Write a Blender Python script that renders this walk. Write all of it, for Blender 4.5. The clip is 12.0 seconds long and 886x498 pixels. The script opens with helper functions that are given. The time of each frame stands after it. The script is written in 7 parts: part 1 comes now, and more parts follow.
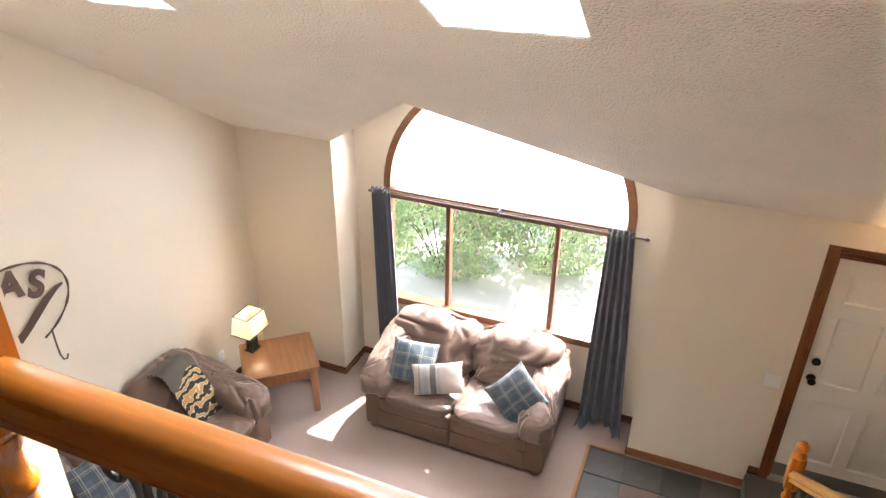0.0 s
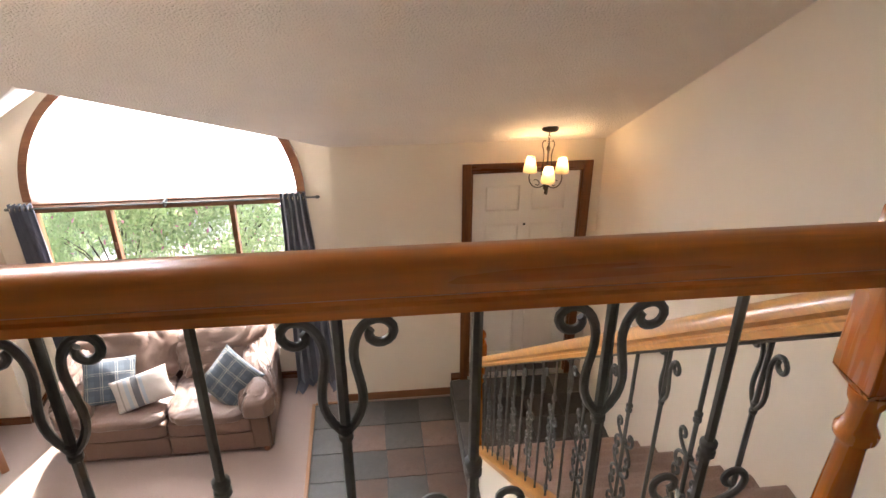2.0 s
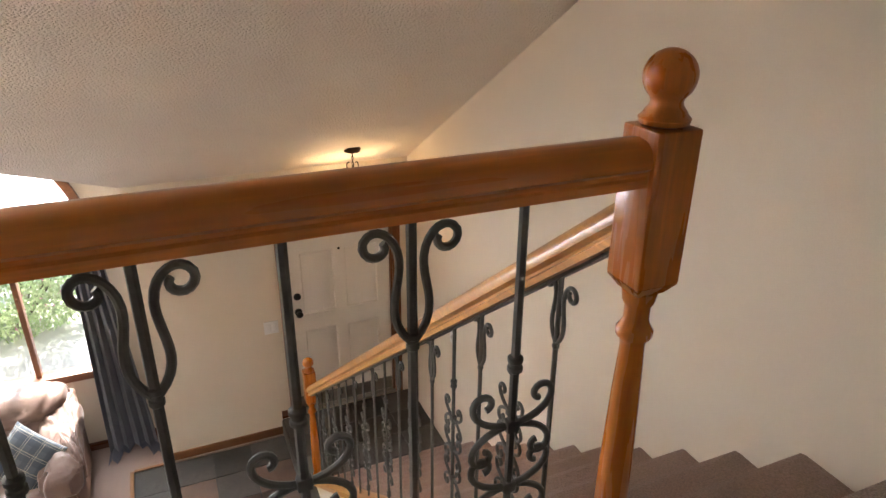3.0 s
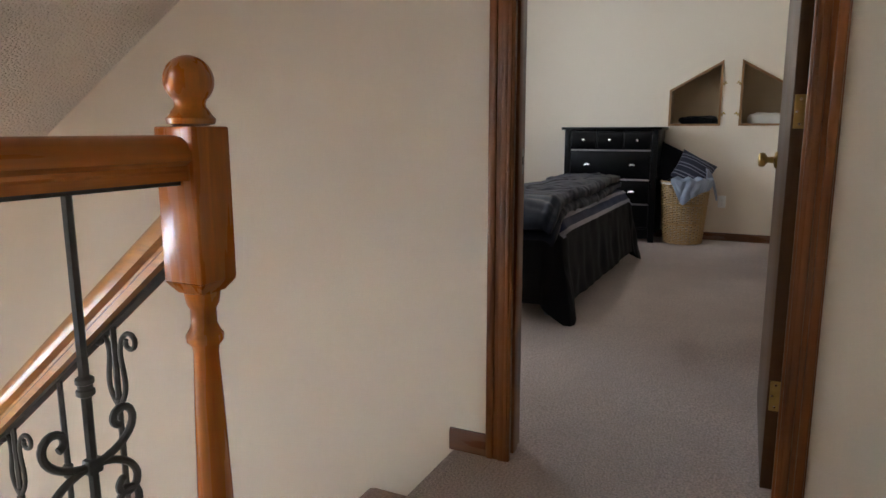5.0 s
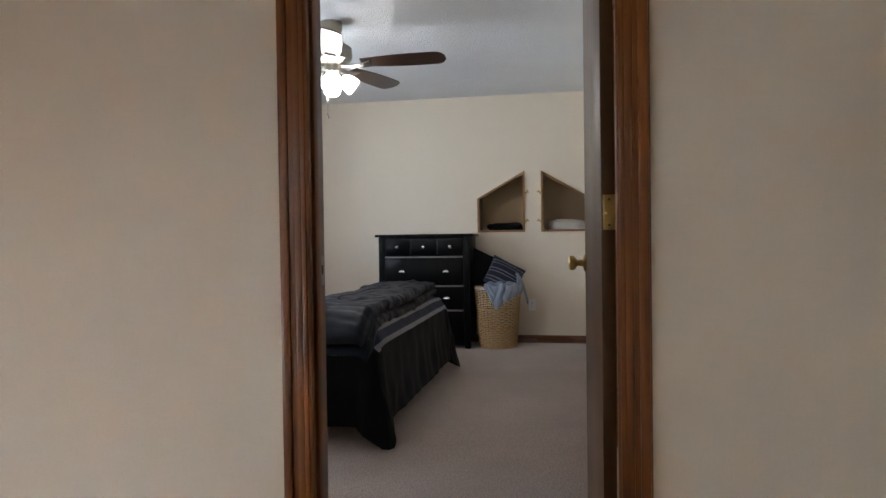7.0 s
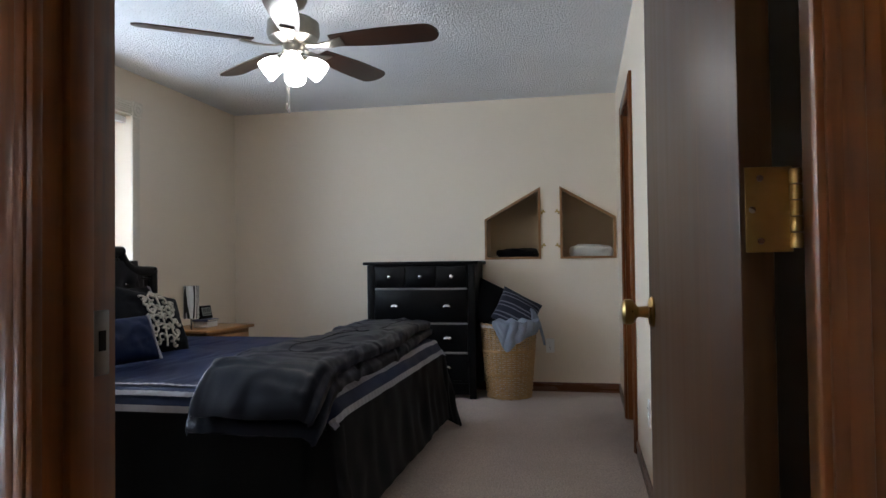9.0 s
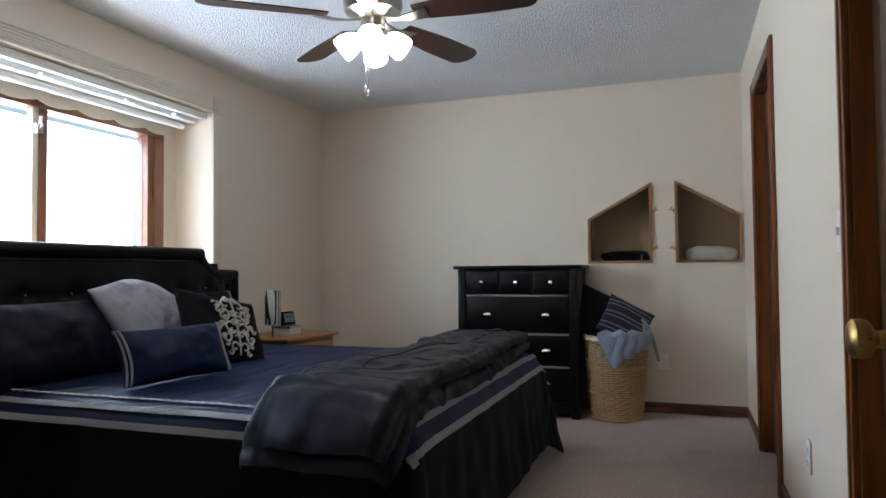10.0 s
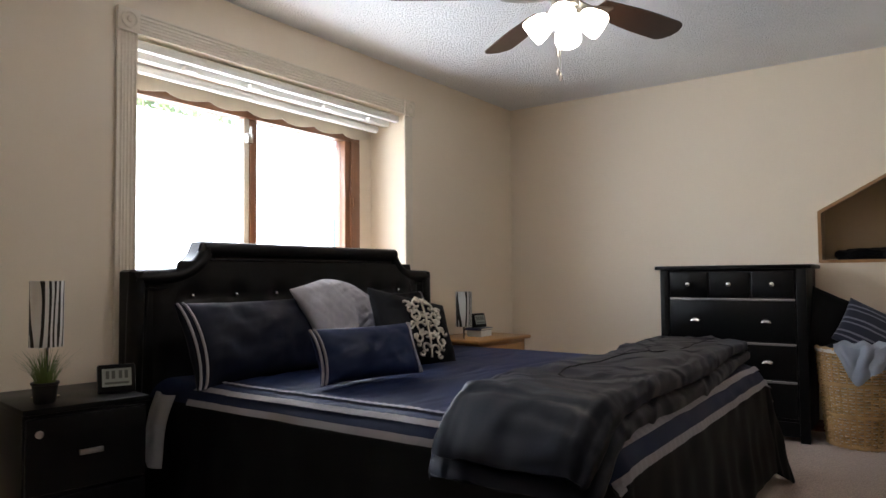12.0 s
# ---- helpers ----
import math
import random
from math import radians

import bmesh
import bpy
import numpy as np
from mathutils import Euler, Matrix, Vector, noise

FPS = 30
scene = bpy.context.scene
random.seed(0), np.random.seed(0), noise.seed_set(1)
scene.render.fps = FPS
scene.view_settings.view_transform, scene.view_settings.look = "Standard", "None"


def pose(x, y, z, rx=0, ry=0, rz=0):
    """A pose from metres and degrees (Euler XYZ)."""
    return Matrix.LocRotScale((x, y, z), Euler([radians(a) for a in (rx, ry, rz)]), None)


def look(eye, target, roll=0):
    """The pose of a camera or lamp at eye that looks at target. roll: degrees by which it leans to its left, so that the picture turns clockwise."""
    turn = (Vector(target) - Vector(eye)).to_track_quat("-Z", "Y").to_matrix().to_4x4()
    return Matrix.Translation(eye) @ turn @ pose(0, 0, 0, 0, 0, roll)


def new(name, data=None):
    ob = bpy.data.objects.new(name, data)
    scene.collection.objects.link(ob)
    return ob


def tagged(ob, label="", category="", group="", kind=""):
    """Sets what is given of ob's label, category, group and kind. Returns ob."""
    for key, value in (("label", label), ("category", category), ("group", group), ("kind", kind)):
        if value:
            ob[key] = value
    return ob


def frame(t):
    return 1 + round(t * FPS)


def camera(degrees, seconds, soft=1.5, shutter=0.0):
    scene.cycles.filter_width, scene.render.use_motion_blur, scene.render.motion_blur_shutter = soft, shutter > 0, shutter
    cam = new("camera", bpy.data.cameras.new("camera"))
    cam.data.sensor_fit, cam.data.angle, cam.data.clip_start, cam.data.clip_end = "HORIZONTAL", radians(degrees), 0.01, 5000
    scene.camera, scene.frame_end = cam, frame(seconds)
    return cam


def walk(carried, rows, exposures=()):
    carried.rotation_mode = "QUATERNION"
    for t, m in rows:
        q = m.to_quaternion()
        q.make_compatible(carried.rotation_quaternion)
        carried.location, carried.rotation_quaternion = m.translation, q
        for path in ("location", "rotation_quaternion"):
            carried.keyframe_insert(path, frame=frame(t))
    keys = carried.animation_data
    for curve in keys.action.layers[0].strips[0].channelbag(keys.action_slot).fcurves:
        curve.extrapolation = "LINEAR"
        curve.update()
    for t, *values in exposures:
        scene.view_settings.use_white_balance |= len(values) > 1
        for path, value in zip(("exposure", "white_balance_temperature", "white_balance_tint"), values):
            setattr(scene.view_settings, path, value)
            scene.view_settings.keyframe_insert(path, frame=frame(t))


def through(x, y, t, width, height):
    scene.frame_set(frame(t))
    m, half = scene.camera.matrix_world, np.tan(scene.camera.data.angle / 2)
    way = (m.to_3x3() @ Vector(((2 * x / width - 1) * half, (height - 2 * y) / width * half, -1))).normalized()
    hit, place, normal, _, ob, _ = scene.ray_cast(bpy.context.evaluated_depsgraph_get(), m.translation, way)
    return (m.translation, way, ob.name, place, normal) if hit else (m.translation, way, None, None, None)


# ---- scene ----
cam = camera(66.5, 12.0)
PATH = [
    (0, (-1.986, 0.124, 1.586), (-2.65, 1.762, 0.65), 0.8),
    (0.5, (-1.937, 0.069, 1.554), (-2.482, 1.749, 0.614), 0.7),
    (1, (-1.892, -0.005, 1.519), (-2.242, 1.725, 0.579), 0.3),
    (1.5, (-1.839, -0.082, 1.47), (-1.932, 1.684, 0.536), 0.1),
    (2, (-1.8, -0.148, 1.415), (-1.609, 1.613, 0.487), 0.0),
    (2.5, (-1.781, -0.203, 1.366), (-1.35, 1.53, 0.466), 0.0),
    (4.5, (-1.92, -0.289, 1.106), (-0.324, 0.837, 0.673), 0.2),
    (5, (-1.934, -0.306, 1.059), (-0.16, 0.55, 0.711), -0.1),
    (5.5, (-1.914, -0.316, 1.036), (-0.031, 0.309, 0.787), -0.2),
    (6, (-1.891, -0.318, 1.027), (0.049, 0.149, 0.891), -0.4),
    (6.5, (-1.828, -0.293, 1.01), (0.134, 0.091, 0.96), -0.6),
    (7, (-1.647, -0.262, 1.046), (0.32, 0.103, 1.012), -0.8),
    (9, (-0.626, -0.182, 1.051), (1.332, 0.222, 1.098), -0.7),
    (9.5, (-0.391, -0.124, 1.046), (1.543, 0.381, 1.102), -0.7),
    (10, (-0.170, -0.060, 1.040), (1.713, 0.611, 1.107), -0.5),
    (10.5, (-0.1, -0.009, 1.028), (1.721, 0.814, 1.106), -0.7),
    (11, (-0.042, 0.02, 1.028), (1.706, 0.988, 1.111), -0.6),
    (11.5, (-0.007, 0.036, 1.031), (1.669, 1.125, 1.111), -0.6),
    (12, (0.013, 0.05, 1.023), (1.638, 1.213, 1.105), -0.5),
]
EXPOSURES = [(0.0, 2.3, 6250, 12), (1.0, 2.25, 6250, 14), (2.0, 2.25, 6350, 15), (2.5, 2.2, 6400, 14), (4.5, 2.05, 6100, 12), (5.5, 2.1, 5800, 10), (6.5, 2.12, 5780, 10), (9.0, 1.8, 5600, 10), (10.0, 1.93, 5550, 10), (11.0, 1.97, 5900, 11), (12.0, 2.05, 6300, 14)]
walk(cam, [(t, look(eye, target, roll)) for t, eye, target, roll in PATH], EXPOSURES)


# ---- world, sun and window light ----
SUN_EL, SUN_AZ = 52.5, 17.0
world = bpy.data.worlds.new("sky")
scene.world = world
world.use_nodes = True
wn = world.node_tree.nodes
sky = wn.new("ShaderNodeTexSky")
sky.sky_type, sky.sun_disc = "NISHITA", False
sky.sun_elevation, sky.sun_rotation = radians(SUN_EL), radians(SUN_AZ)
world.node_tree.links.new(sky.outputs[0], wn["Background"].inputs[0])
wn["Background"].inputs[1].default_value = 0.15
sun_way = Vector((math.sin(radians(SUN_AZ)) * math.cos(radians(SUN_EL)), math.cos(radians(SUN_AZ)) * math.cos(radians(SUN_EL)), math.sin(radians(SUN_EL))))
sun_lamp = bpy.data.lights.new("sun", "SUN")
sun_lamp.energy, sun_lamp.angle, sun_lamp.color = 5.0, radians(0.6), (1.0, 0.95, 0.86)
new("sun", sun_lamp).matrix_world = look(sun_way * 40, (0, 0, 0))


def area(name, eye, target, w, h, power, colour):
    lamp = bpy.data.lights.new(name, "AREA")
    lamp.shape, lamp.size, lamp.size_y, lamp.energy, lamp.color = "RECTANGLE", w, h, power, colour
    new(name, lamp).matrix_world = look(eye, target)


SKYC = (0.93, 0.97, 1.0)
area("sky_light_living", (-3.475, 5.42, -0.30), (-3.475, 1.0, -2.6), 2.0, 0.95, 40, SKYC)
area("sky_light_bedroom", (2.55, 3.37, 1.47), (2.55, 0.0, 1.2), 1.62, 0.90, 10.4, (0.90, 0.97, 1.0))
area("sky_light_skylight", (-2.6, 1.70, 2.28), (-2.6, 1.95, 0.0), 0.45, 0.9, 17, SKYC)
area("sky_light_skylight_far", (-4.245, 1.75, 2.28), (-4.245, 2.0, 0.0), 0.42, 0.9, 17, SKYC)


def bulb(name, at, power, colour, radius=0.03):
    lamp = bpy.data.lights.new(name, "POINT")
    lamp.energy, lamp.color, lamp.shadow_soft_size = power, colour, radius
    new(name, lamp).location = at


# ---- materials ----
def surf(name, col, rough=0.6, metal=0.0, var=0.12, big=1.5, fine=90.0, fine_var=0.06, bump=0.15, depth=0.002, stretch=(1, 1, 1), tint=None, sheen=0.0, coat=0.0, spec=0.5, rand=0.0):
    """A procedural surface with broad and fine variation of colour, and fine relief."""
    m = bpy.data.materials.new(name)
    m.use_nodes = True
    nt = m.node_tree
    n, l = nt.nodes, nt.links
    b = n["Principled BSDF"]
    tc, mp = n.new("ShaderNodeTexCoord"), n.new("ShaderNodeMapping")
    mp.inputs["Scale"].default_value = stretch
    l.new(tc.outputs["Object"], mp.inputs["Vector"])

    def noisy(scale, detail):
        q = n.new("ShaderNodeTexNoise")
        q.inputs["Scale"].default_value, q.inputs["Detail"].default_value = scale, detail
        l.new(mp.outputs[0], q.inputs["Vector"])
        return q

    def mix(fac, a, c, amount_is_socket=True):
        q = n.new("ShaderNodeMix")
        q.data_type = "RGBA"
        for sock, v in ((q.inputs[6], a), (q.inputs[7], c)):
            if isinstance(v, tuple):
                sock.default_value = v
            else:
                l.new(v, sock)
        l.new(fac, q.inputs[0])
        return q.outputs[2]

    def ramp(src, lo, hi):
        q = n.new("ShaderNodeMapRange")
        q.inputs[1].default_value, q.inputs[2].default_value = lo, hi
        l.new(src, q.inputs[0])
        return q.outputs[0]

    dark = tint or tuple(c * (1 - var) for c in col)
    light = tuple(min(1, c * (1 + var * 0.5)) for c in col)
    n1, n2 = noisy(big, 3), noisy(fine, 2)
    colour = mix(ramp(n1.outputs[0], 0.3, 0.7), (*dark, 1), (*light, 1))
    colour = mix(ramp(n2.outputs[0], 0.3, 0.7), colour, tuple([*(c * (1 - fine_var) for c in col), 1])) if fine_var else colour
    if rand:
        oi = n.new("ShaderNodeObjectInfo")
        hs = n.new("ShaderNodeHueSaturation")
        mr = n.new("ShaderNodeMapRange")
        mr.inputs[3].default_value, mr.inputs[4].default_value = 1 - rand, 1 + rand
        l.new(oi.outputs["Random"], mr.inputs[0])
        l.new(mr.outputs[0], hs.inputs["Value"])
        l.new(colour, hs.inputs["Color"])
        colour = hs.outputs[0]
    l.new(colour, b.inputs["Base Color"])
    rr = n.new("ShaderNodeMapRange")
    rr.inputs[3].default_value, rr.inputs[4].default_value = max(0.02, rough - 0.08), min(1, rough + 0.08)
    l.new(n1.outputs[0], rr.inputs[0])
    l.new(rr.outputs[0], b.inputs["Roughness"])
    b.inputs["Metallic"].default_value = metal
    b.inputs["Specular IOR Level"].default_value = spec
    b.inputs["Sheen Weight"].default_value = sheen
    b.inputs["Coat Weight"].default_value = coat
    b.inputs["Coat Roughness"].default_value = 0.14
    if bump:
        bp = n.new("ShaderNodeBump")
        bp.inputs["Strength"].default_value, bp.inputs["Distance"].default_value = bump, depth
        l.new(n2.outputs[0], bp.inputs["Height"])
        l.new(bp.outputs[0], b.inputs["Normal"])
    return m


def popcorn(name, col):
    """Sprayed ceiling texture: small uneven blobs."""
    m = surf(name, col, rough=0.85, bump=0, fine_var=0.0, var=0.05)
    n, l = m.node_tree.nodes, m.node_tree.links
    tc, v, nz, ad, bp = (n.new("ShaderNode" + k) for k in ("TexCoord", "TexVoronoi", "TexNoise", "Math", "Bump"))
    v.inputs["Scale"].default_value, nz.inputs["Scale"].default_value, nz.inputs["Detail"].default_value = 95, 120, 3
    v.feature = "SMOOTH_F1"
    l.new(tc.outputs["Object"], v.inputs["Vector"])
    l.new(tc.outputs["Object"], nz.inputs["Vector"])
    ad.operation = "SUBTRACT"
    l.new(nz.outputs[0], ad.inputs[0])
    l.new(v.outputs["Distance"], ad.inputs[1])
    bp.inputs["Strength"].default_value, bp.inputs["Distance"].default_value = 1.0, 0.010
    l.new(ad.outputs[0], bp.inputs["Height"])
    l.new(bp.outputs[0], n["Principled BSDF"].inputs["Normal"])
    return m


def wood(name, light, dark, axis, rough=0.35, coat=0.3, scale=1.0, rand=0.0):
    s = [14 * scale] * 3
    s["xyz".index(axis)] = 0.9 * scale
    return surf(name, light, rough, var=0.3, big=2.2, fine=9, fine_var=0.22, bump=0.05, depth=0.0006, stretch=tuple(s), tint=dark, coat=coat, rand=rand)


def glass(name, tint=(1, 1, 1), rough=0.0):
    m = bpy.data.materials.new(name)
    m.use_nodes = True
    b = m.node_tree.nodes["Principled BSDF"]
    b.inputs["Base Color"].default_value = (*tint, 1)
    b.inputs["Transmission Weight"].default_value, b.inputs["Roughness"].default_value, b.inputs["IOR"].default_value = 1, rough, 1.02 if rough == 0 else 1.4
    return m


def glow(name, col, strength, base=(0.9, 0.9, 0.9)):
    m = surf(name, base, 0.6, bump=0)
    b = m.node_tree.nodes["Principled BSDF"]
    b.inputs["Emission Color"].default_value, b.inputs["Emission Strength"].default_value = (*col, 1), strength
    return m


def cloth(name, col, **k):
    k = {**dict(rough=0.9, var=0.12, big=5, fine=420, fine_var=0.12, bump=0.25, depth=0.0015, sheen=0.15, spec=0.2), **k}
    return surf(name, col, **k)


def sheer(name, col, through):
    """Thin cloth that lets light through."""
    m = cloth(name, col)
    n, l = m.node_tree.nodes, m.node_tree.links
    b = n["Principled BSDF"]
    tr, mx = n.new("ShaderNodeBsdfTranslucent"), n.new("ShaderNodeMixShader")
    tr.inputs[0].default_value = (*col, 1)
    mx.inputs[0].default_value = through
    l.new(b.outputs[0], mx.inputs[1])
    l.new(tr.outputs[0], mx.inputs[2])
    l.new(mx.outputs[0], n["Material Output"].inputs[0])
    return m


def rumple(m, scale, depth, strength=0.6):
    """Adds soft creases of middle size to a cloth or leather."""
    n, l = m.node_tree.nodes, m.node_tree.links
    b = n["Principled BSDF"]
    tc, nz, bp = n.new("ShaderNodeTexCoord"), n.new("ShaderNodeTexNoise"), n.new("ShaderNodeBump")
    nz.noise_type = "RIDGED_MULTIFRACTAL"
    nz.inputs["Scale"].default_value, nz.inputs["Detail"].default_value, nz.inputs["Distortion"].default_value = scale, 3.0, 0.8
    bp.inputs["Strength"].default_value, bp.inputs["Distance"].default_value = strength, depth
    l.new(tc.outputs["Object"], nz.inputs["Vector"])
    l.new(nz.outputs[0], bp.inputs["Height"])
    l.new(b.inputs["Normal"].links[0].from_socket, bp.inputs["Normal"])
    l.new(bp.outputs[0], b.inputs["Normal"])


WALL = surf("wall_paint", (0.79, 0.70, 0.575), 0.75, var=0.04, big=0.8, fine=160, fine_var=0.03, bump=0.25, depth=0.0012)
BWALL = surf("bedroom_paint", (0.80, 0.695, 0.56), 0.75, var=0.04, big=0.8, fine=160, fine_var=0.03, bump=0.25, depth=0.0012)
CEIL = popcorn("sprayed_ceiling", (0.86, 0.785, 0.70))
BCEIL = popcorn("white_sprayed_ceiling", (0.82, 0.82, 0.83))
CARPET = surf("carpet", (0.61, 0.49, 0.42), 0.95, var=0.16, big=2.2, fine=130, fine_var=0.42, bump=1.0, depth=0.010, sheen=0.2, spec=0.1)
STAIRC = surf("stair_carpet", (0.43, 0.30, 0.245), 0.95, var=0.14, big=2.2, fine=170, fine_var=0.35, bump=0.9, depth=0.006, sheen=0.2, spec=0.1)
CARPET_LOW = surf("living_carpet", (0.37, 0.272, 0.232), 0.95, var=0.12, big=1.6, fine=230, fine_var=0.25, bump=0.8, depth=0.006, sheen=0.2, spec=0.1)
OAK_X = wood("honey_oak_along", (0.64, 0.215, 0.028), (0.46, 0.125, 0.012), "x", 0.30, 0.4)
OAK_Y = wood("honey_oak_slope", (0.64, 0.31, 0.075), (0.50, 0.20, 0.035), "y", 0.34, 0.2)
OAK_Z = wood("honey_oak_post", (0.60, 0.188, 0.014), (0.44, 0.105, 0.006), "z", 0.28, 0.45)
TRIM_Z = wood("dark_stained_trim", (0.25, 0.080, 0.015), (0.075, 0.021, 0.005), "z", 0.34, 0.12)
TRIM_X = wood("dark_stained_trim_x", (0.15, 0.050, 0.016), (0.075, 0.024, 0.008), "x", 0.28, 0.5)
TRIM_Y = wood("dark_stained_trim_y", (0.15, 0.050, 0.016), (0.075, 0.024, 0.008), "y", 0.28, 0.5)
WIN_X = wood("window_wood_x", (0.25, 0.105, 0.045), (0.15, 0.06, 0.026), "x", 0.4, 0.3)
WIN_Z = wood("window_wood_z", (0.25, 0.105, 0.045), (0.15, 0.06, 0.026), "z", 0.4, 0.3)
DOORW = wood("brown_door_veneer", (0.105, 0.050, 0.020), (0.058, 0.026, 0.010), "z", 0.38, 0.0, 0.7)
DOORW.node_tree.nodes["Principled BSDF"].inputs["Specular IOR Level"].default_value = 0.25
WHITE = surf("white_paint", (0.80, 0.77, 0.72), 0.45, var=0.04, bump=0.06)
CREAM_TRIM = surf("cream_trim_paint", (0.76, 0.68, 0.56), 0.5, var=0.04, bump=0.05)
IRON = surf("wrought_iron", (0.12, 0.122, 0.115), 0.42, metal=0.45, var=0.3, big=20, fine=160, bump=0.35, depth=0.002)
BLACKP = surf("black_lacquer", (0.0035, 0.0035, 0.004), 0.34, var=0.2, big=4, bump=0.04, spec=0.16)
BRASS = surf("aged_brass", (0.52, 0.36, 0.13), 0.3, metal=1.0, var=0.25, big=25, bump=0.05)
CHROME = surf("brushed_nickel", (0.70, 0.68, 0.63), 0.25, metal=1.0, var=0.1, big=30, bump=0.05)
SLATE = surf("slate_tile", (0.092, 0.083, 0.073), 0.55, var=0.35, big=5, fine=40, fine_var=0.2, bump=0.5, depth=0.004, tint=(0.058, 0.058, 0.054), rand=0.35, spec=0.3)
SLATE_RED = surf("rust_slate_tile", (0.145, 0.09, 0.066), 0.55, var=0.35, big=5, fine=40, fine_var=0.2, bump=0.5, depth=0.004, tint=(0.09, 0.066, 0.054), rand=0.3, spec=0.3)
GROUT = surf("dark_grout", (0.07, 0.065, 0.06), 0.9, bump=0.4)
PLATE = surf("white_plastic", (0.86, 0.85, 0.82), 0.35, var=0.02, bump=0)
SHADED_BOARD = surf("shaded_board", (0.52, 0.40, 0.27), 0.7, var=0.25, big=3, fine=60, bump=0.2)
PANE = glass("window_glass")


# ---- building helpers ----
def part(name, bm, material, parent=None, label="", smooth=True):
    """Links a bmesh as one mesh object under a thing or a part."""
    me = bpy.data.meshes.new(name)
    bmesh.ops.recalc_face_normals(bm, faces=bm.faces)
    bm.to_mesh(me)
    bm.free()
    for p in me.polygons:
        p.use_smooth = smooth
    if smooth:
        me.set_sharp_from_angle(angle=radians(38))
    me.materials.append(material)
    ob = new(name, me)
    if parent:
        ob.parent = parent
    if label:
        ob["label"] = label
    return ob


def thing(name, label, category, at=(0, 0, 0), turn=0.0, group=""):
    ob = new(name)
    ob.matrix_world = pose(*at, 0, 0, turn)
    bpy.context.view_layer.update()
    return tagged(ob, label, category, group)


def box(bm, lo, hi, bev=0.0, seg=2, m=None):
    vs = [bm.verts.new((x, y, z)) for z in (lo[2], hi[2]) for y in (lo[1], hi[1]) for x in (lo[0], hi[0])]
    fs = [bm.faces.new([vs[i] for i in q]) for q in ((0, 2, 3, 1), (4, 5, 7, 6), (0, 1, 5, 4), (2, 6, 7, 3), (0, 4, 6, 2), (1, 3, 7, 5))]
    out = vs
    if bev:
        es = list({e for f in fs for e in f.edges})
        r = bmesh.ops.bevel(bm, geom=es, offset=bev, segments=seg, profile=0.5, affect="EDGES")
        out = list({v for f in r["faces"] for v in f.verts})
    if m is not None:
        bmesh.ops.transform(bm, matrix=m, verts=list(set(out)))
    return bm


def B(lo, hi, bev=0.0, seg=2):
    return box(bmesh.new(), lo, hi, bev, seg)


def lathe(bm, prof, seg=24, at=(0, 0, 0), m=None):
    """Turns a profile of (radius, height) about the z axis."""
    rings = []
    for r, z in prof:
        ring = []
        for i in range(seg):
            a = 2 * math.pi * i / seg
            p = Vector((r * math.cos(a), r * math.sin(a), z))
            p = (m @ p if m is not None else p) + Vector(at)
            ring.append(bm.verts.new(p))
        rings.append(ring)
    for a, b in zip(rings, rings[1:]):
        for i in range(seg):
            bm.faces.new((a[i], a[(i + 1) % seg], b[(i + 1) % seg], b[i]))
    bm.faces.new(rings[0][::-1])
    bm.faces.new(rings[-1])
    return bm


def tube(bm, pts, r, seg=8):
    """Sweeps a round rod along points; r is a radius or a function of 0..1."""
    pts = [Vector(p) for p in pts]
    rings, up = [], None
    for i, p in enumerate(pts):
        d = (pts[min(i + 1, len(pts) - 1)] - pts[max(i - 1, 0)]).normalized()
        if up is None:
            up = d.orthogonal().normalized()
        up = (up - d * up.dot(d)).normalized()
        side = d.cross(up)
        rad = r(i / (len(pts) - 1)) if callable(r) else r
        rings.append([bm.verts.new(p + rad * (math.cos(2 * math.pi * k / seg) * up + math.sin(2 * math.pi * k / seg) * side)) for k in range(seg)])
    for a, b in zip(rings, rings[1:]):
        for i in range(seg):
            bm.faces.new((a[i], a[(i + 1) % seg], b[(i + 1) % seg], b[i]))
    bm.faces.new(rings[0][::-1])
    bm.faces.new(rings[-1])
    return bm


def sweep(bm, prof, path, up=(0, 0, 1), cap=True):
    """Sweeps a closed profile of (side, up) along a path."""
    path = [Vector(p) for p in path]
    rings = []
    for i, p in enumerate(path):
        d = (path[min(i + 1, len(path) - 1)] - path[max(i - 1, 0)]).normalized()
        side = d.cross(Vector(up)).normalized()
        u2 = side.cross(d)
        rings.append([bm.verts.new(p + side * a + u2 * b) for a, b in prof])
    k = len(prof)
    for a, b in zip(rings, rings[1:]):
        for i in range(k):
            bm.faces.new((a[i], a[(i + 1) % k], b[(i + 1) % k], b[i]))
    if cap:
        bm.faces.new(rings[0][::-1])
        bm.faces.new(rings[-1])
    return bm


def sheet(bm, fn, nu, nv, thick=0.0):
    """A surface fn(u, v) over 0..1, given thickness downwards along its normals."""
    g = [[bm.verts.new(fn(i / nu, j / nv)) for j in range(nv + 1)] for i in range(nu + 1)]
    fs = [bm.faces.new((g[i][j], g[i + 1][j], g[i + 1][j + 1], g[i][j + 1])) for i in range(nu) for j in range(nv)]
    if thick:
        bm.normal_update()
        bmesh.ops.solidify(bm, geom=fs, thickness=thick)
    return bm


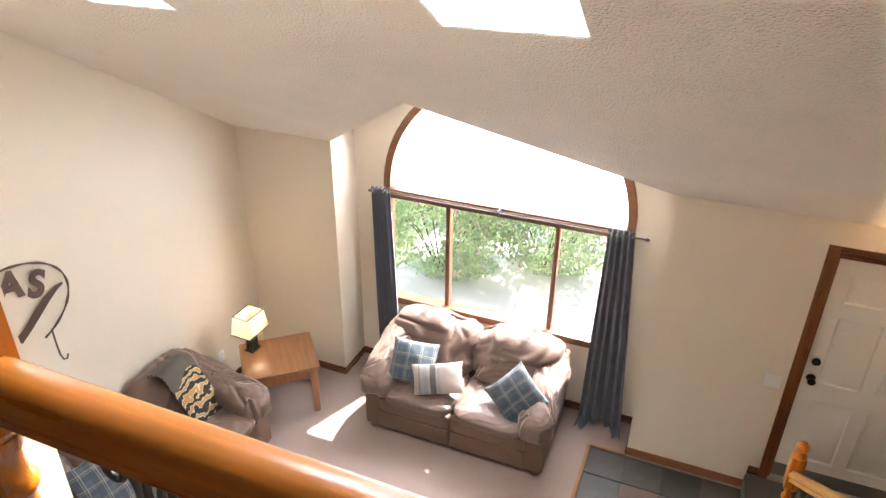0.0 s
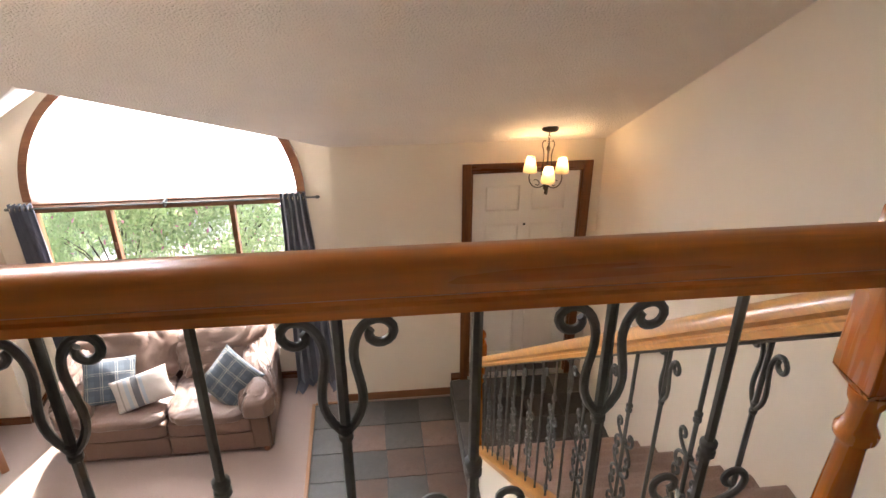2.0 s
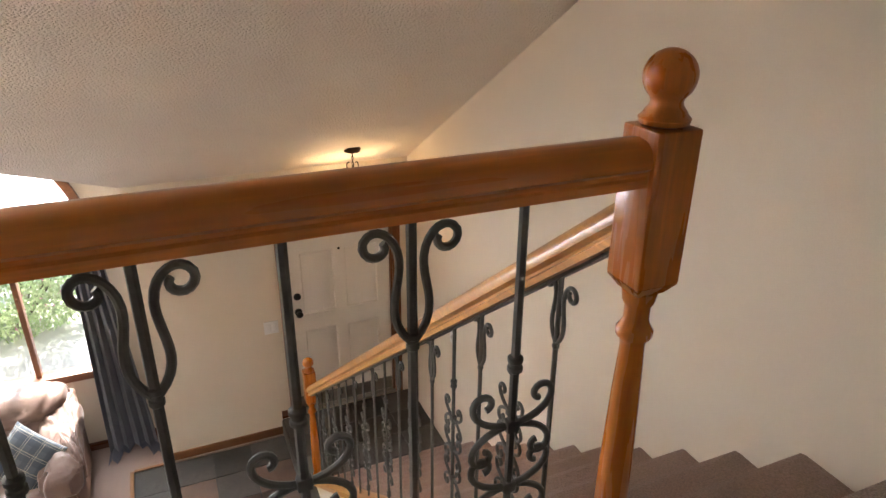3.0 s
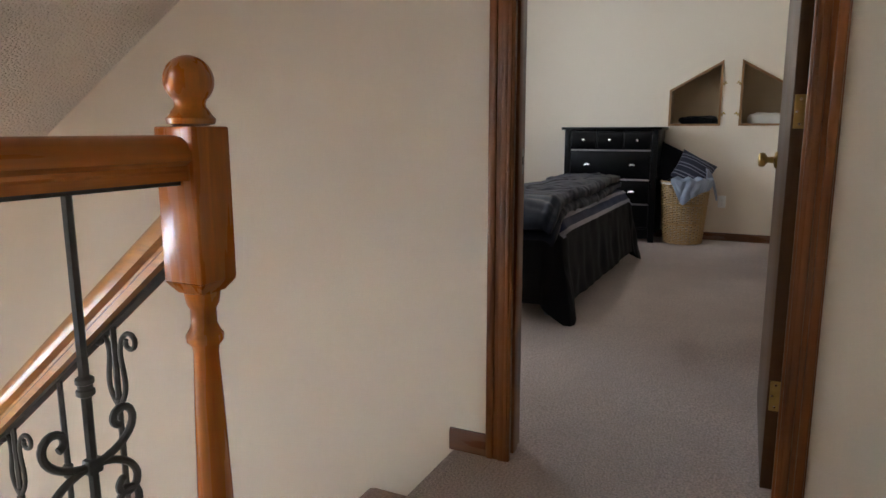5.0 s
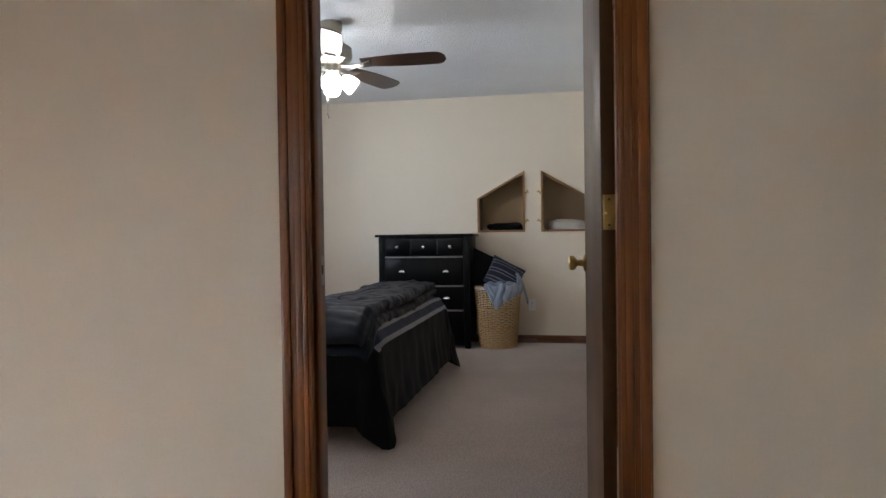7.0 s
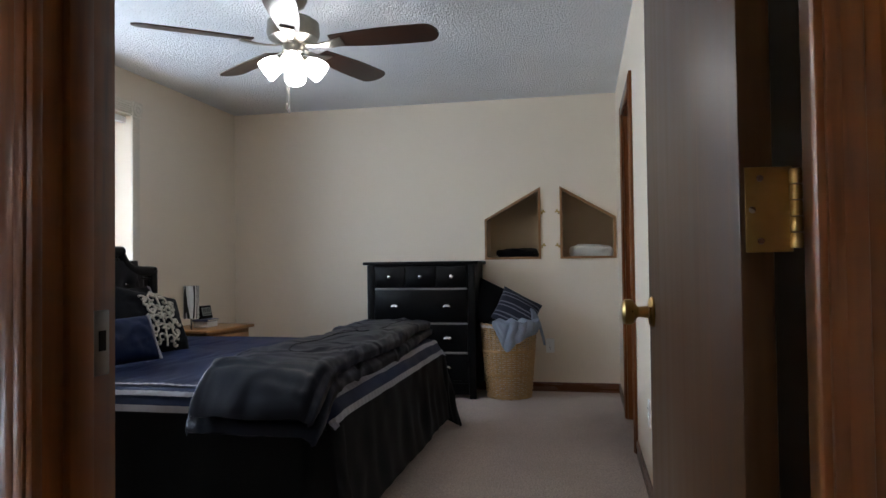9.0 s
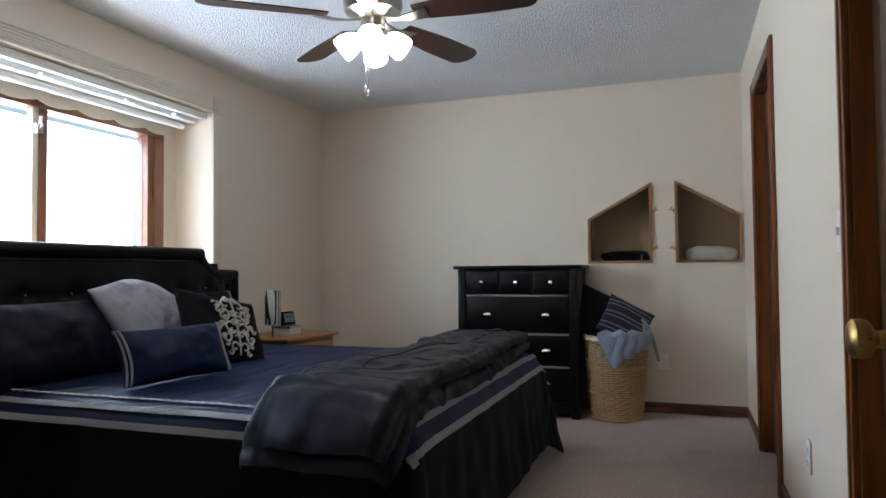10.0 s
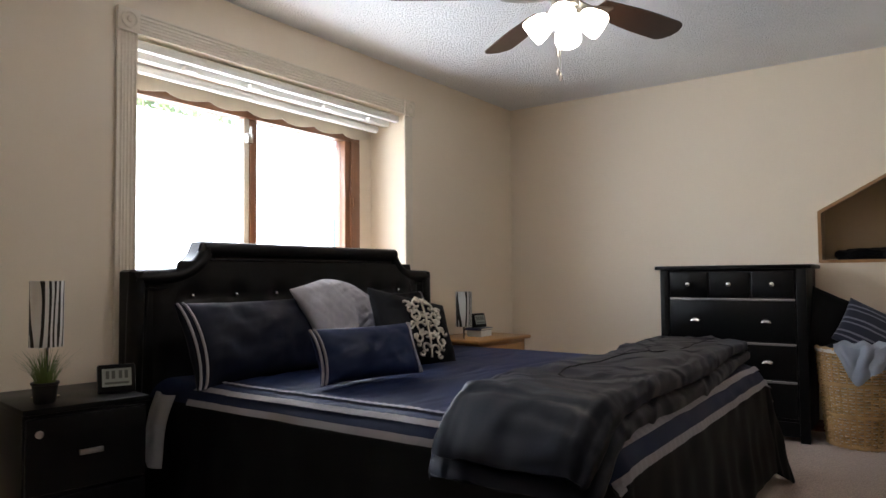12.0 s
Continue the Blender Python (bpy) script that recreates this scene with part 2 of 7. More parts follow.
def folds(a, b, seed):
    """Soft leather or cloth creases: long along a, close together across b."""
    w = noise.noise(Vector((a * 2.1, b * 3, seed))) * 1.2
    r = noise.noise(Vector((a * 1.6, b * 7 + w, seed + 2)))
    s = noise.noise(Vector((a * 3.5 + 4, b * 17 + 2 * w, seed + 5)))
    return 0.55 * r - 0.75 * max(0.0, 1 - abs(r) * 5) - 0.35 * max(0.0, 1 - abs(s) * 4)


def blob(bm, size, power=3.0, nu=28, nv=16, m=None, wob=0.0, seed=0.0, pinch=0.0):
    """A stuffed, rounded block: a superellipsoid with creases."""
    def sgn(v, e):
        return math.copysign(abs(v) ** e, v)
    e = 2.0 / power
    g = []
    for j in range(nv + 1):
        w = -math.pi / 2 + math.pi * j / nv
        row = []
        for i in range(nu):
            a = 2 * math.pi * i / nu
            p = Vector((sgn(math.cos(w), e) * sgn(math.cos(a), e), sgn(math.cos(w), e) * sgn(math.sin(a), e), sgn(math.sin(w), e)))
            if pinch:
                c = abs(p.x * p.y) ** 2
                p.x *= 1 + pinch * c
                p.y *= 1 + pinch * c
            q = Vector((p.x * size[0] / 2, p.y * size[1] / 2, p.z * size[2] / 2))
            if wob:
                k = noise.noise(q * 9 + Vector((seed, seed, 0))) * wob * 0.6
                warp = q + Vector((noise.noise(q * 5), noise.noise(q * 5 + Vector((7, 0, seed))), noise.noise(q * 5 + Vector((0, 9, seed))))) * 0.09
                k -= (1 - min(1, abs(noise.noise(Vector((warp.x * 7, warp.y * 7, warp.z * 14 + seed)))) * 5)) * wob * 0.75
                k -= (1 - min(1, abs(noise.noise(Vector((warp.x * 16, warp.y * 13, warp.z * 16 - seed)))) * 4)) * wob * 0.3
                q += p.normalized() * k
            row.append(q if m is None else m @ q)
        g.append(row)
    lo, hi = bm.verts.new(g[0][0]), bm.verts.new(g[-1][0])
    rows = [[bm.verts.new(q) for q in r] for r in g[1:-1]]
    for i in range(nu):
        k = (i + 1) % nu
        bm.faces.new((lo, rows[0][k], rows[0][i]))
        bm.faces.new((hi, rows[-1][i], rows[-1][k]))
        for a, b in zip(rows, rows[1:]):
            bm.faces.new((a[i], a[k], b[k], b[i]))
    return bm


def cushion(bm, w, h, t, wob=0.006, seed=0.0, n=26, soft=0.42, quilt=0.0):
    """A stuffed square pillow with pointed corners and hollow edges."""
    def at(u, v, s):
        k = max(0.0, (1 - u * u) * (1 - v * v)) ** soft
        x = u * w / 2 * (1 - 0.07 * (1 - v * v) * u * u)
        y = v * h / 2 * (1 - 0.07 * (1 - u * u) * v * v)
        q = Vector((x, y, 0))
        f = noise.noise(q * 11 + Vector((seed, s, seed))) * wob + noise.noise(q * 26 + Vector((s, seed, 0))) * wob * 0.4
        f += wob * 0.5 * folds(x * 2 + y, y * 2 - x, seed)
        if quilt:
            a, b = x * 0.94 + y * 0.34 + 0.01 * noise.noise(q * 9), y * 0.94 - x * 0.34 + 0.01 * noise.noise(q * 9 + Vector((5, 0, 0)))
            f += 0.010 * (abs(math.sin(math.pi * a / quilt)) * abs(math.sin(math.pi * b / (quilt * 0.8)))) ** 0.5
            y -= 0.26 * max(0.0, u + 0.35) ** 2 * (0.5 + 0.5 * v)
        return Vector((x, y, s * (t / 2 * k + f * k)))
    g = {}
    for s in (1, -1):
        for i in range(n + 1):
            for j in range(n + 1):
                u, v = -math.cos(math.pi * i / n), -math.cos(math.pi * j / n)
                edge = i in (0, n) or j in (0, n)
                g[s, i, j] = g[1, i, j] if edge and s < 0 else bm.verts.new(at(u, v, s))
        for i in range(n):
            for j in range(n):
                q = [g[s, i, j], g[s, i + 1, j], g[s, i + 1, j + 1], g[s, i, j + 1]]
                bm.faces.new(q if s > 0 else q[::-1])
    return bm


def panel(name, axis, pos, thick, us, vs, holes, material, label="", top=None, cuts=()):
    """A wall in the plane axis=pos, given thickness along the axis, with openings right through it."""
    bm = bmesh.new()
    U = sorted({*us, *cuts, *(h[0] for h in holes), *(h[1] for h in holes)})
    V = sorted({*vs, *(h[2] for h in holes), *(h[3] for h in holes)})
    pt = {}

    def vert(i, j):
        if (i, j) not in pt:
            u, v = U[i], V[j]
            if top and j == len(V) - 1:
                v = top(u)
            pt[i, j] = bm.verts.new((pos, u, v) if axis == "x" else (u, pos, v) if axis == "y" else (u, v, pos))
        return pt[i, j]
    fs = []
    for i in range(len(U) - 1):
        for j in range(len(V) - 1):
            cu, cv = (U[i] + U[i + 1]) / 2, (V[j] + V[j + 1]) / 2
            if not any(h[0] < cu < h[1] and h[2] < cv < h[3] for h in holes):
                fs.append(bm.faces.new((vert(i, j), vert(i + 1, j), vert(i + 1, j + 1), vert(i, j + 1))))
    r = bmesh.ops.extrude_face_region(bm, geom=fs)
    way = Vector([thick if a == axis else 0 for a in "xyz"])
    bmesh.ops.translate(bm, vec=way, verts=[v for v in r["geom"] if isinstance(v, bmesh.types.BMVert)])
    return tagged(part(name, bm, material, smooth=False), label, "wall" if axis != "z" else "floor", kind="structure")


def structure(ob, label, category):
    return tagged(ob, label, category, kind="structure")


# ---- the shell ----
LOW, FRONT, BAYY, LEFT, STAIRY = -2.66, 4.724, 5.12, -5.83, 0.57
BAYL, BAYR, RIDGE, RIDGEZ, RIDGEY = -4.87, -2.13, -3.5, 0.60, 3.28
SLOPE = 0.589


def vault(y):
    return -0.25 + SLOPE * (FRONT - y)


# floors
panel("floor_upper_hall", "z", -0.30, 0.30, (-6.0, 0.0), (-0.98, STAIRY), [], CARPET, "beige cut-pile carpet on the upper hall")
panel("floor_bedroom", "z", -0.30, 0.298, (0.003, 5.03), (-0.465, 2.92), [], CARPET, "beige cut-pile carpet in the bedroom")
panel("floor_living", "z", LOW - 0.2, 0.2, (LEFT, 0.13), (-3.0, BAYY), [(-2.445, 0.13, 1.9, 4.70)], CARPET_LOW, "pinkish beige carpet in the living room")
panel("floor_entry", "z", LOW - 0.2, 0.186, (-2.445, 0.13), (1.9, 4.70), [], GROUT, "dark grouted bed of the slate entry floor")

# walls
DO_L, DO_R, DO_T = 0.421, -0.425, 2.05
panel("wall_stair", "x", 0.0, 0.13, (-3.0, 6.0), (LOW, -0.3, 3.4), [(DO_R, DO_L, -0.02, DO_T)], WALL, "cream painted wall beside the stairs and the bedroom door", top=lambda y: min(vault(y) + 0.05, 3.4), cuts=(-0.98, FRONT))
panel("wall_bedroom_lining", "x", 0.13, 0.006, (-0.465, 2.92), (0.0, 2.44), [(DO_R, DO_L, 0.0, DO_T)], BWALL, "cream painted bedroom side of the door wall")
panel("wall_hall_back", "y", -0.98, -0.12, (-6.0, 0.0), (-0.3, 3.11), [], WALL, "cream painted back wall of the upper hall")
panel("wall_hall_end", "x", -4.2, -0.12, (-0.98, 0.48), (0.0, 3.11), [], WALL, "cream painted end wall of the upper hall", top=lambda y: vault(y), cuts=())
panel("wall_loft", "y", 0.48, 0.14, (LEFT, -2.828), (-0.30, 2.2), [], WALL, "cream textured wall end beside the balcony rail")
panel("wall_loft_fascia", "y", STAIRY, 0.03, (-2.828, -1.07), (-0.30, 0.0), [], WALL, "cream painted edge of the balcony floor")
panel("wall_left", "x", LEFT, -0.13, (-3.0, BAYY + 0.1), (LOW, 4.0), [], WALL, "cream painted left wall of the living room", top=lambda y: vault(min(y, FRONT)) + 0.02, cuts=(-1.0, FRONT))
panel("wall_living_back", "y", -3.0, -0.12, (LEFT, 0.13), (LOW, -0.3), [], WALL, "cream painted back wall under the hall")
panel("ceiling_under_hall", "z", -0.34, 0.04, (LEFT, 0.0), (-3.0, STAIRY), [], CEIL, "sprayed ceiling under the hall")
FD_L, FD_R, FD_T, FD_B = -1.055, -0.148, -0.49, -2.50
panel("wall_front", "y", FRONT, 0.14, (BAYR, 0.0), (LOW, -0.25), [(FD_L, FD_R, FD_B, FD_T)], WALL, "cream painted front wall with the entry door")
panel("wall_front_corner", "y", FRONT, 0.14, (LEFT, BAYL), (LOW, -0.25), [], WALL, "cream painted front wall beside the bay")
panel("wall_bay_left", "x", BAYL, -0.1, (FRONT + 0.14, BAYY), (LOW, -0.25), [], WALL, "cream painted side of the window bay")
panel("wall_bay_right", "x", BAYR, 0.1, (FRONT + 0.14, BAYY), (LOW, -0.25), [], WALL, "cream painted side of the window bay")

# the bay's window wall with its half-round opening
AX, AZ, AR, WX0, WX1, WZ0 = -3.475, -0.74, 1.10, -4.575, -2.375, -1.93
bm = bmesh.new()
NA = 40


def gable(x):
    return RIDGEZ - (RIDGEZ + 0.25) * abs(x - RIDGE) / (BAYR - RIDGE)


xs = [BAYL, WX0] + [AX - AR * math.cos(math.pi * i / NA) for i in range(1, NA)] + [WX1, BAYR]
fs = []
for a, b in zip(xs, xs[1:]):
    inside = WX0 - 1e-6 <= a and b <= WX1 + 1e-6
    spans = [(LOW, LOW, gable(a), gable(b))]
    if inside:
        za, zb = (AZ + math.sqrt(max(0, AR ** 2 - (q - AX) ** 2)) for q in (a, b))
        spans = [(LOW, LOW, WZ0, WZ0), (za, zb, gable(a), gable(b))]
    for l0, l1, h0, h1 in spans:
        fs.append(bm.faces.new([bm.verts.new(p) for p in ((a, BAYY, l0), (b, BAYY, l1), (b, BAYY, h1), (a, BAYY, h0))]))
bmesh.ops.remove_doubles(bm, verts=bm.verts, dist=1e-5)
r = bmesh.ops.extrude_face_region(bm, geom=bm.faces[:])
bmesh.ops.translate(bm, vec=(0, 0.16, 0), verts=[v for v in r["geom"] if isinstance(v, bmesh.types.BMVert)])
structure(part("wall_bay_window", bm, WALL, smooth=False), "cream painted bay wall round a half-round window", "wall")

# vaulted ceiling with skylight openings and the bay's gable cut
SKY1, SKY2 = (-2.88, -2.376, 1.25, 2.285), (-4.51, -4.05, 1.3, 2.35)


def valley(x):
    if x <= BAYL or x >= BAYR:
        return FRONT + 0.14
    return FRONT + (RIDGEY - FRONT) * (1 - abs(x - RIDGE) / (BAYR - RIDGE))


bm = bmesh.new()
xs = [LEFT, BAYL - 1e-4, BAYL + 1e-4, SKY2[0], SKY2[1], RIDGE, SKY1[0], SKY1[1], BAYR - 1e-4, BAYR + 1e-4, 0.13]
for a, b in zip(xs, xs[1:]):
    if b - a < 0.001:
        continue
    hole = next((s for s in (SKY1, SKY2) if s[0] == a and s[1] == b), None)
    ya, yb = valley(a), valley(b)
    for y0, y1a, y1b in ([(-1.1, hole[2], hole[2]), (hole[3], ya, yb)] if hole else [(-1.1, ya, yb)]):
        bm.faces.new([bm.verts.new((x, y, vault(y))) for x, y in ((a, y0), (b, y0), (b, y1b), (a, y1a))])
bmesh.ops.remove_doubles(bm, verts=bm.verts, dist=3e-4)
r = bmesh.ops.extrude_face_region(bm, geom=bm.faces[:])
bmesh.ops.translate(bm, vec=(0, 0, 0.2), verts=[v for v in r["geom"] if isinstance(v, bmesh.types.BMVert)])
structure(part("ceiling_vault", bm, CEIL, smooth=False), "beige sprayed vaulted ceiling with two skylights", "ceiling")
bm = bmesh.new()
for x in (BAYL, BAYR):
    q = [bm.verts.new(p) for p in ((x, FRONT, -0.25), (x, BAYY + 0.16, -0.25), (RIDGE, BAYY + 0.16, RIDGEZ), (RIDGE, RIDGEY, RIDGEZ))]
    bm.faces.new(q)
bmesh.ops.remove_doubles(bm, verts=bm.verts, dist=1e-4)
r = bmesh.ops.extrude_face_region(bm, geom=bm.faces[:])
bmesh.ops.translate(bm, vec=(0, 0, 0.08), verts=[v for v in r["geom"] if isinstance(v, bmesh.types.BMVert)])
structure(part("ceiling_bay", bm, CEIL, smooth=False), "pale sprayed gable ceiling over the bay window", "ceiling")
for k, s in enumerate((SKY1, SKY2)):
    bm = bmesh.new()
    e_ = 0.005
    for lo, hi in (((s[0] - 0.03, s[2] + e_), (s[0] + e_, s[3] - e_)), ((s[1] - e_, s[2] + e_), (s[1] + 0.03, s[3] - e_)), ((s[0] - 0.03, s[2] - 0.03), (s[1] + 0.03, s[2] + e_)), ((s[0] - 0.03, s[3] - e_), (s[1] + 0.03, s[3] + 0.03))):
        q = [(x, y) for x, y in ((lo[0], lo[1]), (hi[0], lo[1]), (hi[0], hi[1]), (lo[0], hi[1]))]
        f = bm.faces.new([bm.verts.new((x, y, vault(y) + 0.004)) for x, y in q])
        r = bmesh.ops.extrude_face_region(bm, geom=[f])
        bmesh.ops.translate(bm, vec=(0, 0, 0.5), verts=[v for v in r["geom"] if isinstance(v, bmesh.types.BMVert)])
    sk = structure(part(f"skylight_{k + 1}", bm, WHITE, smooth=False), "white painted skylight shaft in the sloping ceiling", "skylight")
    bm = bmesh.new()
    bm.faces.new([bm.verts.new((x, y, vault(y) + 0.46)) for x, y in ((s[0], s[2]), (s[1], s[2]), (s[1], s[3]), (s[0], s[3]))])
    bmesh.ops.solidify(bm, geom=bm.faces[:], thickness=0.006)
    part("pane", bm, PANE, sk, "clear skylight pane", smooth=False).visible_shadow = False

# bedroom shell
BW, BB, BR = 2.92, 5.03, -0.465
WB = (1.655, 3.575, 0.95, 2.13)
panel("wall_bedroom_window", "y", BW, 0.30, (0.13, BB), (0.0, 2.44), [WB], BWALL, "cream painted bedroom wall with a deep window recess")
NA_, NB_ = (0.153, 0.622, 1.09, 1.69), (-0.452, -0.004, 1.09, 1.69)
panel("wall_bedroom_far", "x", BB, 0.12, (BR, BW + 0.3), (0.0, 2.44), [NA_, NB_], BWALL, "cream painted far wall of the bedroom")
CL = (3.30, 4.10, 0.0, 2.06)
BD = (0.99, 1.785, 0.0, 2.06)
panel("wall_bedroom_right", "y", BR, -0.12, (0.13, BB), (0.0, 2.44), [CL, BD], BWALL, "cream painted bedroom wall with the closet door")
panel("ceiling_bedroom", "z", 2.44, 0.12, (0.13, BB + 0.12), (BR - 0.12, BW + 0.3), [], BCEIL, "white sprayed bedroom ceiling")
bpy.data.objects["ceiling_bedroom"]["category"] = "ceiling"
bpy.data.objects["ceiling_under_hall"]["category"] = "ceiling"

# the cupboards' sloping heads and dark insides, their brown deepened to hold the shade
for tall, short in ((0.153, 0.622), (-0.004, -0.452)):
    bm = bmesh.new()
    a = [bm.verts.new((BB + 0.0005, y, z)) for y, z in ((tall, 1.69), (short, 1.69), (short, 1.428))]
    b = [bm.verts.new((BB + 0.12, y, z)) for y, z in ((tall, 1.69), (short, 1.69), (short, 1.428))]
    bm.faces.new(a), bm.faces.new(b[::-1])
    for k in range(3):
        bm.faces.new((a[k], a[(k + 1) % 3], b[(k + 1) % 3], b[k]))
    structure(part("wall_cupboard_head", bm, BWALL, smooth=False), "cream painted wall above a sloping cupboard", "wall")
    lo, hi = min(tall, short), max(tall, short)
    bm = bmesh.new()
    for p, q in (((BB + 0.36, lo - 0.02, 1.07), (BB + 0.38, hi + 0.02, 1.75)), ((BB + 0.12, lo - 0.02, 1.07), (BB + 0.36, hi + 0.02, 1.09)), ((BB + 0.12, lo - 0.02, 1.69), (BB + 0.36, hi + 0.02, 1.71)), ((BB + 0.12, lo - 0.02, 1.09), (BB + 0.36, lo, 1.69)), ((BB + 0.12, hi, 1.09), (BB + 0.36, hi + 0.02, 1.69))):
        box(bm, p, q)
    structure(part("wall_cupboard_inside", bm, SHADED_BOARD, smooth=False), "brown inside of a wall cupboard, shade put into its colour", "wall")


# ---- living room window ----
win = structure(new("window_1"), "large brown-framed three-light window under a shaded half-round", "window")
GY = 5.16


def arc(r, n=48):
    return [(AX - r * math.cos(math.pi * i / n), GY - 0.03, AZ + r * math.sin(math.pi * i / n)) for i in range(n + 1)]


bm = bmesh.new()
prof = [(-0.045, -0.033), (0.045, -0.033), (0.045, 0.02), (0.02, 0.033), (-0.045, 0.033)]
pts = [Vector(p) for p in arc(AR - 0.033)]
rings = []
for p in pts:
    out = (p - Vector((AX, p.y, AZ))).normalized()
    rings.append([bm.verts.new(p + out * b + Vector((0, a, 0))) for a, b in prof])
for a, b in zip(rings, rings[1:]):
    for i in range(len(prof)):
        bm.faces.new((a[i], a[(i + 1) % len(prof)], b[(i + 1) % len(prof)], b[i]))
part("arch_frame", bm, WIN_X, win)
bm = B((WX0, GY - 0.085, AZ - 0.095), (WX1, GY + 0.04, AZ - 0.012), 0.006)
box(bm, (WX0, GY - 0.10, AZ - 0.055), (WX1, GY - 0.084, AZ - 0.03), 0.004)
part("transom", bm, WIN_X, win)
part("window_sill", B((WX0, GY - 0.09, WZ0), (WX1, GY + 0.04, WZ0 + 0.07), 0.008), WIN_X, win)
for x in (WX0, WX1 - 0.055):
    part("jamb", B((x, GY - 0.07, WZ0 + 0.07), (x + 0.055, GY + 0.03, AZ - 0.095), 0.005), WIN_Z, win)
MULL = (-3.965, -2.987)
for x in MULL:
    bm = B((x - 0.02, GY - 0.045, WZ0 + 0.07), (x + 0.02, GY + 0.03, AZ - 0.095), 0.004)
    box(bm, (x - 0.007, GY - 0.06, -1.2), (x + 0.007, GY - 0.044, -1.14), 0.003)
    part("mullion", bm, WIN_Z, win)
edges = [WX0 + 0.055, *MULL, WX1 - 0.055]
for a, b in zip(edges, edges[1:]):
    part("pane", B((a + 0.012, GY, WZ0 + 0.07), (b - 0.012, GY + 0.006, AZ - 0.095)), PANE, win, "clear window pane", smooth=False).visible_shadow = False
bm = bmesh.new()
n = 48
ctr = (AX, GY + 0.02, AZ - 0.01)
for i in range(n):
    for r0, r1 in ((0.03, 0.2), (0.2, 0.6), (0.6, AR - 0.07)):
        q = []
        for r_, k in ((r0, i), (r1, i), (r1, i + 1), (r0, i + 1)):
            a = math.pi * k / n
            w = (0.007 if k % 2 else -0.007) * min(1, 0.25 / r_)
            q.append(bm.verts.new((AX - r_ * math.cos(a), GY + 0.02 + w, AZ - 0.012 + r_ * math.sin(a))))
        bm.faces.new(q)
bmesh.ops.remove_doubles(bm, verts=bm.verts, dist=1e-4)
SHADE = sheer("pleated_shade_cloth", (0.92, 0.93, 0.94), 0.7)
part("arch_shade", bm, SHADE, win, "white gathered fan shade lit from behind")

# ---- bedroom window ----
win2 = structure(new("window_2"), "brown-framed sliding bedroom window in a deep recess", "window")
BY = 3.235
bx0, bx1, bz0, bz1 = 1.70, 3.445, 1.02, 1.99
# wall behind the recess, round the sash
panel("wall_bedroom_reveal", "y", BY - 0.012, 0.14, (WB[0] - 0.1, WB[1] + 0.1), (0.85, 2.25), [(bx0, bx1, bz0, bz1)], BWALL, "cream painted back of the window recess")
part("head", B((bx0, BY - 0.03, bz1 - 0.045), (bx1, BY + 0.06, bz1), 0.005), WIN_X, win2)
part("window_sill", B((bx0, BY - 0.045, bz0), (bx1, BY + 0.06, bz0 + 0.05), 0.005), WIN_X, win2)
part("jamb", B((bx0, BY - 0.03, bz0 + 0.05), (bx0 + 0.06, BY + 0.06, bz1 - 0.045), 0.005), WIN_Z, win2)
bm = B((bx1 - 0.145, BY - 0.03, bz0 + 0.05), (bx1, BY + 0.06, bz1 - 0.045), 0.004)
box(bm, (bx1 - 0.10, BY - 0.042, bz0 + 0.05), (bx1 - 0.075, BY - 0.028, bz1 - 0.045), 0.004)
box(bm, (bx1 - 0.085, BY - 0.05, 1.49), (bx1 - 0.065, BY - 0.04, 1.56), 0.003)
part("jamb", bm, WIN_Z, win2)
part("meeting_stile", B((2.525, BY - 0.02, bz0 + 0.05), (2.575, BY + 0.04, bz1 - 0.045), 0.004), WIN_Z, win2)
part("sash_edge", B((2.487, BY - 0.015, bz0 + 0.05), (2.523, BY + 0.03, bz1 - 0.045), 0.004), CREAM_TRIM, win2)
bm = B((2.49, BY - 0.045, 1.80), (2.53, BY - 0.016, 1.86), 0.006)
box(bm, (2.505, BY - 0.055, 1.83), (2.515, BY - 0.03, 1.90), 0.004)
part("latch", bm, CHROME, win2)
for a, b in ((bx0 + 0.06, 2.487), (2.575, bx1 - 0.145)):
    part("pane", B((a, BY + 0.01, bz0 + 0.05), (b, BY + 0.016, bz1 - 0.045)), PANE, win2, "clear window pane", smooth=False).visible_shadow = False


def fluted(lo, hi, axis, material, name):
    """A flat casing with five rounded grooves along it."""
    k = "xz".index(axis)
    n = 40
    across = "zx"[k]
    a0, a1 = (lo[2], hi[2]) if across == "z" else (lo[0], hi[0])
    bm = bmesh.new()
    rows = []
    for i in range(n + 1):
        u = i / n
        d = 0.018 if u < 0.08 or u > 0.92 else 0.018 - 0.006 * abs(math.sin((u - 0.08) / 0.84 * math.pi * 5)) ** 0.5
        a = a0 + (a1 - a0) * u
        y = BW - d
        rows.append([bm.verts.new((lo[0], y, a) if across == "z" else (a, y, lo[2])), bm.verts.new((hi[0], y, a) if across == "z" else (a, y, hi[2]))])
    for p, q in zip(rows, rows[1:]):
        bm.faces.new((p[0], p[1], q[1], q[0]))
    r = bmesh.ops.extrude_face_region(bm, geom=bm.faces[:])
    for v in r["geom"]:
        if isinstance(v, bmesh.types.BMVert):
            v.co.y = BW - 0.001
    return part(name, bm, material, casing)


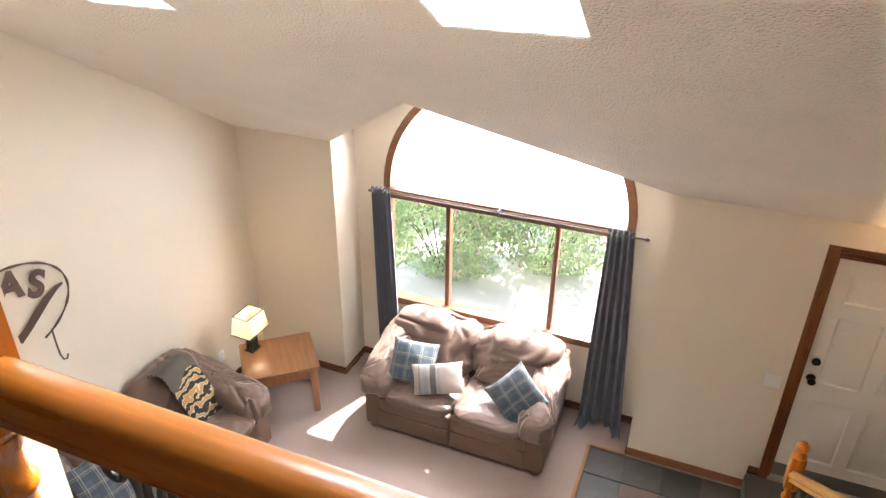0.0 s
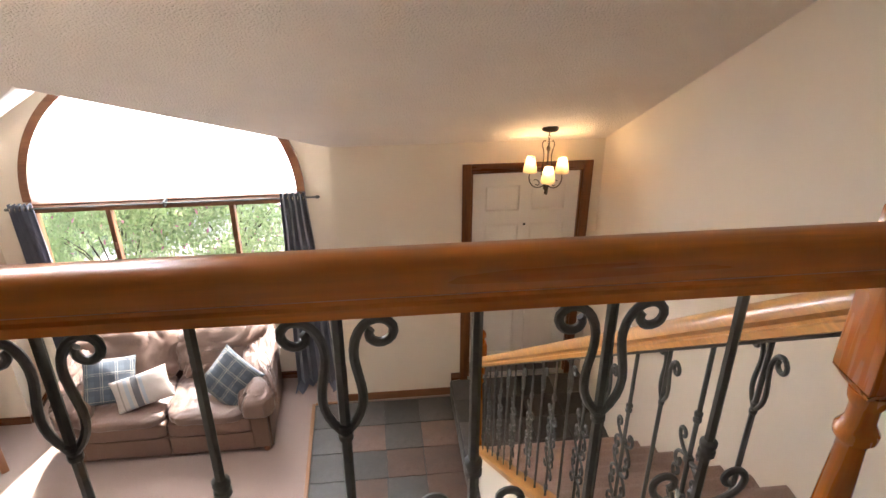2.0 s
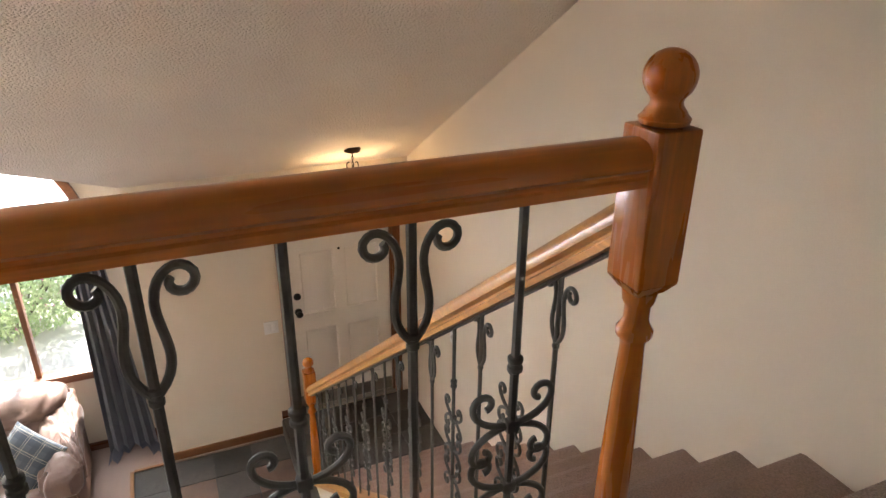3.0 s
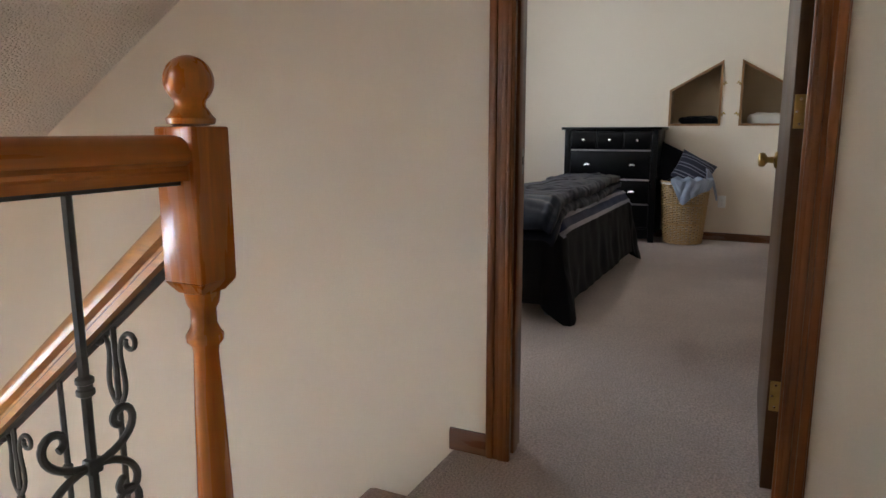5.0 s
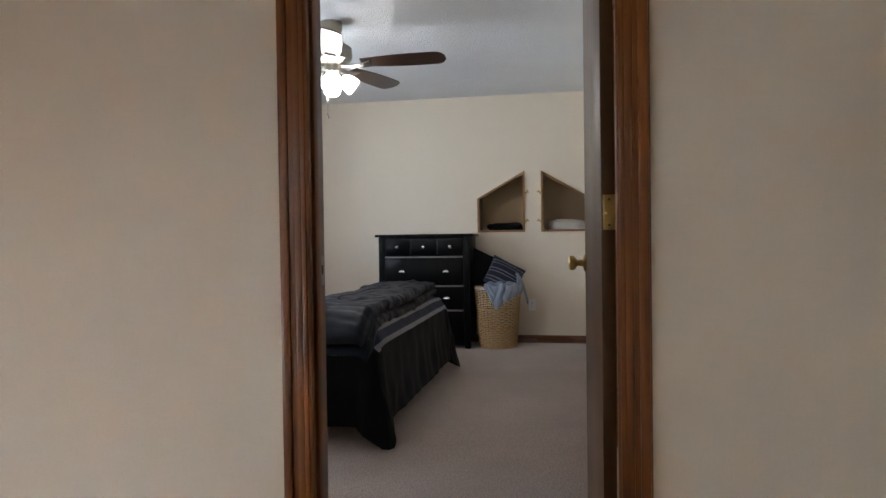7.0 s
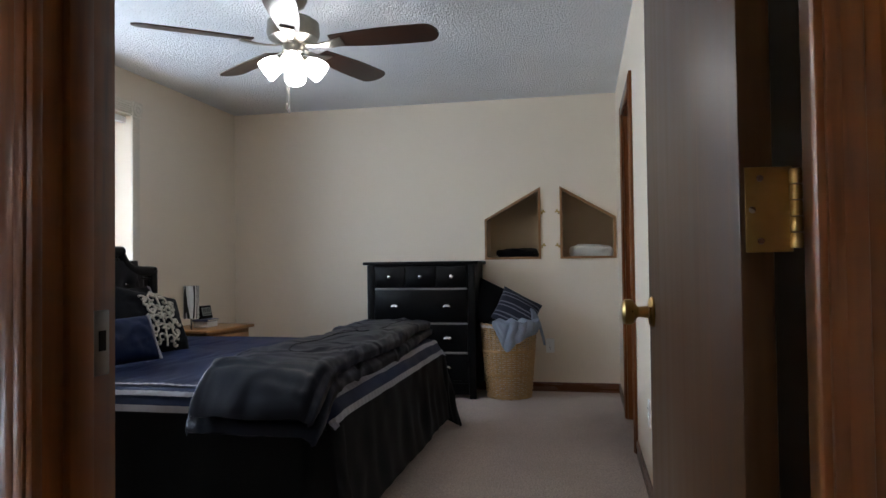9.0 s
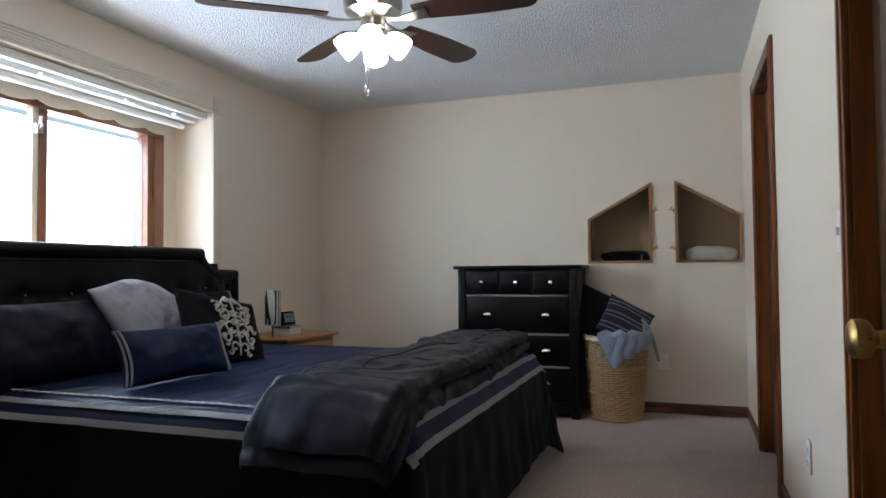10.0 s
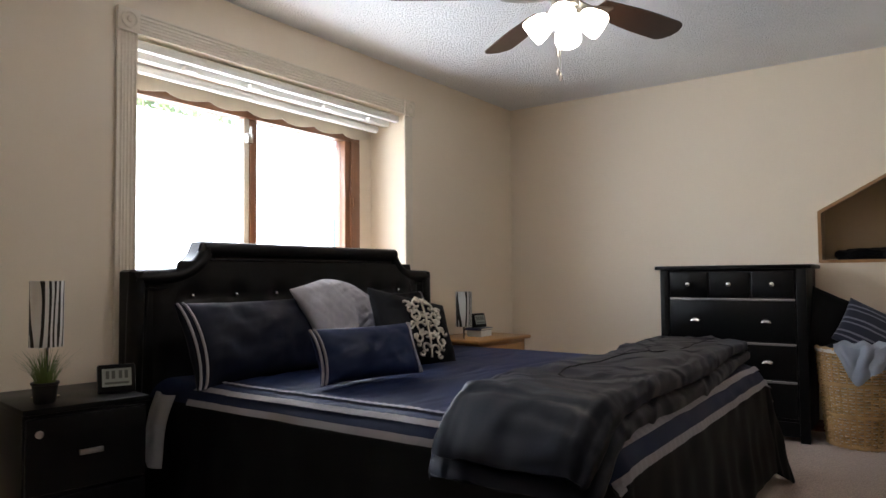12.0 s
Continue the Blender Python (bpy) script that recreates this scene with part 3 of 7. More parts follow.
casing = structure(new("window_casing"), "cream fluted window casing with round corner rosettes", "trim")
fluted((1.562, 0, 0.0), (1.655, 0, 2.125), "z", CREAM_TRIM, "side_casing")
fluted((1.662, 0, 2.13), (3.568, 0, 2.225), "x", CREAM_TRIM, "head_casing")
for x in (1.612, 3.617):
    bm = B((x - 0.052, BW - 0.026, 2.125), (x + 0.052, BW - 0.001, 2.232), 0.004)
    lathe(bm, [(0.040, 0.0), (0.040, 0.008), (0.032, 0.009), (0.026, 0.004), (0.016, 0.004), (0.012, 0.010), (0.002, 0.012)], 24, (x, BW - 0.026, 2.178), pose(0, 0, 0, 90).to_3x3())
    part("rosette", bm, CREAM_TRIM, casing)
part("side_casing_far", B((3.575, BW - 0.012, 0.0), (3.655, BW - 0.001, 2.125), 0.003), CREAM_TRIM, casing)

# blinds and scalloped valance in the recess
bl = thing("window_blind", "white raised vertical blind headrail in the window recess", "blind")
part("headrail", B((WB[0] + 0.02, 3.02, 2.055), (WB[1] - 0.03, 3.075, 2.10), 0.006), PLATE, bl)
part("valance_track", B((WB[0] + 0.02, 2.945, 2.075), (WB[1] - 0.02, 2.985, 2.12), 0.006), PLATE, bl)
part("rail", tube(bmesh.new(), [(WB[0] + 0.02, 3.10, 2.035), (WB[1] - 0.08, 3.10, 2.035)], 0.024, 12), PLATE, bl)
for x in (1.95, 2.35, 2.9, 3.3):
    part("clip", B((x, 2.985, 2.05), (x + 0.07, 3.02, 2.075), 0.004), PLATE, bl)
val = thing("valance", "cream scalloped fabric window valance", "valance")


def hem(u, v):
    s = abs(math.sin(u * math.pi * 7))
    z0 = 1.955 + 0.022 * (1 - s)
    return (WB[0] + 0.05 + u * 1.79, 3.165 + 0.012 * math.sin(u * 44) * (1 - v), z0 + v * (2.05 - z0))


part("cloth", sheet(bmesh.new(), hem, 140, 5, 0.003), sheer("valance_cloth", (0.76, 0.68, 0.55), 0.25), val)

# ---- bedroom door ----
frm = structure(new("door_frame"), "dark stained wooden bedroom door casing", "door frame")
CW = 0.083
for y0, y1, s in ((0.386, 0.468, -1), (-0.452, -0.373, -1), (0.424, 0.50, 1), (-0.464, -0.428, 1)):
    for x0, x1 in (((-0.016, -0.001),) if s < 0 else ((0.137, 0.152),)):
        bm = B((x0, y0, 0.0), (x1, y1, DO_T + CW - 0.01), 0.003)
        xr = x0 - 0.006 if s < 0 else x1 + 0.006
        yo = (y1 - 0.028, y1 - 0.004) if y0 > 0 else (y0 + 0.004, y0 + 0.028)
        box(bm, (min(x0, xr), yo[0], 0.0), (max(x1, xr), yo[1], DO_T + CW - 0.014), 0.005)
        for q, w in ((0.36, 0.010), (0.18, 0.007)):
            ym = y0 + (y1 - y0) * (1 - q if y0 < 0 else q)
            xb = x0 - 0.004 if s < 0 else x1 + 0.004
            box(bm, (min(x0, xb), ym - w, 0.0), (max(x1, xb), ym + w, DO_T + CW - 0.016), 0.0035)
        part("side_casing", bm, TRIM_Z, frm)
for x0, x1 in ((-0.016, -0.001), (0.137, 0.152)):
    part("head_casing", B((x0, -0.45, DO_T - 0.012), (x1, 0.466, DO_T + CW - 0.012), 0.003), TRIM_Y, frm)
for y0, y1 in ((DO_L - 0.018, DO_L), (DO_R, DO_R + 0.018)):
    part("jamb", B((0.0, y0, 0.0), (0.136, y1, DO_T), 0.002), TRIM_Z, frm)
    ys = (y0 - 0.011, y0) if y0 > 0 else (y1, y1 + 0.003)
    part("stop", B((0.045, ys[0], 0.0), (0.085, ys[1], DO_T - 0.02), 0.003), TRIM_Z, frm)
part("head_jamb", B((0.0, DO_R, DO_T - 0.018), (0.136, DO_L, DO_T)), TRIM_Y, frm)
bm = B((0.092, DO_L - 0.0205, 0.92), (0.122, DO_L - 0.0175, 1.0), 0.002)
part("strike_plate", bm, surf("dull_steel", (0.35, 0.33, 0.30), 0.4, metal=1), frm, "worn steel strike plate")
part("strike_hole", B((0.102, DO_L - 0.0215, 0.95), (0.114, DO_L - 0.0203, 0.975)), BLACKP, frm)

# the leaf: built closed along +x from its hinge, then swung open
OPEN = 1.6
door = tagged(new("door_1"), "brown veneered flush bedroom door standing open", "door")
door.matrix_world = pose(0.139, -0.386, 0.012, 0, 0, OPEN)
bpy.context.view_layer.update()
DL, DT = 0.778, 0.035
leaf = part("leaf", B((0.0, 0.006, 0.0), (DL, 0.006 + DT, 2.02), 0.003), DOORW, door)
for z in (0.245, 1.048, 1.79):
    bm = B((-0.0025, -0.012, z), (0.0005, 0.006 + DT - 0.006, z + 0.09), 0.001)
    hp = part("hinge", bm, BRASS, door, "brass butt hinge")
    bm = bmesh.new()
    for k in range(5):
        lathe(bm, [(0.0055, 0), (0.0065, 0.002), (0.0065, 0.014), (0.0055, 0.016)], 12, (-0.005, -0.014, z + 0.004 + k * 0.0168))
    part("knuckle", bm, BRASS, hp)
    bm = bmesh.new()
    for dz, dy in ((0.012, 0.02), (0.045, 0.028), (0.078, 0.02)):
        lathe(bm, [(0.004, 0), (0.003, 0.0012)], 10, (-0.0024, dy, z + dz), pose(0, 0, 0, 0, -90).to_3x3())
    part("screw", bm, CHROME, hp)
for side in (1, -1):
    y = 0.006 + DT if side > 0 else 0.006
    m3 = pose(0, 0, 0, -90 * side).to_3x3()
    bm = lathe(bmesh.new(), [(0.032, 0), (0.032, 0.004), (0.026, 0.009), (0.013, 0.011), (0.011, 0.03), (0.014, 0.034), (0.024, 0.040), (0.027, 0.048), (0.026, 0.058), (0.020, 0.063), (0.006, 0.064)], 28, (DL - 0.062, y, 0.935), m3)
    part("knob", bm, BRASS, door, "brass tulip knob")

# closet and bath openings with their casings and shut dark doors
def side_door(number, o, kind):
    cf = structure(new(f"{kind}_frame"), f"dark stained {kind} door casing", "door frame")
    for x0, x1 in ((o[0] - 0.06, o[0] + 0.008), (o[1] - 0.008, o[1] + 0.06)):
        bm = B((x0, BR + 0.001, 0), (x1, BR + 0.017, o[3] + 0.06), 0.003)
        box(bm, ((x0 + x1) / 2 - 0.012, BR + 0.004, 0), ((x0 + x1) / 2 + 0.012, BR + 0.022, o[3] + 0.05), 0.004)
        part("side_casing", bm, TRIM_Z, cf)
    part("head_casing", B((o[0] + 0.008, BR + 0.001, o[3] - 0.008), (o[1] - 0.008, BR + 0.017, o[3] + 0.06), 0.003), TRIM_X, cf)
    for x0, x1 in ((o[0], o[0] + 0.018), (o[1] - 0.018, o[1])):
        part("jamb", B((x0, BR - 0.12, 0), (x1, BR, o[3] - 0.018)), TRIM_Z, cf)
    part("head_jamb", B((o[0], BR - 0.12, o[3] - 0.018), (o[1], BR, o[3])), TRIM_X, cf)
    panel(f"wall_{kind}_back", "y", BR - 0.125, -0.05, (o[0] - 0.05, o[1] + 0.05), (-0.01, 2.1), [], BWALL, f"painted wall behind the {kind} door")
    structure(part(f"floor_{kind}", B((o[0], BR - 0.12, -0.05), (o[1], BR, 0.0)), CARPET, smooth=False), f"carpet under the {kind} door", "floor")
    cd = tagged(new(f"door_{number}"), f"dark brown flush {kind} door, shut", "door")
    part("leaf", B((o[0] + 0.02, BR - 0.085, 0.012), (o[1] - 0.02, BR - 0.05, o[3] - 0.02), 0.002), DOORW, cd)


side_door(2, CL, "closet")
side_door(4, BD, "bath")

# ---- front door ----
ff = structure(new("front_door_frame"), "dark stained front door casing", "door frame")
for x0, x1 in ((FD_L - 0.066, FD_L + 0.006), (FD_R - 0.006, FD_R + 0.066)):
    bm = B((x0, FRONT - 0.018, FD_B), (x1, FRONT - 0.001, FD_T + 0.066), 0.004)
    part("side_casing", bm, TRIM_Z, ff)
part("head_casing", B((FD_L + 0.006, FRONT - 0.0175, FD_T - 0.006), (FD_R - 0.006, FRONT - 0.001, FD_T + 0.066), 0.004), TRIM_X, ff)
for x0, x1 in ((FD_L, FD_L + 0.02), (FD_R - 0.02, FD_R)):
    part("jamb", B((x0, FRONT, FD_B), (x1, FRONT + 0.13, FD_T)), TRIM_Z, ff)
part("head_jamb", B((FD_L, FRONT, FD_T - 0.02), (FD_R, FRONT + 0.13, FD_T)), TRIM_X, ff)
part("threshold", B((FD_L, FRONT - 0.01, FD_B), (FD_R, FRONT + 0.13, FD_B + 0.025), 0.004), surf("aluminium", (0.6, 0.58, 0.54), 0.4, metal=1), ff, "aluminium threshold")
fd = tagged(new("door_3"), "white six-panel front door, closed, with black hardware", "door")
x0, x1, z0, z1, yf = FD_L + 0.022, FD_R - 0.022, FD_B + 0.028, FD_T - 0.022, FRONT + 0.03
W = x1 - x0
cols = [(x0 + 0.125 * W, x0 + 0.445 * W), (x0 + 0.555 * W, x0 + 0.875 * W)]
rows_ = [(z0 + 0.22, z0 + 0.78), (z0 + 0.94, z0 + 1.50), (z0 + 1.62, z0 + 1.84)]
holes = [(a, b, c, d) for a, b in cols for c, d in rows_]
U = sorted({x0, x1, *(h[0] for h in holes), *(h[1] for h in holes)})
V = sorted({z0, z1, *(h[2] for h in holes), *(h[3] for h in holes)})
bm = bmesh.new()
for i in range(len(U) - 1):
    for j in range(len(V) - 1):
        u, v = (U[i] + U[i + 1]) / 2, (V[j] + V[j + 1]) / 2
        inset = any(h[0] < u < h[1] and h[2] < v < h[3] for h in holes)
        ring0 = [(U[i], V[j]), (U[i + 1], V[j]), (U[i + 1], V[j + 1]), (U[i], V[j + 1])]
        if not inset:
            bm.faces.new([bm.verts.new((a, yf, b)) for a, b in ring0])
            continue
        prev = [bm.verts.new((a, yf, b)) for a, b in ring0]
        for d, y in ((0.010, 0.0115), (0.026, 0.012), (0.055, 0.001)):
            cur = [bm.verts.new((a + (d if k in (0, 3) else -d), yf + y, b + (d if k in (0, 1) else -d))) for k, (a, b) in enumerate(ring0)]
            for k in range(4):
                bm.faces.new((prev[k], prev[(k + 1) % 4], cur[(k + 1) % 4], cur[k]))
            prev = cur
        bm.faces.new(prev)
bmesh.ops.remove_doubles(bm, verts=bm.verts, dist=1e-5)
box(bm, (x0, yf + 0.0125, z0), (x1, yf + 0.045, z1))
part("leaf", bm, surf("white_door_paint", (0.80, 0.76, 0.70), 0.4, var=0.03, bump=0.04), fd)
KN = surf("black_hardware", (0.012, 0.011, 0.010), 0.3, metal=0.6)
m3 = pose(0, 0, 0, 90).to_3x3()
part("deadbolt", lathe(bmesh.new(), [(0.03, 0), (0.03, 0.012), (0.02, 0.018), (0.004, 0.02)], 24, (-0.972, yf, -1.352), m3), KN, fd, "black deadbolt")
part("knob", lathe(bmesh.new(), [(0.032, 0), (0.03, 0.008), (0.012, 0.012), (0.012, 0.035), (0.026, 0.045), (0.029, 0.058), (0.02, 0.07), (0.003, 0.072)], 24, (-0.972, yf, -1.497), m3), KN, fd, "black knob")
part("peephole", lathe(bmesh.new(), [(0.011, 0), (0.009, 0.005), (0.003, 0.006)], 16, (-0.6, yf, -0.975), m3), KN, fd)
part("kick_plate", B((x0 + 0.004, yf - 0.004, z0 + 0.005), (x1 - 0.004, yf, z0 + 0.13), 0.001), surf("dull_kick_plate", (0.30, 0.29, 0.27), 0.45, metal=0.8), fd, "grey metal kick plate")

# ---- baseboards ----
def skirting(name, pts, material, h=0.075, side=1):
    bm = sweep(bmesh.new(), [(0, 0), (0.011, 0), (0.011, h - 0.012), (0.006, h), (0, h)], pts)
    return structure(part(name, bm, material), "dark stained wooden baseboard", "baseboard")


skirting("baseboard_hall", [(-0.0005, 0.60, 0.0), (-0.0005, 0.468, 0.0)], TRIM_Y)
skirting("baseboard_hall_near", [(-0.0005, -0.452, 0.0), (-0.0005, -0.98, 0.0)], TRIM_Y)
skirting("baseboard_hall_back", [(-0.011, -0.9795, 0.0), (-4.2, -0.9795, 0.0)], TRIM_X)
skirting("baseboard_bedroom_far", [(BB - 0.0005, BW, 0), (BB - 0.0005, BR, 0)], TRIM_Y)
skirting("baseboard_bedroom_right", [(BB - 0.012, BR + 0.0005, 0), (CL[1] + 0.06, BR + 0.0005, 0)], TRIM_X)
skirting("baseboard_bedroom_right_near", [(CL[0] - 0.06, BR + 0.0005, 0), (BD[1] + 0.06, BR + 0.0005, 0)], TRIM_X)
skirting("baseboard_bedroom_window", [(0.14, BW - 0.0005, 0), (BB - 0.012, BW - 0.0005, 0)], TRIM_X)
skirting("baseboard_front", [(BAYR + 0.0, FRONT - 0.0005, LOW), (-1.2, FRONT - 0.0005, LOW)], wood("oak_base", (0.26, 0.11, 0.04), (0.17, 0.065, 0.025), "x"))
skirting("baseboard_landing", [(-1.2, FRONT - 0.0005, FD_B), (FD_L - 0.066, FRONT - 0.0005, FD_B)], TRIM_X)
skirting("baseboard_front_corner", [(LEFT, FRONT - 0.0005, LOW), (BAYL - 0.0, FRONT - 0.0005, LOW)], TRIM_X)
skirting("baseboard_bay_left", [(BAYL + 0.0005, FRONT, LOW), (BAYL + 0.0005, BAYY, LOW)], TRIM_Y)
skirting("baseboard_bay_right", [(BAYR - 0.0005, BAYY, LOW), (BAYR - 0.0005, FRONT, LOW)], TRIM_Y)
skirting("baseboard_bay", [(BAYL + 0.012, BAYY - 0.0005, LOW), (BAYR - 0.012, BAYY - 0.0005, LOW)], TRIM_X)
skirting("baseboard_left", [(LEFT + 0.0005, -3.0, LOW), (LEFT + 0.0005, FRONT - 0.012, LOW)], TRIM_Y)

# ---- staircase ----
RISE, RUN, NST = 0.186, 0.245, 13
STEP0 = STAIRY + 0.09
stairs = thing("staircase", "carpeted straight staircase down to the entry landing", "staircase")
for i in range(1, NST):
    y0, z = STEP0 + (i - 1) * RUN, -i * RISE - 0.035
    yb = y0 if i > 1 else STAIRY + 0.004
    bm = bmesh.new()
    prof = [(yb, z - 0.3), (yb, z), (y0 + RUN - 0.004, z), (y0 + RUN + 0.018, z - 0.006), (y0 + RUN + 0.026, z - 0.02), (y0 + RUN + 0.018, z - 0.034), (y0 + RUN, z - 0.044), (y0 + RUN, max(z - RISE - 0.12, FD_B - 0.01))]
    a = [bm.verts.new((-1.055, y, zz)) for y, zz in prof]
    b = [bm.verts.new((-0.002, y, zz)) for y, zz in prof]
    bm.faces.new(a), bm.faces.new(b[::-1])
    for k in range(len(prof)):
        bm.faces.new((a[k], a[(k + 1) % len(prof)], b[(k + 1) % len(prof)], b[k]))
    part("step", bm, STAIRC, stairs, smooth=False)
bm = bmesh.new()
prof = [(STAIRY - 0.02, 0.003), (STAIRY + 0.018, -0.004), (STAIRY + 0.026, -0.018), (STAIRY + 0.018, -0.032), (STAIRY + 0.003, -0.042), (STAIRY + 0.003, -0.25), (STAIRY - 0.02, -0.25)]
a = [bm.verts.new((-1.055, y, zz)) for y, zz in prof]
b = [bm.verts.new((-0.002, y, zz)) for y, zz in prof]
bm.faces.new(a), bm.faces.new(b[::-1])
for k in range(len(prof)):
    bm.faces.new((a[k], a[(k + 1) % len(prof)], b[(k + 1) % len(prof)], b[k]))
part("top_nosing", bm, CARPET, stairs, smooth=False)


def string_z(y):
    return -0.91 - 0.785 * (y - 1.831)


Y1, Y2 = 0.60, 3.86
bm = bmesh.new()
prof = [(Y1, string_z(Y1) - 0.02), (Y2, string_z(Y2) - 0.02), (Y2, LOW + 0.0), (Y1, LOW + 0.0)]
a = [bm.verts.new((-1.115, y, z)) for y, z in prof]
b = [bm.verts.new((-1.056, y, z)) for y, z in prof]
bm.faces.new(a), bm.faces.new(b[::-1])
for k in range(4):
    bm.faces.new((a[k], a[(k + 1) % 4], b[(k + 1) % 4], b[k]))
structure(part("wall_under_stairs", bm, WALL, smooth=False), "cream painted wall under the open side of the stairs", "wall")
part("stringer_cap", sweep(bmesh.new(), [(-0.05, -0.022), (0.05, -0.022), (0.05, 0.008), (0.04, 0.014), (-0.04, 0.014), (-0.05, 0.008)], [(-1.085, Y1, string_z(Y1)), (-1.085, Y2 - 0.06, string_z(Y2 - 0.06))]), OAK_Y, stairs, "honey oak cap on the stair string")
structure(part("landing", B((-1.2, STEP0 + 12 * RUN + 0.002, LOW), (0.0, FRONT, FD_B - 0.012)), GROUT, smooth=False), "raised slate entry landing below the front door", "landing")

# ---- railings ----
def spiral(c, r0, a0, turns, n=14, shrink=0.35):
    """Points of an inward curl in the x-z plane."""
    out = []
    for i in range(n + 1):
        t = i / n
        r_ = r0 * (1 - (1 - shrink) * t)
        a = a0 + turns * 2 * math.pi * t
        out.append((c[0] + r_ * math.cos(a), 0, c[1] + r_ * math.sin(a)))
    return out


def bez(p0, p1, p2, p3, n=10):
    q = []
    for i in range(n):
        t = i / n
        q.append(tuple((1 - t) ** 3 * a + 3 * (1 - t) ** 2 * t * b + 3 * (1 - t) * t * t * c + t ** 3 * d for a, b, c, d in zip(p0, p1, p2, p3)))
    return q


def lyre(bm, top, s, r):
    """Two bars that part from the rod and curl outwards at the top."""
    for k in (1, -1):
        pts = bez((0.004 * k, 0, top - 0.182 * s), (0.046 * k * s, 0, top - 0.135 * s), (0.015 * k * s, 0, top - 0.095 * s), (0.018 * k * s, 0, top - 0.052 * s), 10)
        pts += bez((0.018 * k * s, 0, top - 0.052 * s), (0.022 * k * s, 0, top - 0.01 * s), (0.054 * k * s, 0, top + 0.004 * s), (0.067 * k * s, 0, top - 0.018 * s), 8)
        sp = spiral((0.049 * s, top - 0.028 * s), 0.0205 * s, 0.45, -0.66, 10, 0.45)
        pts += [(x * k, y, z) for x, y, z in sp]
        tube(bm, pts, lambda t: r * (1.0 if t < 0.9 else 0.85 + 0.15 * (1 - t) * 10), 8)


def scrolls(bm, zc, s, r):
    """Four C-scrolls tied to the rod."""
    for k in (1, -1):
        for j in (1, -1):
            pts = bez((0.006 * k, 0, zc), (0.05 * k * s, 0, zc + 0.005 * j), (0.075 * k * s, 0, zc + 0.03 * j * s), (0.072 * k * s, 0, zc + 0.052 * j * s), 8)
            sp = spiral((0.052 * s, zc + 0.052 * j * s), 0.02 * s, 0, 0.7 * j, 10, 0.5)
            pts += [(x * k, 0, z) for x, _, z in sp]
            tube(bm, pts, r, 8)
    box(bm, (-0.012, -0.009, zc - 0.012), (0.012, 0.009, zc + 0.012), 0.004)


def collar(bm, z, r):
    lathe(bm, [(r, -0.016), (r * 1.7, -0.012), (r * 1.7, -0.005), (r * 1.35, -0.003), (r * 1.35, 0.003), (r * 1.7, 0.005), (r * 1.7, 0.012), (r, 0.016)], 12, (0, 0, z))


def twisted(bm, h, r):
    n = 30
    tube(bm, [(0, 0, h * i / n) for i in range(n + 1)], r, 6)


def baluster(kind, h, s=1.0, r=0.0075):
    bm = bmesh.new()
    twisted(bm, h, r)
    if kind == "lyre":
        lyre(bm, h - 0.004, s, r * 0.85)
        collar(bm, h - 0.187 * s, r * 0.8)
    elif kind == "scroll":
        collar(bm, h - 0.27 * s, r)
        scrolls(bm, h - 0.39 * s, s, r * 0.8)
        scrolls(bm, h - 0.52 * s, s, r * 0.8)
        collar(bm, h - 0.66 * s, r)
    elif kind == "tiers":
        collar(bm, h - 0.20 * s, r)
        for d in (0.33, 0.45, 0.57):
            scrolls(bm, h - d * s, s * 0.82, r * 0.8)
        collar(bm, h - 0.72 * s, r)
    return bm


def newel(th, x, y, z, foot):
    """A turned oak post with a square block and a ball on top; z is the ball's centre height."""
    p = part("newel_post", B((-0.041, -0.041, z - 0.325), (0.041, 0.041, z - 0.072), 0.004), OAK_Z, th, "honey oak newel with a ball finial")
    p.location = (x, y, 0)
    bm = bmesh.new()
    c = 0.041
    for (za, ra), (zb, rb) in (((z - 0.325, c - 0.001), (z - 0.345, 0.026)),):
        a = [bm.verts.new((i * ra, j * ra, za)) for i, j in ((1, 1), (-1, 1), (-1, -1), (1, -1))]
        b = [bm.verts.new((i * rb, j * rb, zb)) for i, j in ((1, 1), (-1, 1), (-1, -1), (1, -1))]
        for k in range(4):
            bm.faces.new((a[k], a[(k + 1) % 4], b[(k + 1) % 4], b[k]))
        bm.faces.new(b)
    q = part("chamfer", bm, OAK_Z, p)
    bm = bmesh.new()
    prof = [(0.024, foot), (0.034, foot + 0.01)]
    H = z - 0.345 - foot
    for t, r_ in ((0.02, 0.034), (0.12, 0.034), (0.14, 0.026), (0.3, 0.033), (0.55, 0.030), (0.75, 0.025), (0.865, 0.021), (0.88, 0.023), (0.892, 0.031), (0.905, 0.0315), (0.918, 0.025), (0.93, 0.0215), (0.962, 0.0215), (0.975, 0.027), (1.0, 0.030)):
        prof.append((r_, foot + H * t))
    part("turning", lathe(bm, prof, 24), OAK_Z, p)
    prof = [(0.026, z - 0.0715), (0.037, z - 0.068), (0.039, z - 0.060), (0.033, z - 0.054), (0.030, z - 0.048), (0.025, z - 0.042), (0.024, z - 0.036)]
    prof += [(0.0395 * math.sin(a), z - 0.0395 * math.cos(a)) for a in [0.72 + (math.pi - 0.76) * i / 14 for i in range(15)]]
    part("finial", lathe(bmesh.new(), prof, 28), OAK_Z, p)
    return p


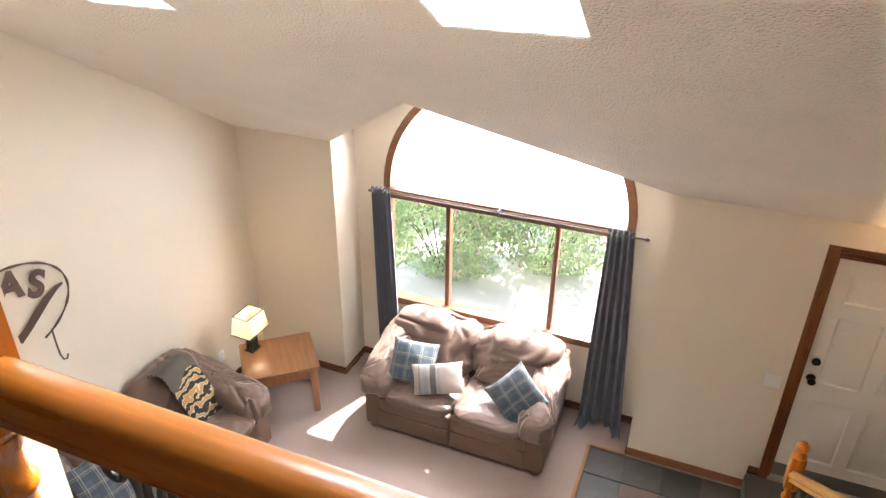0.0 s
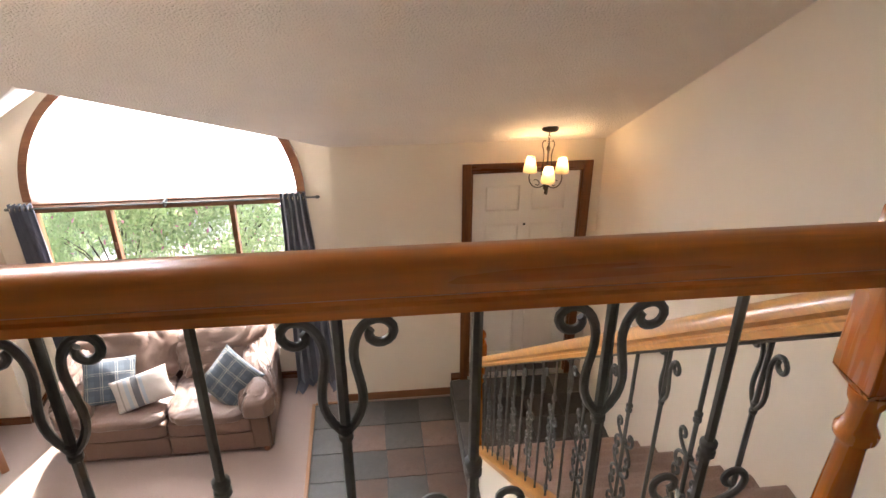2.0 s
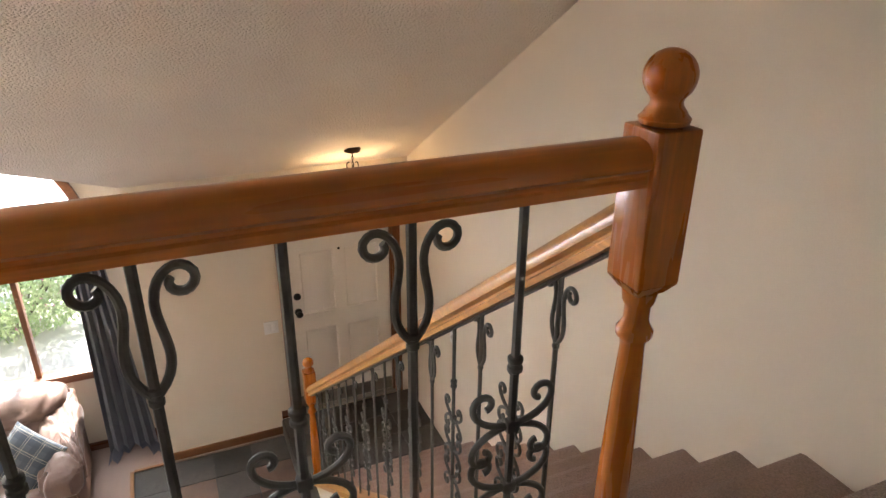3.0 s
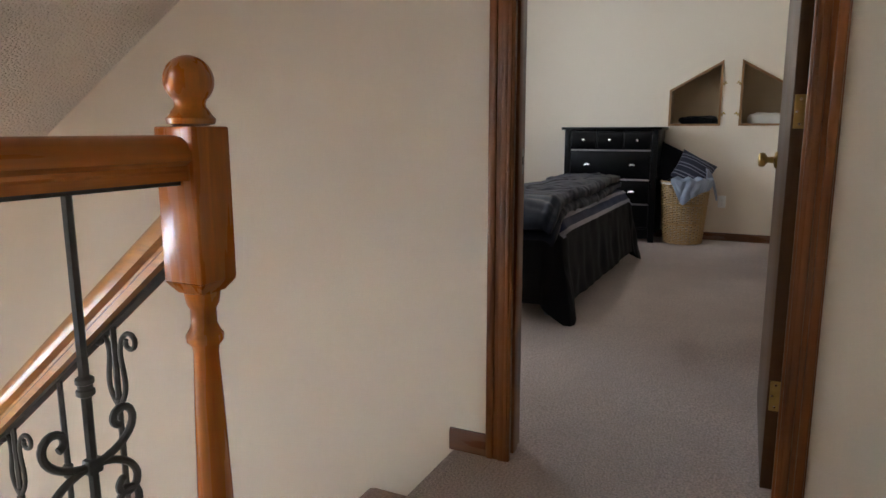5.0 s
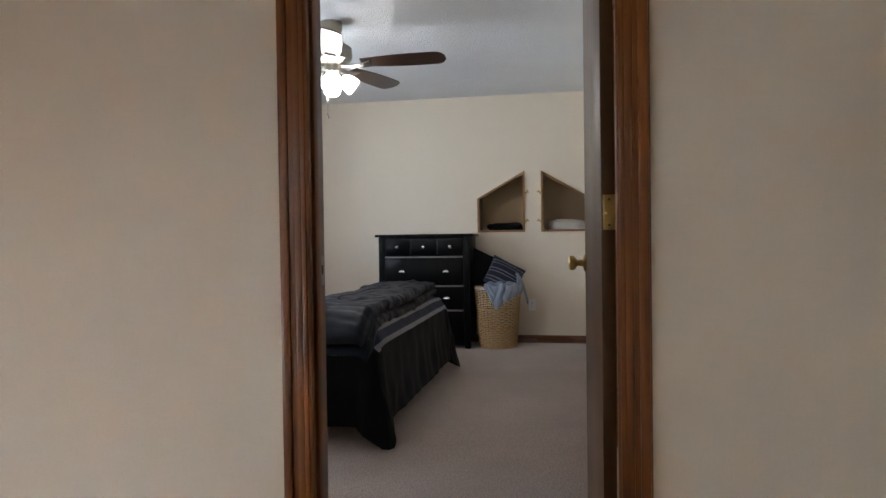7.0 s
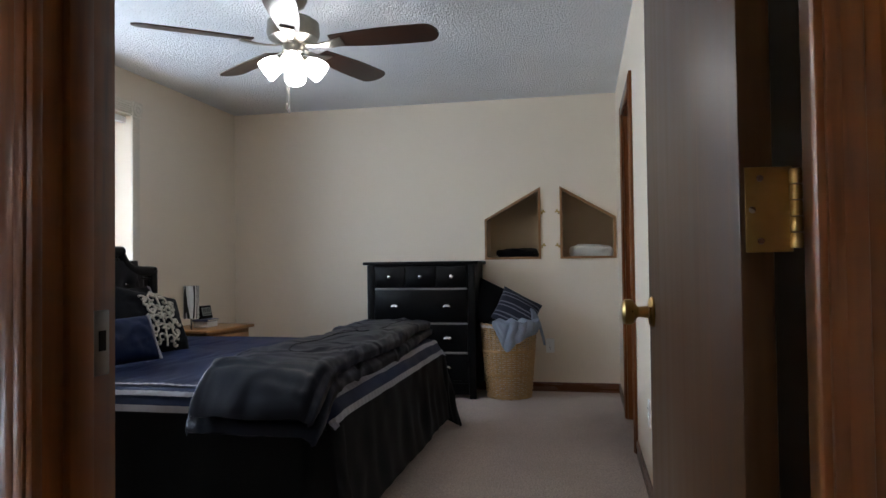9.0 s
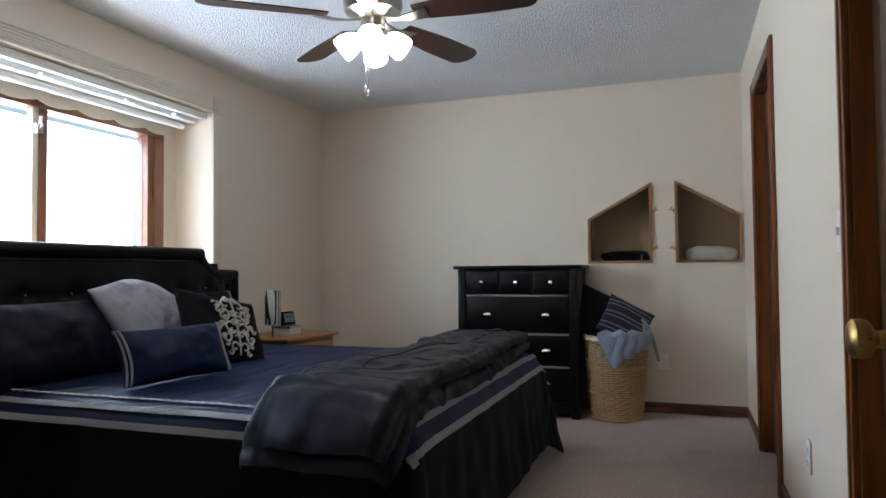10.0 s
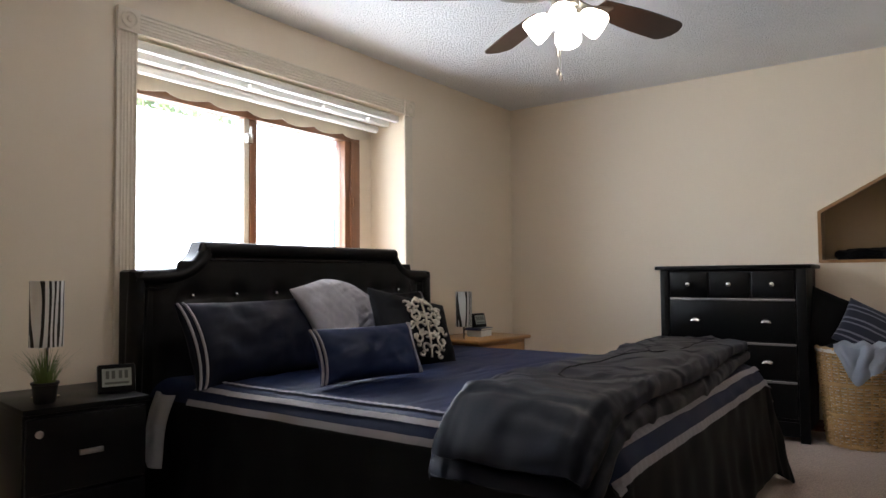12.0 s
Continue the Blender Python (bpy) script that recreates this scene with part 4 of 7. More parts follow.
RAILP = [(-0.030, -0.035), (0.030, -0.035), (0.030, -0.022), (0.026, -0.018), (0.026, -0.012), (0.037, -0.004), (0.037, 0.008), (0.032, 0.022), (0.020, 0.032), (0.0, 0.0355), (-0.020, 0.032), (-0.032, 0.022), (-0.037, 0.008), (-0.037, -0.004), (-0.026, -0.012), (-0.026, -0.018), (-0.030, -0.022)]
RY, RZ = 0.543, 1.016
bal = thing("balcony_railing", "honey oak balcony rail with dark wrought-iron scroll balusters", "railing")
part("handrail", sweep(bmesh.new(), RAILP, [(-1.151, RY, RZ), (-2.775, RY, RZ)]), OAK_X, bal, "honey oak handrail")
part("iron_rail", B((-2.775, RY - 0.012, RZ - 0.043), (-1.151, RY + 0.012, RZ - 0.0355), 0.001), IRON, bal)
part("shoe_rail", B((-2.775, RY - 0.03, 0.0), (-1.151, RY + 0.03, 0.03), 0.004), OAK_X, bal)
h = RZ - 0.043 - 0.03
master = {}
x, k = -1.338, 0
while x > -2.68:
    kind = "scroll" if k % 2 == 0 else "lyre"
    if kind not in master:
        master[kind] = part("baluster", baluster(kind, h), IRON, bal, "dark wrought-iron baluster")
        ob = master[kind]
    else:
        ob = new("baluster", master[kind].data)
        ob.parent = bal
    ob.location = (x, RY, 0.03)
    x, k = x - 0.1722, k + 1
newel(bal, -1.110, RY, 1.137, 0.0)
newel(bal, -2.816, RY, 1.262, 0.0)

rail = thing("stair_railing", "honey oak stair rail with dark wrought-iron scroll balusters", "railing")


def rail_z(y):
    return 0.843 - 0.785 * (y - 0.67)


part("handrail", sweep(bmesh.new(), RAILP, [(-1.09, 0.585, rail_z(0.585)), (-1.09, 3.80, rail_z(3.80))]), OAK_Y, rail, "pale honey oak sloping handrail")
part("iron_rail", sweep(bmesh.new(), [(-0.012, -0.042), (0.012, -0.042), (0.012, -0.036), (-0.012, -0.036)], [(-1.09, 0.59, rail_z(0.59)), (-1.09, 3.79, rail_z(3.79))]), IRON, rail)
smaster = {}
y, k = 0.800, 0
while y < 3.76:
    z0, z1 = string_z(y) + 0.008, rail_z(y) - 0.048
    h2 = z1 - z0
    kind = "lyre" if k % 2 == 0 else "tiers"
    if kind not in smaster:
        smaster[kind] = part("baluster", baluster(kind, h2, 1.0 if kind == "tiers" else 0.85, 0.006), IRON, rail, "dark wrought-iron baluster")
        ob = smaster[kind]
    else:
        ob = new("baluster", smaster[kind].data)
        ob.parent = rail
    ob.matrix_local = pose(-1.09, y, z0, 0, 0, 90)
    y, k = y + 0.1755, k + 1
newel(rail, -1.09, 3.845, -1.405, FD_B)


# ---- patterned cloths ----
def banded(name, axes, base, bands, rough=0.9):
    """Cloth with woven bands: bands are (axis, period, width, offset, colour)."""
    m = cloth(name, base)
    n, l = m.node_tree.nodes, m.node_tree.links
    b = n["Principled BSDF"]
    colour = b.inputs["Base Color"].links[0].from_socket
    tc, sp = n.new("ShaderNodeTexCoord"), n.new("ShaderNodeSeparateXYZ")
    l.new(tc.outputs["Object"], sp.inputs[0])
    for axis, period, width, offset, col in bands:
        ad, md, lt, mx = n.new("ShaderNodeMath"), n.new("ShaderNodeMath"), n.new("ShaderNodeMath"), n.new("ShaderNodeMix")
        ad.operation, md.operation, lt.operation, mx.data_type = "ADD", "FLOORED_MODULO", "LESS_THAN", "RGBA"
        l.new(sp.outputs[axis], ad.inputs[0])
        ad.inputs[1].default_value = offset
        l.new(ad.outputs[0], md.inputs[0])
        md.inputs[1].default_value = period
        l.new(md.outputs[0], lt.inputs[0])
        lt.inputs[1].default_value = width
        ml = n.new("ShaderNodeMath")
        ml.operation = "MULTIPLY"
        ml.inputs[1].default_value = col[3] if len(col) > 3 else 0.9
        l.new(lt.outputs[0], ml.inputs[0])
        l.new(ml.outputs[0], mx.inputs[0])
        l.new(colour, mx.inputs[6])
        mx.inputs[7].default_value = (*col[:3], 1)
        colour = mx.outputs[2]
    l.new(colour, b.inputs["Base Color"])
    return m


PLAID = banded("blue_grey_plaid", 2, (0.095, 0.115, 0.135), [(0, 0.11, 0.045, 0, (0.06, 0.07, 0.085, 0.7)), (1, 0.11, 0.045, 0, (0.06, 0.07, 0.085, 0.6)), (0, 0.11, 0.0035, 0.05, (0.42, 0.38, 0.30, 0.7)), (1, 0.11, 0.0035, 0.05, (0.42, 0.38, 0.30, 0.7)), (0, 0.11, 0.003, 0.066, (0.36, 0.33, 0.28, 0.6)), (1, 0.11, 0.003, 0.066, (0.36, 0.33, 0.28, 0.6))])
STRIPE = banded("striped_linen", 1, (0.46, 0.41, 0.37), [(0, 0.5, 0.05, 0.06, (0.10, 0.10, 0.11)), (0, 0.5, 0.03, 0.115, (0.30, 0.34, 0.38)), (0, 0.5, 0.025, 0.0, (0.30, 0.34, 0.38)), (0, 0.5, 0.012, 0.16, (0.25, 0.22, 0.2))])
LEATHER = surf("brown_leather", (0.165, 0.104, 0.080), 0.44, var=0.22, big=4, fine=60, fine_var=0.12, bump=0.25, depth=0.004, sheen=0.15, spec=0.4)
LEATHER_D = surf("brown_leather_panel", (0.150, 0.088, 0.062), 0.5, var=0.15, big=3, fine=60, fine_var=0.1, bump=0.2, depth=0.003, spec=0.35)
rumple(LEATHER, 5.0, 0.008, 0.5)
FOOT = wood("sofa_foot_wood", (0.30, 0.10, 0.04), (0.18, 0.06, 0.02), "z")


def stuffed(shape, relief, power=3.2, nu=90, nv=46):
    """A stuffed piece: a rounded unit block bent by shape(p) and creased by relief(p)."""
    def sgn(v, e):
        return math.copysign(abs(v) ** e, v)
    e = 2.0 / power
    bm = bmesh.new()
    rows = []
    for j in range(nv + 1):
        w = -math.pi / 2 + math.pi * j / nv
        row = []
        for i in range(nu):
            a = 2 * math.pi * i / nu
            p = Vector((sgn(math.cos(w), e) * sgn(math.cos(a), e), sgn(math.cos(w), e) * sgn(math.sin(a), e), sgn(math.sin(w), e)))
            row.append(bm.verts.new(shape(p) + p.normalized() * relief(p)))
            if j in (0, nv):
                break
        rows.append(row)
    for a, b in zip(rows[1:-2], rows[2:-1]):
        for i in range(nu):
            bm.faces.new((a[i], a[(i + 1) % nu], b[(i + 1) % nu], b[i]))
    for i in range(nu):
        bm.faces.new((rows[0][0], rows[1][(i + 1) % nu], rows[1][i]))
        bm.faces.new((rows[-1][0], rows[-2][i], rows[-2][(i + 1) % nu]))
    return bm


def couch(name, label, at, turn, width, seats, group=""):
    """A slouched leather couch: its front looks along local -y."""
    th = thing(name, label, "sofa", at, turn)
    hw = width / 2
    part("base", B((-hw + 0.16, -0.37, 0.05), (hw - 0.16, 0.40, 0.30), 0.02), LEATHER_D, th)
    part("back_frame", B((-hw + 0.05, 0.27, 0.05), (hw - 0.05, 0.44, 0.76), 0.03, 3), LEATHER_D, th)
    sw = (width - 0.38) / seats
    for i in range(seats):
        xc = -hw + 0.19 + (i + 0.5) * sw
        part("footrest_panel", B((xc - sw / 2 + 0.003, -0.395, 0.06), (xc + sw / 2 - 0.003, -0.36, 0.235), 0.012, 3), LEATHER_D, th)
        part("front_roll", stuffed(lambda p: Vector((xc + p.x * (sw / 2 - 0.002), -0.345 + p.y * 0.065, 0.315 + p.z * 0.075)), lambda p: 0.004 * folds(p.y, p.x, i + 3), 6, 60, 24), LEATHER_D, th)

        def seat(p):
            belly = 0.022 * (1 - p.x ** 2) * (1 - min(1, abs(p.y)) ** 2)
            return Vector((xc + p.x * (sw / 2 + 0.006), -0.10 + p.y * 0.325, 0.405 + 0.055 * p.z + belly - 0.02 * max(0, -p.y - 0.7)))
        part("seat_cushion", stuffed(seat, lambda p: 0.018 * folds(p.x * 0.5 + p.y * 0.4, p.y * 0.35 - p.x * 0.22, i * 3.1 + 1) * (0.35 + 0.65 * abs(p.x)), 4.5), LEATHER, th, "creased brown seat cushion")
        inner = 1 if i < (seats - 1) / 2 else -1 if i > (seats - 1) / 2 else 0

        def back(p):
            t = (p.z + 1) / 2
            wide = sw / 2 * (1.0 + 0.10 * t) + (0.10 * t if inner else 0)
            x = xc - inner * 0.06 * t + p.x * wide
            hollow = 0.06 * math.exp(-((p.x - inner) / 0.22) ** 2) if inner else 0
            return Vector((x, 0.12 + 0.23 * t ** 1.2 + p.y * (0.13 + 0.02 * t) + hollow, 0.655 + p.z * 0.225 - hollow * 0.8 - 0.03 * p.x ** 2 * t))

        def pulls(p):
            dx, dz = p.x - inner * 1.05, p.z + 1.15
            phi, rad = math.atan2(dz, abs(dx) + 0.05), math.hypot(dx, dz)
            return 0.052 * folds(rad * 0.30, phi * 0.36, i * 5.3 + 4) * min(1, 0.45 + 0.4 * rad) * (1.0 if p.y < 0.3 else 0.5)
        part("back_cushion", stuffed(back, pulls, 3.6, 130, 70), LEATHER, th, "slouched brown back cushion with pulled creases")
    for k in (-1, 1):
        bm = bmesh.new()
        prof = [(-0.385, 0.05), (-0.385, 0.44), (-0.10, 0.52), (0.36, 0.68), (0.42, 0.66), (0.42, 0.05)]
        a = [bm.verts.new((k * (hw - 0.215), y, z)) for y, z in prof]
        b = [bm.verts.new((k * (hw - 0.05), y, z)) for y, z in prof]
        bm.faces.new(a), bm.faces.new(b[::-1])
        for q in range(len(prof)):
            bm.faces.new((a[q], a[(q + 1) % len(prof)], b[(q + 1) % len(prof)], b[q]))
        bmesh.ops.bevel(bm, geom=bm.edges[:], offset=0.016, segments=2, affect="EDGES")
        part("arm_panel", bm, LEATHER_D, th)

        def arm(p):
            t = (p.y + 1) / 2
            nose = max(0.0, 0.35 - t) / 0.35
            x = k * (hw - 0.135 - 0.015 * t) + p.x * (0.160 + 0.025 * nose)
            slope = 0.05 * (p.x * k) * (1 - 0.4 * t)
            return Vector((x, -0.035 + p.y * 0.405, 0.505 + 0.235 * t ** 1.15 - 0.035 * nose + p.z * (0.092 + 0.035 * nose) - max(0, -slope) * 0.6 - 0.02 * abs(p.x) ** 3))

        def rumple(p):
            dx, dy = p.x - k, p.y + 0.75
            return 0.026 * folds(math.hypot(dx, dy) * 0.4, math.atan2(dy, dx) * 0.42, k * 6.1 + 20) + 0.006 * folds(p.x, p.y * 0.5, 31 + k)
        part("arm_pad", stuffed(arm, rumple, 3.4, 100, 50), LEATHER, th, "plump brown arm pad")
        for y in (-0.34, 0.36):
            part("foot", lathe(bmesh.new(), [(0.026, 0), (0.034, 0.012), (0.036, 0.05), (0.03, 0.055)], 16, (k * (hw - 0.11), y, 0)), FOOT, th)
    return th


couch("loveseat", "brown leather loveseat with slouched creased cushions under the bay window", (-3.535, 4.53, LOW), 0, 1.70, 2)
couch("sofa", "brown leather sofa against the cream side wall", (-5.36, 2.62, LOW), 90, 2.15, 3)


def pillow(name, label, size, at, rx, ry, rz, material, thick=0.14, group="", wob=0.006, seed=1.0):
    th = tagged(part(name, cushion(bmesh.new(), size[0], size[1], thick, wob, seed), material), label, "pillow", group)
    th.matrix_world = pose(*at, rx, ry, rz)
    return th


pillow("plaid_pillow", "blue-grey plaid square pillow on the loveseat", (0.40, 0.38), (-3.98, 4.40, -2.02), 50, 8, 16, PLAID, 0.15, "loveseat pillows", seed=1)
pillow("plaid_pillow", "blue-grey plaid square pillow tipped against the loveseat arm", (0.40, 0.40), (-3.04, 4.36, -2.05), 50, 30, -30, PLAID, 0.15, "loveseat pillows", seed=5)
pillow("striped_pillow", "cream oblong pillow with dark woven stripes", (0.44, 0.27), (-3.72, 4.33, -2.07), 58, -8, 18, STRIPE, 0.13, "loveseat pillows", seed=9)
pillow("plaid_pillow", "blue-grey plaid square pillow on the sofa", (0.46, 0.46), (-5.33, 2.36, -2.02), 62, 0, 80, PLAID, 0.15, seed=13)

# throw with tiger stripes over the sofa back
TIG = cloth("tiger_knit", (0.52, 0.42, 0.27))
n_, l_ = TIG.node_tree.nodes, TIG.node_tree.links
tw, tcx, rp = n_.new("ShaderNodeTexWave"), n_.new("ShaderNodeTexCoord"), n_.new("ShaderNodeValToRGB")
tw.inputs["Scale"].default_value, tw.inputs["Distortion"].default_value, tw.inputs["Detail"].default_value, tw.inputs["Detail Scale"].default_value = 9.0, 7.0, 2.0, 1.2
l_.new(tcx.outputs["Object"], tw.inputs["Vector"])
l_.new(tw.outputs["Fac"], rp.inputs[0])
rp.color_ramp.interpolation = "CONSTANT"
rp.color_ramp.elements[0].color, rp.color_ramp.elements[1].color, rp.color_ramp.elements[1].position = (0.035, 0.03, 0.026, 1), (0.55, 0.47, 0.33, 1), 0.5
e = rp.color_ramp.elements.new(0.8)
e.color = (0.45, 0.25, 0.08, 1)
l_.new(rp.outputs[0], n_["Principled BSDF"].inputs["Base Color"])
thr = thing("throw", "tiger-striped knitted throw with a grey end over the sofa", "throw")


def drape_throw(u, v):
    """Over the crest of the sofa back and down its front: v runs along the throw."""
    y = 3.12 + 0.31 * u + 0.012 * math.sin(v * 9)
    crown = 0.018 * (1 - (2 * u - 1) ** 2) + 0.008 * noise.noise(Vector((u * 4, v * 6, 1)))
    if v < 0.36:
        t = v / 0.36
        return (-5.66 + 0.15 * t, y, LOW + 0.875 + 0.035 * math.sin(t * 1.9) + crown)
    t = (v - 0.36) / 0.64
    return (-5.51 + 0.25 * t + 0.03 * math.sin(t * 3.1), y, LOW + 0.907 + crown * (1 - t) - 0.52 * t ** 1.25)


part("cloth", sheet(bmesh.new(), drape_throw, 30, 46, 0.010), TIG, thr)
bm = bmesh.new()
sheet(bm, lambda u, v: tuple(Vector(drape_throw(u, 0.50 * v + 0.05 * v * math.sin(u * 5 + 1) * v)) + Vector((0.002, 0, 0.013))), 30, 18, 0.006)
part("border", bm, cloth("grey_knit", (0.115, 0.105, 0.085), fine=160, bump=0.5), thr, "dark grey knitted end")

# ---- end table and lamp ----
TABW = wood("end_table_wood", (0.28, 0.125, 0.05), (0.18, 0.075, 0.028), "y", 0.35, 0.4)
TABZ = wood("end_table_leg_wood", (0.36, 0.15, 0.055), (0.24, 0.09, 0.03), "z", 0.35, 0.4)
et = thing("end_table", "brown wooden end table with rounded corners", "table", (-5.21, 4.15, LOW), 42)
part("tabletop", B((-0.33, -0.285, 0.49), (0.33, 0.285, 0.525), 0.016, 3), TABW, et)
part("top_rim", B((-0.315, -0.27, 0.465), (0.315, 0.27, 0.49), 0.008), TABZ, et)
for i in (-1, 1):
    for j in (-1, 1):
        bm = B((i * 0.275 - 0.03, j * 0.23 - 0.03, 0), (i * 0.275 + 0.03, j * 0.23 + 0.03, 0.466), 0.008)
        part("leg", bm, TABZ, et)
    part("apron", B((-0.245, i * 0.235 - 0.012, 0.385), (0.245, i * 0.235 + 0.012, 0.465)), TABZ, et)
    part("apron", B((i * 0.28 - 0.012, -0.2, 0.385), (i * 0.28 + 0.012, 0.2, 0.465)), TABZ, et)

lp = thing("table_lamp", "lit table lamp with a square white shade and black openwork base", "lamp", (-5.47, 4.13, LOW + 0.525), 88)
BLK = surf("black_lamp_base", (0.014, 0.012, 0.011), 0.4)
bm = B((-0.06, -0.045, 0), (0.06, 0.045, 0.018), 0.004)
for x in (-0.035, 0.035):
    for y in (-0.024, 0.024):
        box(bm, (x - 0.009, y - 0.009, 0.018), (x + 0.009, y + 0.009, 0.17), 0.002)
for z in (0.06, 0.11, 0.155):
    box(bm, (-0.044, -0.033, z), (0.044, 0.033, z + 0.016), 0.002)
tube(bm, [(0, 0, 0.17), (0, 0, 0.32)], 0.006)
part("base", bm, BLK, lp)
bm = bmesh.new()
ring = []
for z, w, d in ((0.21, 0.135, 0.10), (0.395, 0.11, 0.082)):
    ring.append([(i * w, j * d, z) for i, j in ((1, 1), (-1, 1), (-1, -1), (1, -1))])
a, b = ([bm.verts.new(p) for p in q] for q in ring)
for k in range(4):
    bm.faces.new((a[k], a[(k + 1) % 4], b[(k + 1) % 4], b[k]))
bmesh.ops.solidify(bm, geom=bm.faces[:], thickness=0.003)
shade = part("shade", bm, sheer("lamp_shade_cloth", (0.80, 0.74, 0.64), 0.3), lp, "square white fabric shade", smooth=False)
for z, w, d in ((0.208, 0.1355, 0.1005), (0.392, 0.1105, 0.0825)):
    q = [(w, d), (-w, d), (-w, -d), (w, -d), (w, d)]
    bm = bmesh.new()
    for (x0_, y0_), (x1_, y1_) in zip(q, q[1:]):
        tube(bm, [(x0_, y0_, z), (x1_, y1_, z)], 0.0045, 6)
    part("shade_trim", bm, BLK, lp, "dark binding on the shade")
bm = lathe(bmesh.new(), [(0.012, 0.20), (0.014, 0.225), (0.028, 0.255), (0.03, 0.275), (0.018, 0.295), (0.003, 0.30)], 16)
part("light_bulb", bm, glow("warm_bulb", (1.0, 0.78, 0.5), 5), lp)
bulb("table_lamp_light", (-5.47, 4.13, LOW + 0.525 + 0.335), 0.65, (1.0, 0.72, 0.42), 0.03)

# ---- curtains ----
CURT = surf("slate_blue_curtain", (0.095, 0.104, 0.14), 0.7, var=0.2, big=3, fine=300, fine_var=0.25, bump=0.3, depth=0.002, sheen=0.3, stretch=(1, 1, 0.35))
rod = thing("curtain_rod", "thin dark metal curtain rod with end finials", "curtain rod")
part("pole", tube(bmesh.new(), [(-4.66, 4.99, -0.757), (-2.27, 4.99, -0.757)], 0.008, 10), IRON, rod)
for x in (-4.66, -2.27):
    part("finial", lathe(bmesh.new(), [(0.004, -0.02), (0.013, -0.012), (0.013, 0.012), (0.004, 0.02)], 12, (x, 4.99, -0.757), pose(0, 0, 0, 0, 90).to_3x3()), IRON, rod)
part("bracket", B((-3.482, 4.98, -0.79), (-3.468, GY - 0.08, -0.74), 0.002), IRON, rod)


def curtain(xt0, xt1, xb0, xb1, puddle):
    th = thing("curtain", "slate blue gathered grommet curtain hanging to the floor", "curtain", group="living room curtains")

    def fn(u, v):
        t = 1 - v
        x0_, x1_ = xt0 + (xb0 - xt0) * t, xt1 + (xb1 - xt1) * t
        amp = (0.028 + 0.010 * t) * (0.75 + 0.5 * noise.noise(Vector((u * 3, t * 1.5, xt0))))
        ph = u * math.pi * 9 + 1.5 * t * noise.noise(Vector((u * 3, t * 2.0, xt0 + 4)))
        x_ = x0_ + (x1_ - x0_) * (u + 0.012 * math.sin(ph * 2) * t)
        y_ = 4.985 + amp * math.sin(ph) + 0.02 * t * math.sin(u * 4)
        z_ = -0.715 + (LOW + 0.012 + 0.715) * t
        if t > 0.93:
            k = (t - 0.93) / 0.07
            y_ -= puddle * k * k * (0.5 + 0.5 * math.sin(u * 7 + 1))
            x_ += 0.04 * k * (u - 0.5)
            z_ = LOW + 0.012 + 0.03 * (1 - k) + 0.02 * k * abs(math.sin(u * 15))
        return (x_, y_, z_)
    part("cloth", sheet(bmesh.new(), fn, 110, 46, 0.003), CURT, th)
    n = 5
    for i in range(n):
        x_ = xt0 + (xt1 - xt0) * (i + 0.5) / n
        bm = bmesh.new()
        pts = [(x_, 4.99 + 0.02 * math.cos(a), -0.757 + 0.02 * math.sin(a)) for a in [2 * math.pi * k / 14 for k in range(15)]]
        part("grommet", tube(bm, pts, 0.004, 6), CHROME, th)


curtain(-4.645, -4.47, -4.62, -4.38, 0.05)
curtain(-2.565, -2.365, -2.60, -2.225, 0.14)

# ---- wall sign ----
RUST = surf("rusted_metal", (0.135, 0.082, 0.06), 0.6, metal=0.2, var=0.35, big=18, bump=0.4)
sg = thing("wall_sign", "rusted rope-wire oval metal sign with cut-out letters", "sign")
SX = LEFT + 0.022
bm = bmesh.new()
ro = []
for i in range(81):
    a = 2 * math.pi * i / 80 * 0.86 - 1.1
    ro.append((SX, 2.33 + 0.47 * math.cos(a), -0.80 + 0.315 * math.sin(a) + 0.02 * math.cos(a)))
tube(bm, ro, lambda t: 0.0075 + 0.002 * math.sin(t * 420), 8)
part("ring", bm, RUST, sg, "twisted rope-wire ring")
bm = tube(bmesh.new(), [(SX, 2.60, -1.05), (SX, 2.60, -1.15), (SX, 2.605, -1.25), (SX, 2.62, -1.30), (SX, 2.645, -1.31), (SX, 2.66, -1.28)], 0.006)
part("hook", bm, RUST, sg)
bl_pts = [(2.765, -0.765), (2.71, -0.775), (2.62, -0.82), (2.53, -0.885), (2.45, -0.945), (2.38, -0.985), (2.35, -0.975)]
wd = [0.010, 0.020, 0.030, 0.032, 0.030, 0.034, 0.010]
bm = tube(bmesh.new(), [(SX, y, z) for y, z in bl_pts], lambda t: wd[min(6, int(t * 6 + 0.5))], 12)
for v in bm.verts:
    v.co.x = SX + (v.co.x - SX) * 0.12
part("blade", bm, RUST, sg)


def lettering(text, size, m, material, parent, depth=0.002, name="letter"):
    cu = bpy.data.curves.new("type", "FONT")
    cu.body, cu.size, cu.extrude, cu.align_x, cu.align_y = text, size, depth, "CENTER", "CENTER"
    cu.offset = 0.04 * size
    tmp = bpy.data.objects.new("type", cu)
    me = bpy.data.meshes.new_from_object(tmp)
    bpy.data.objects.remove(tmp)
    me.materials.append(material)
    ob = new(name, me)
    ob.parent = parent
    ob.matrix_local = m
    return ob


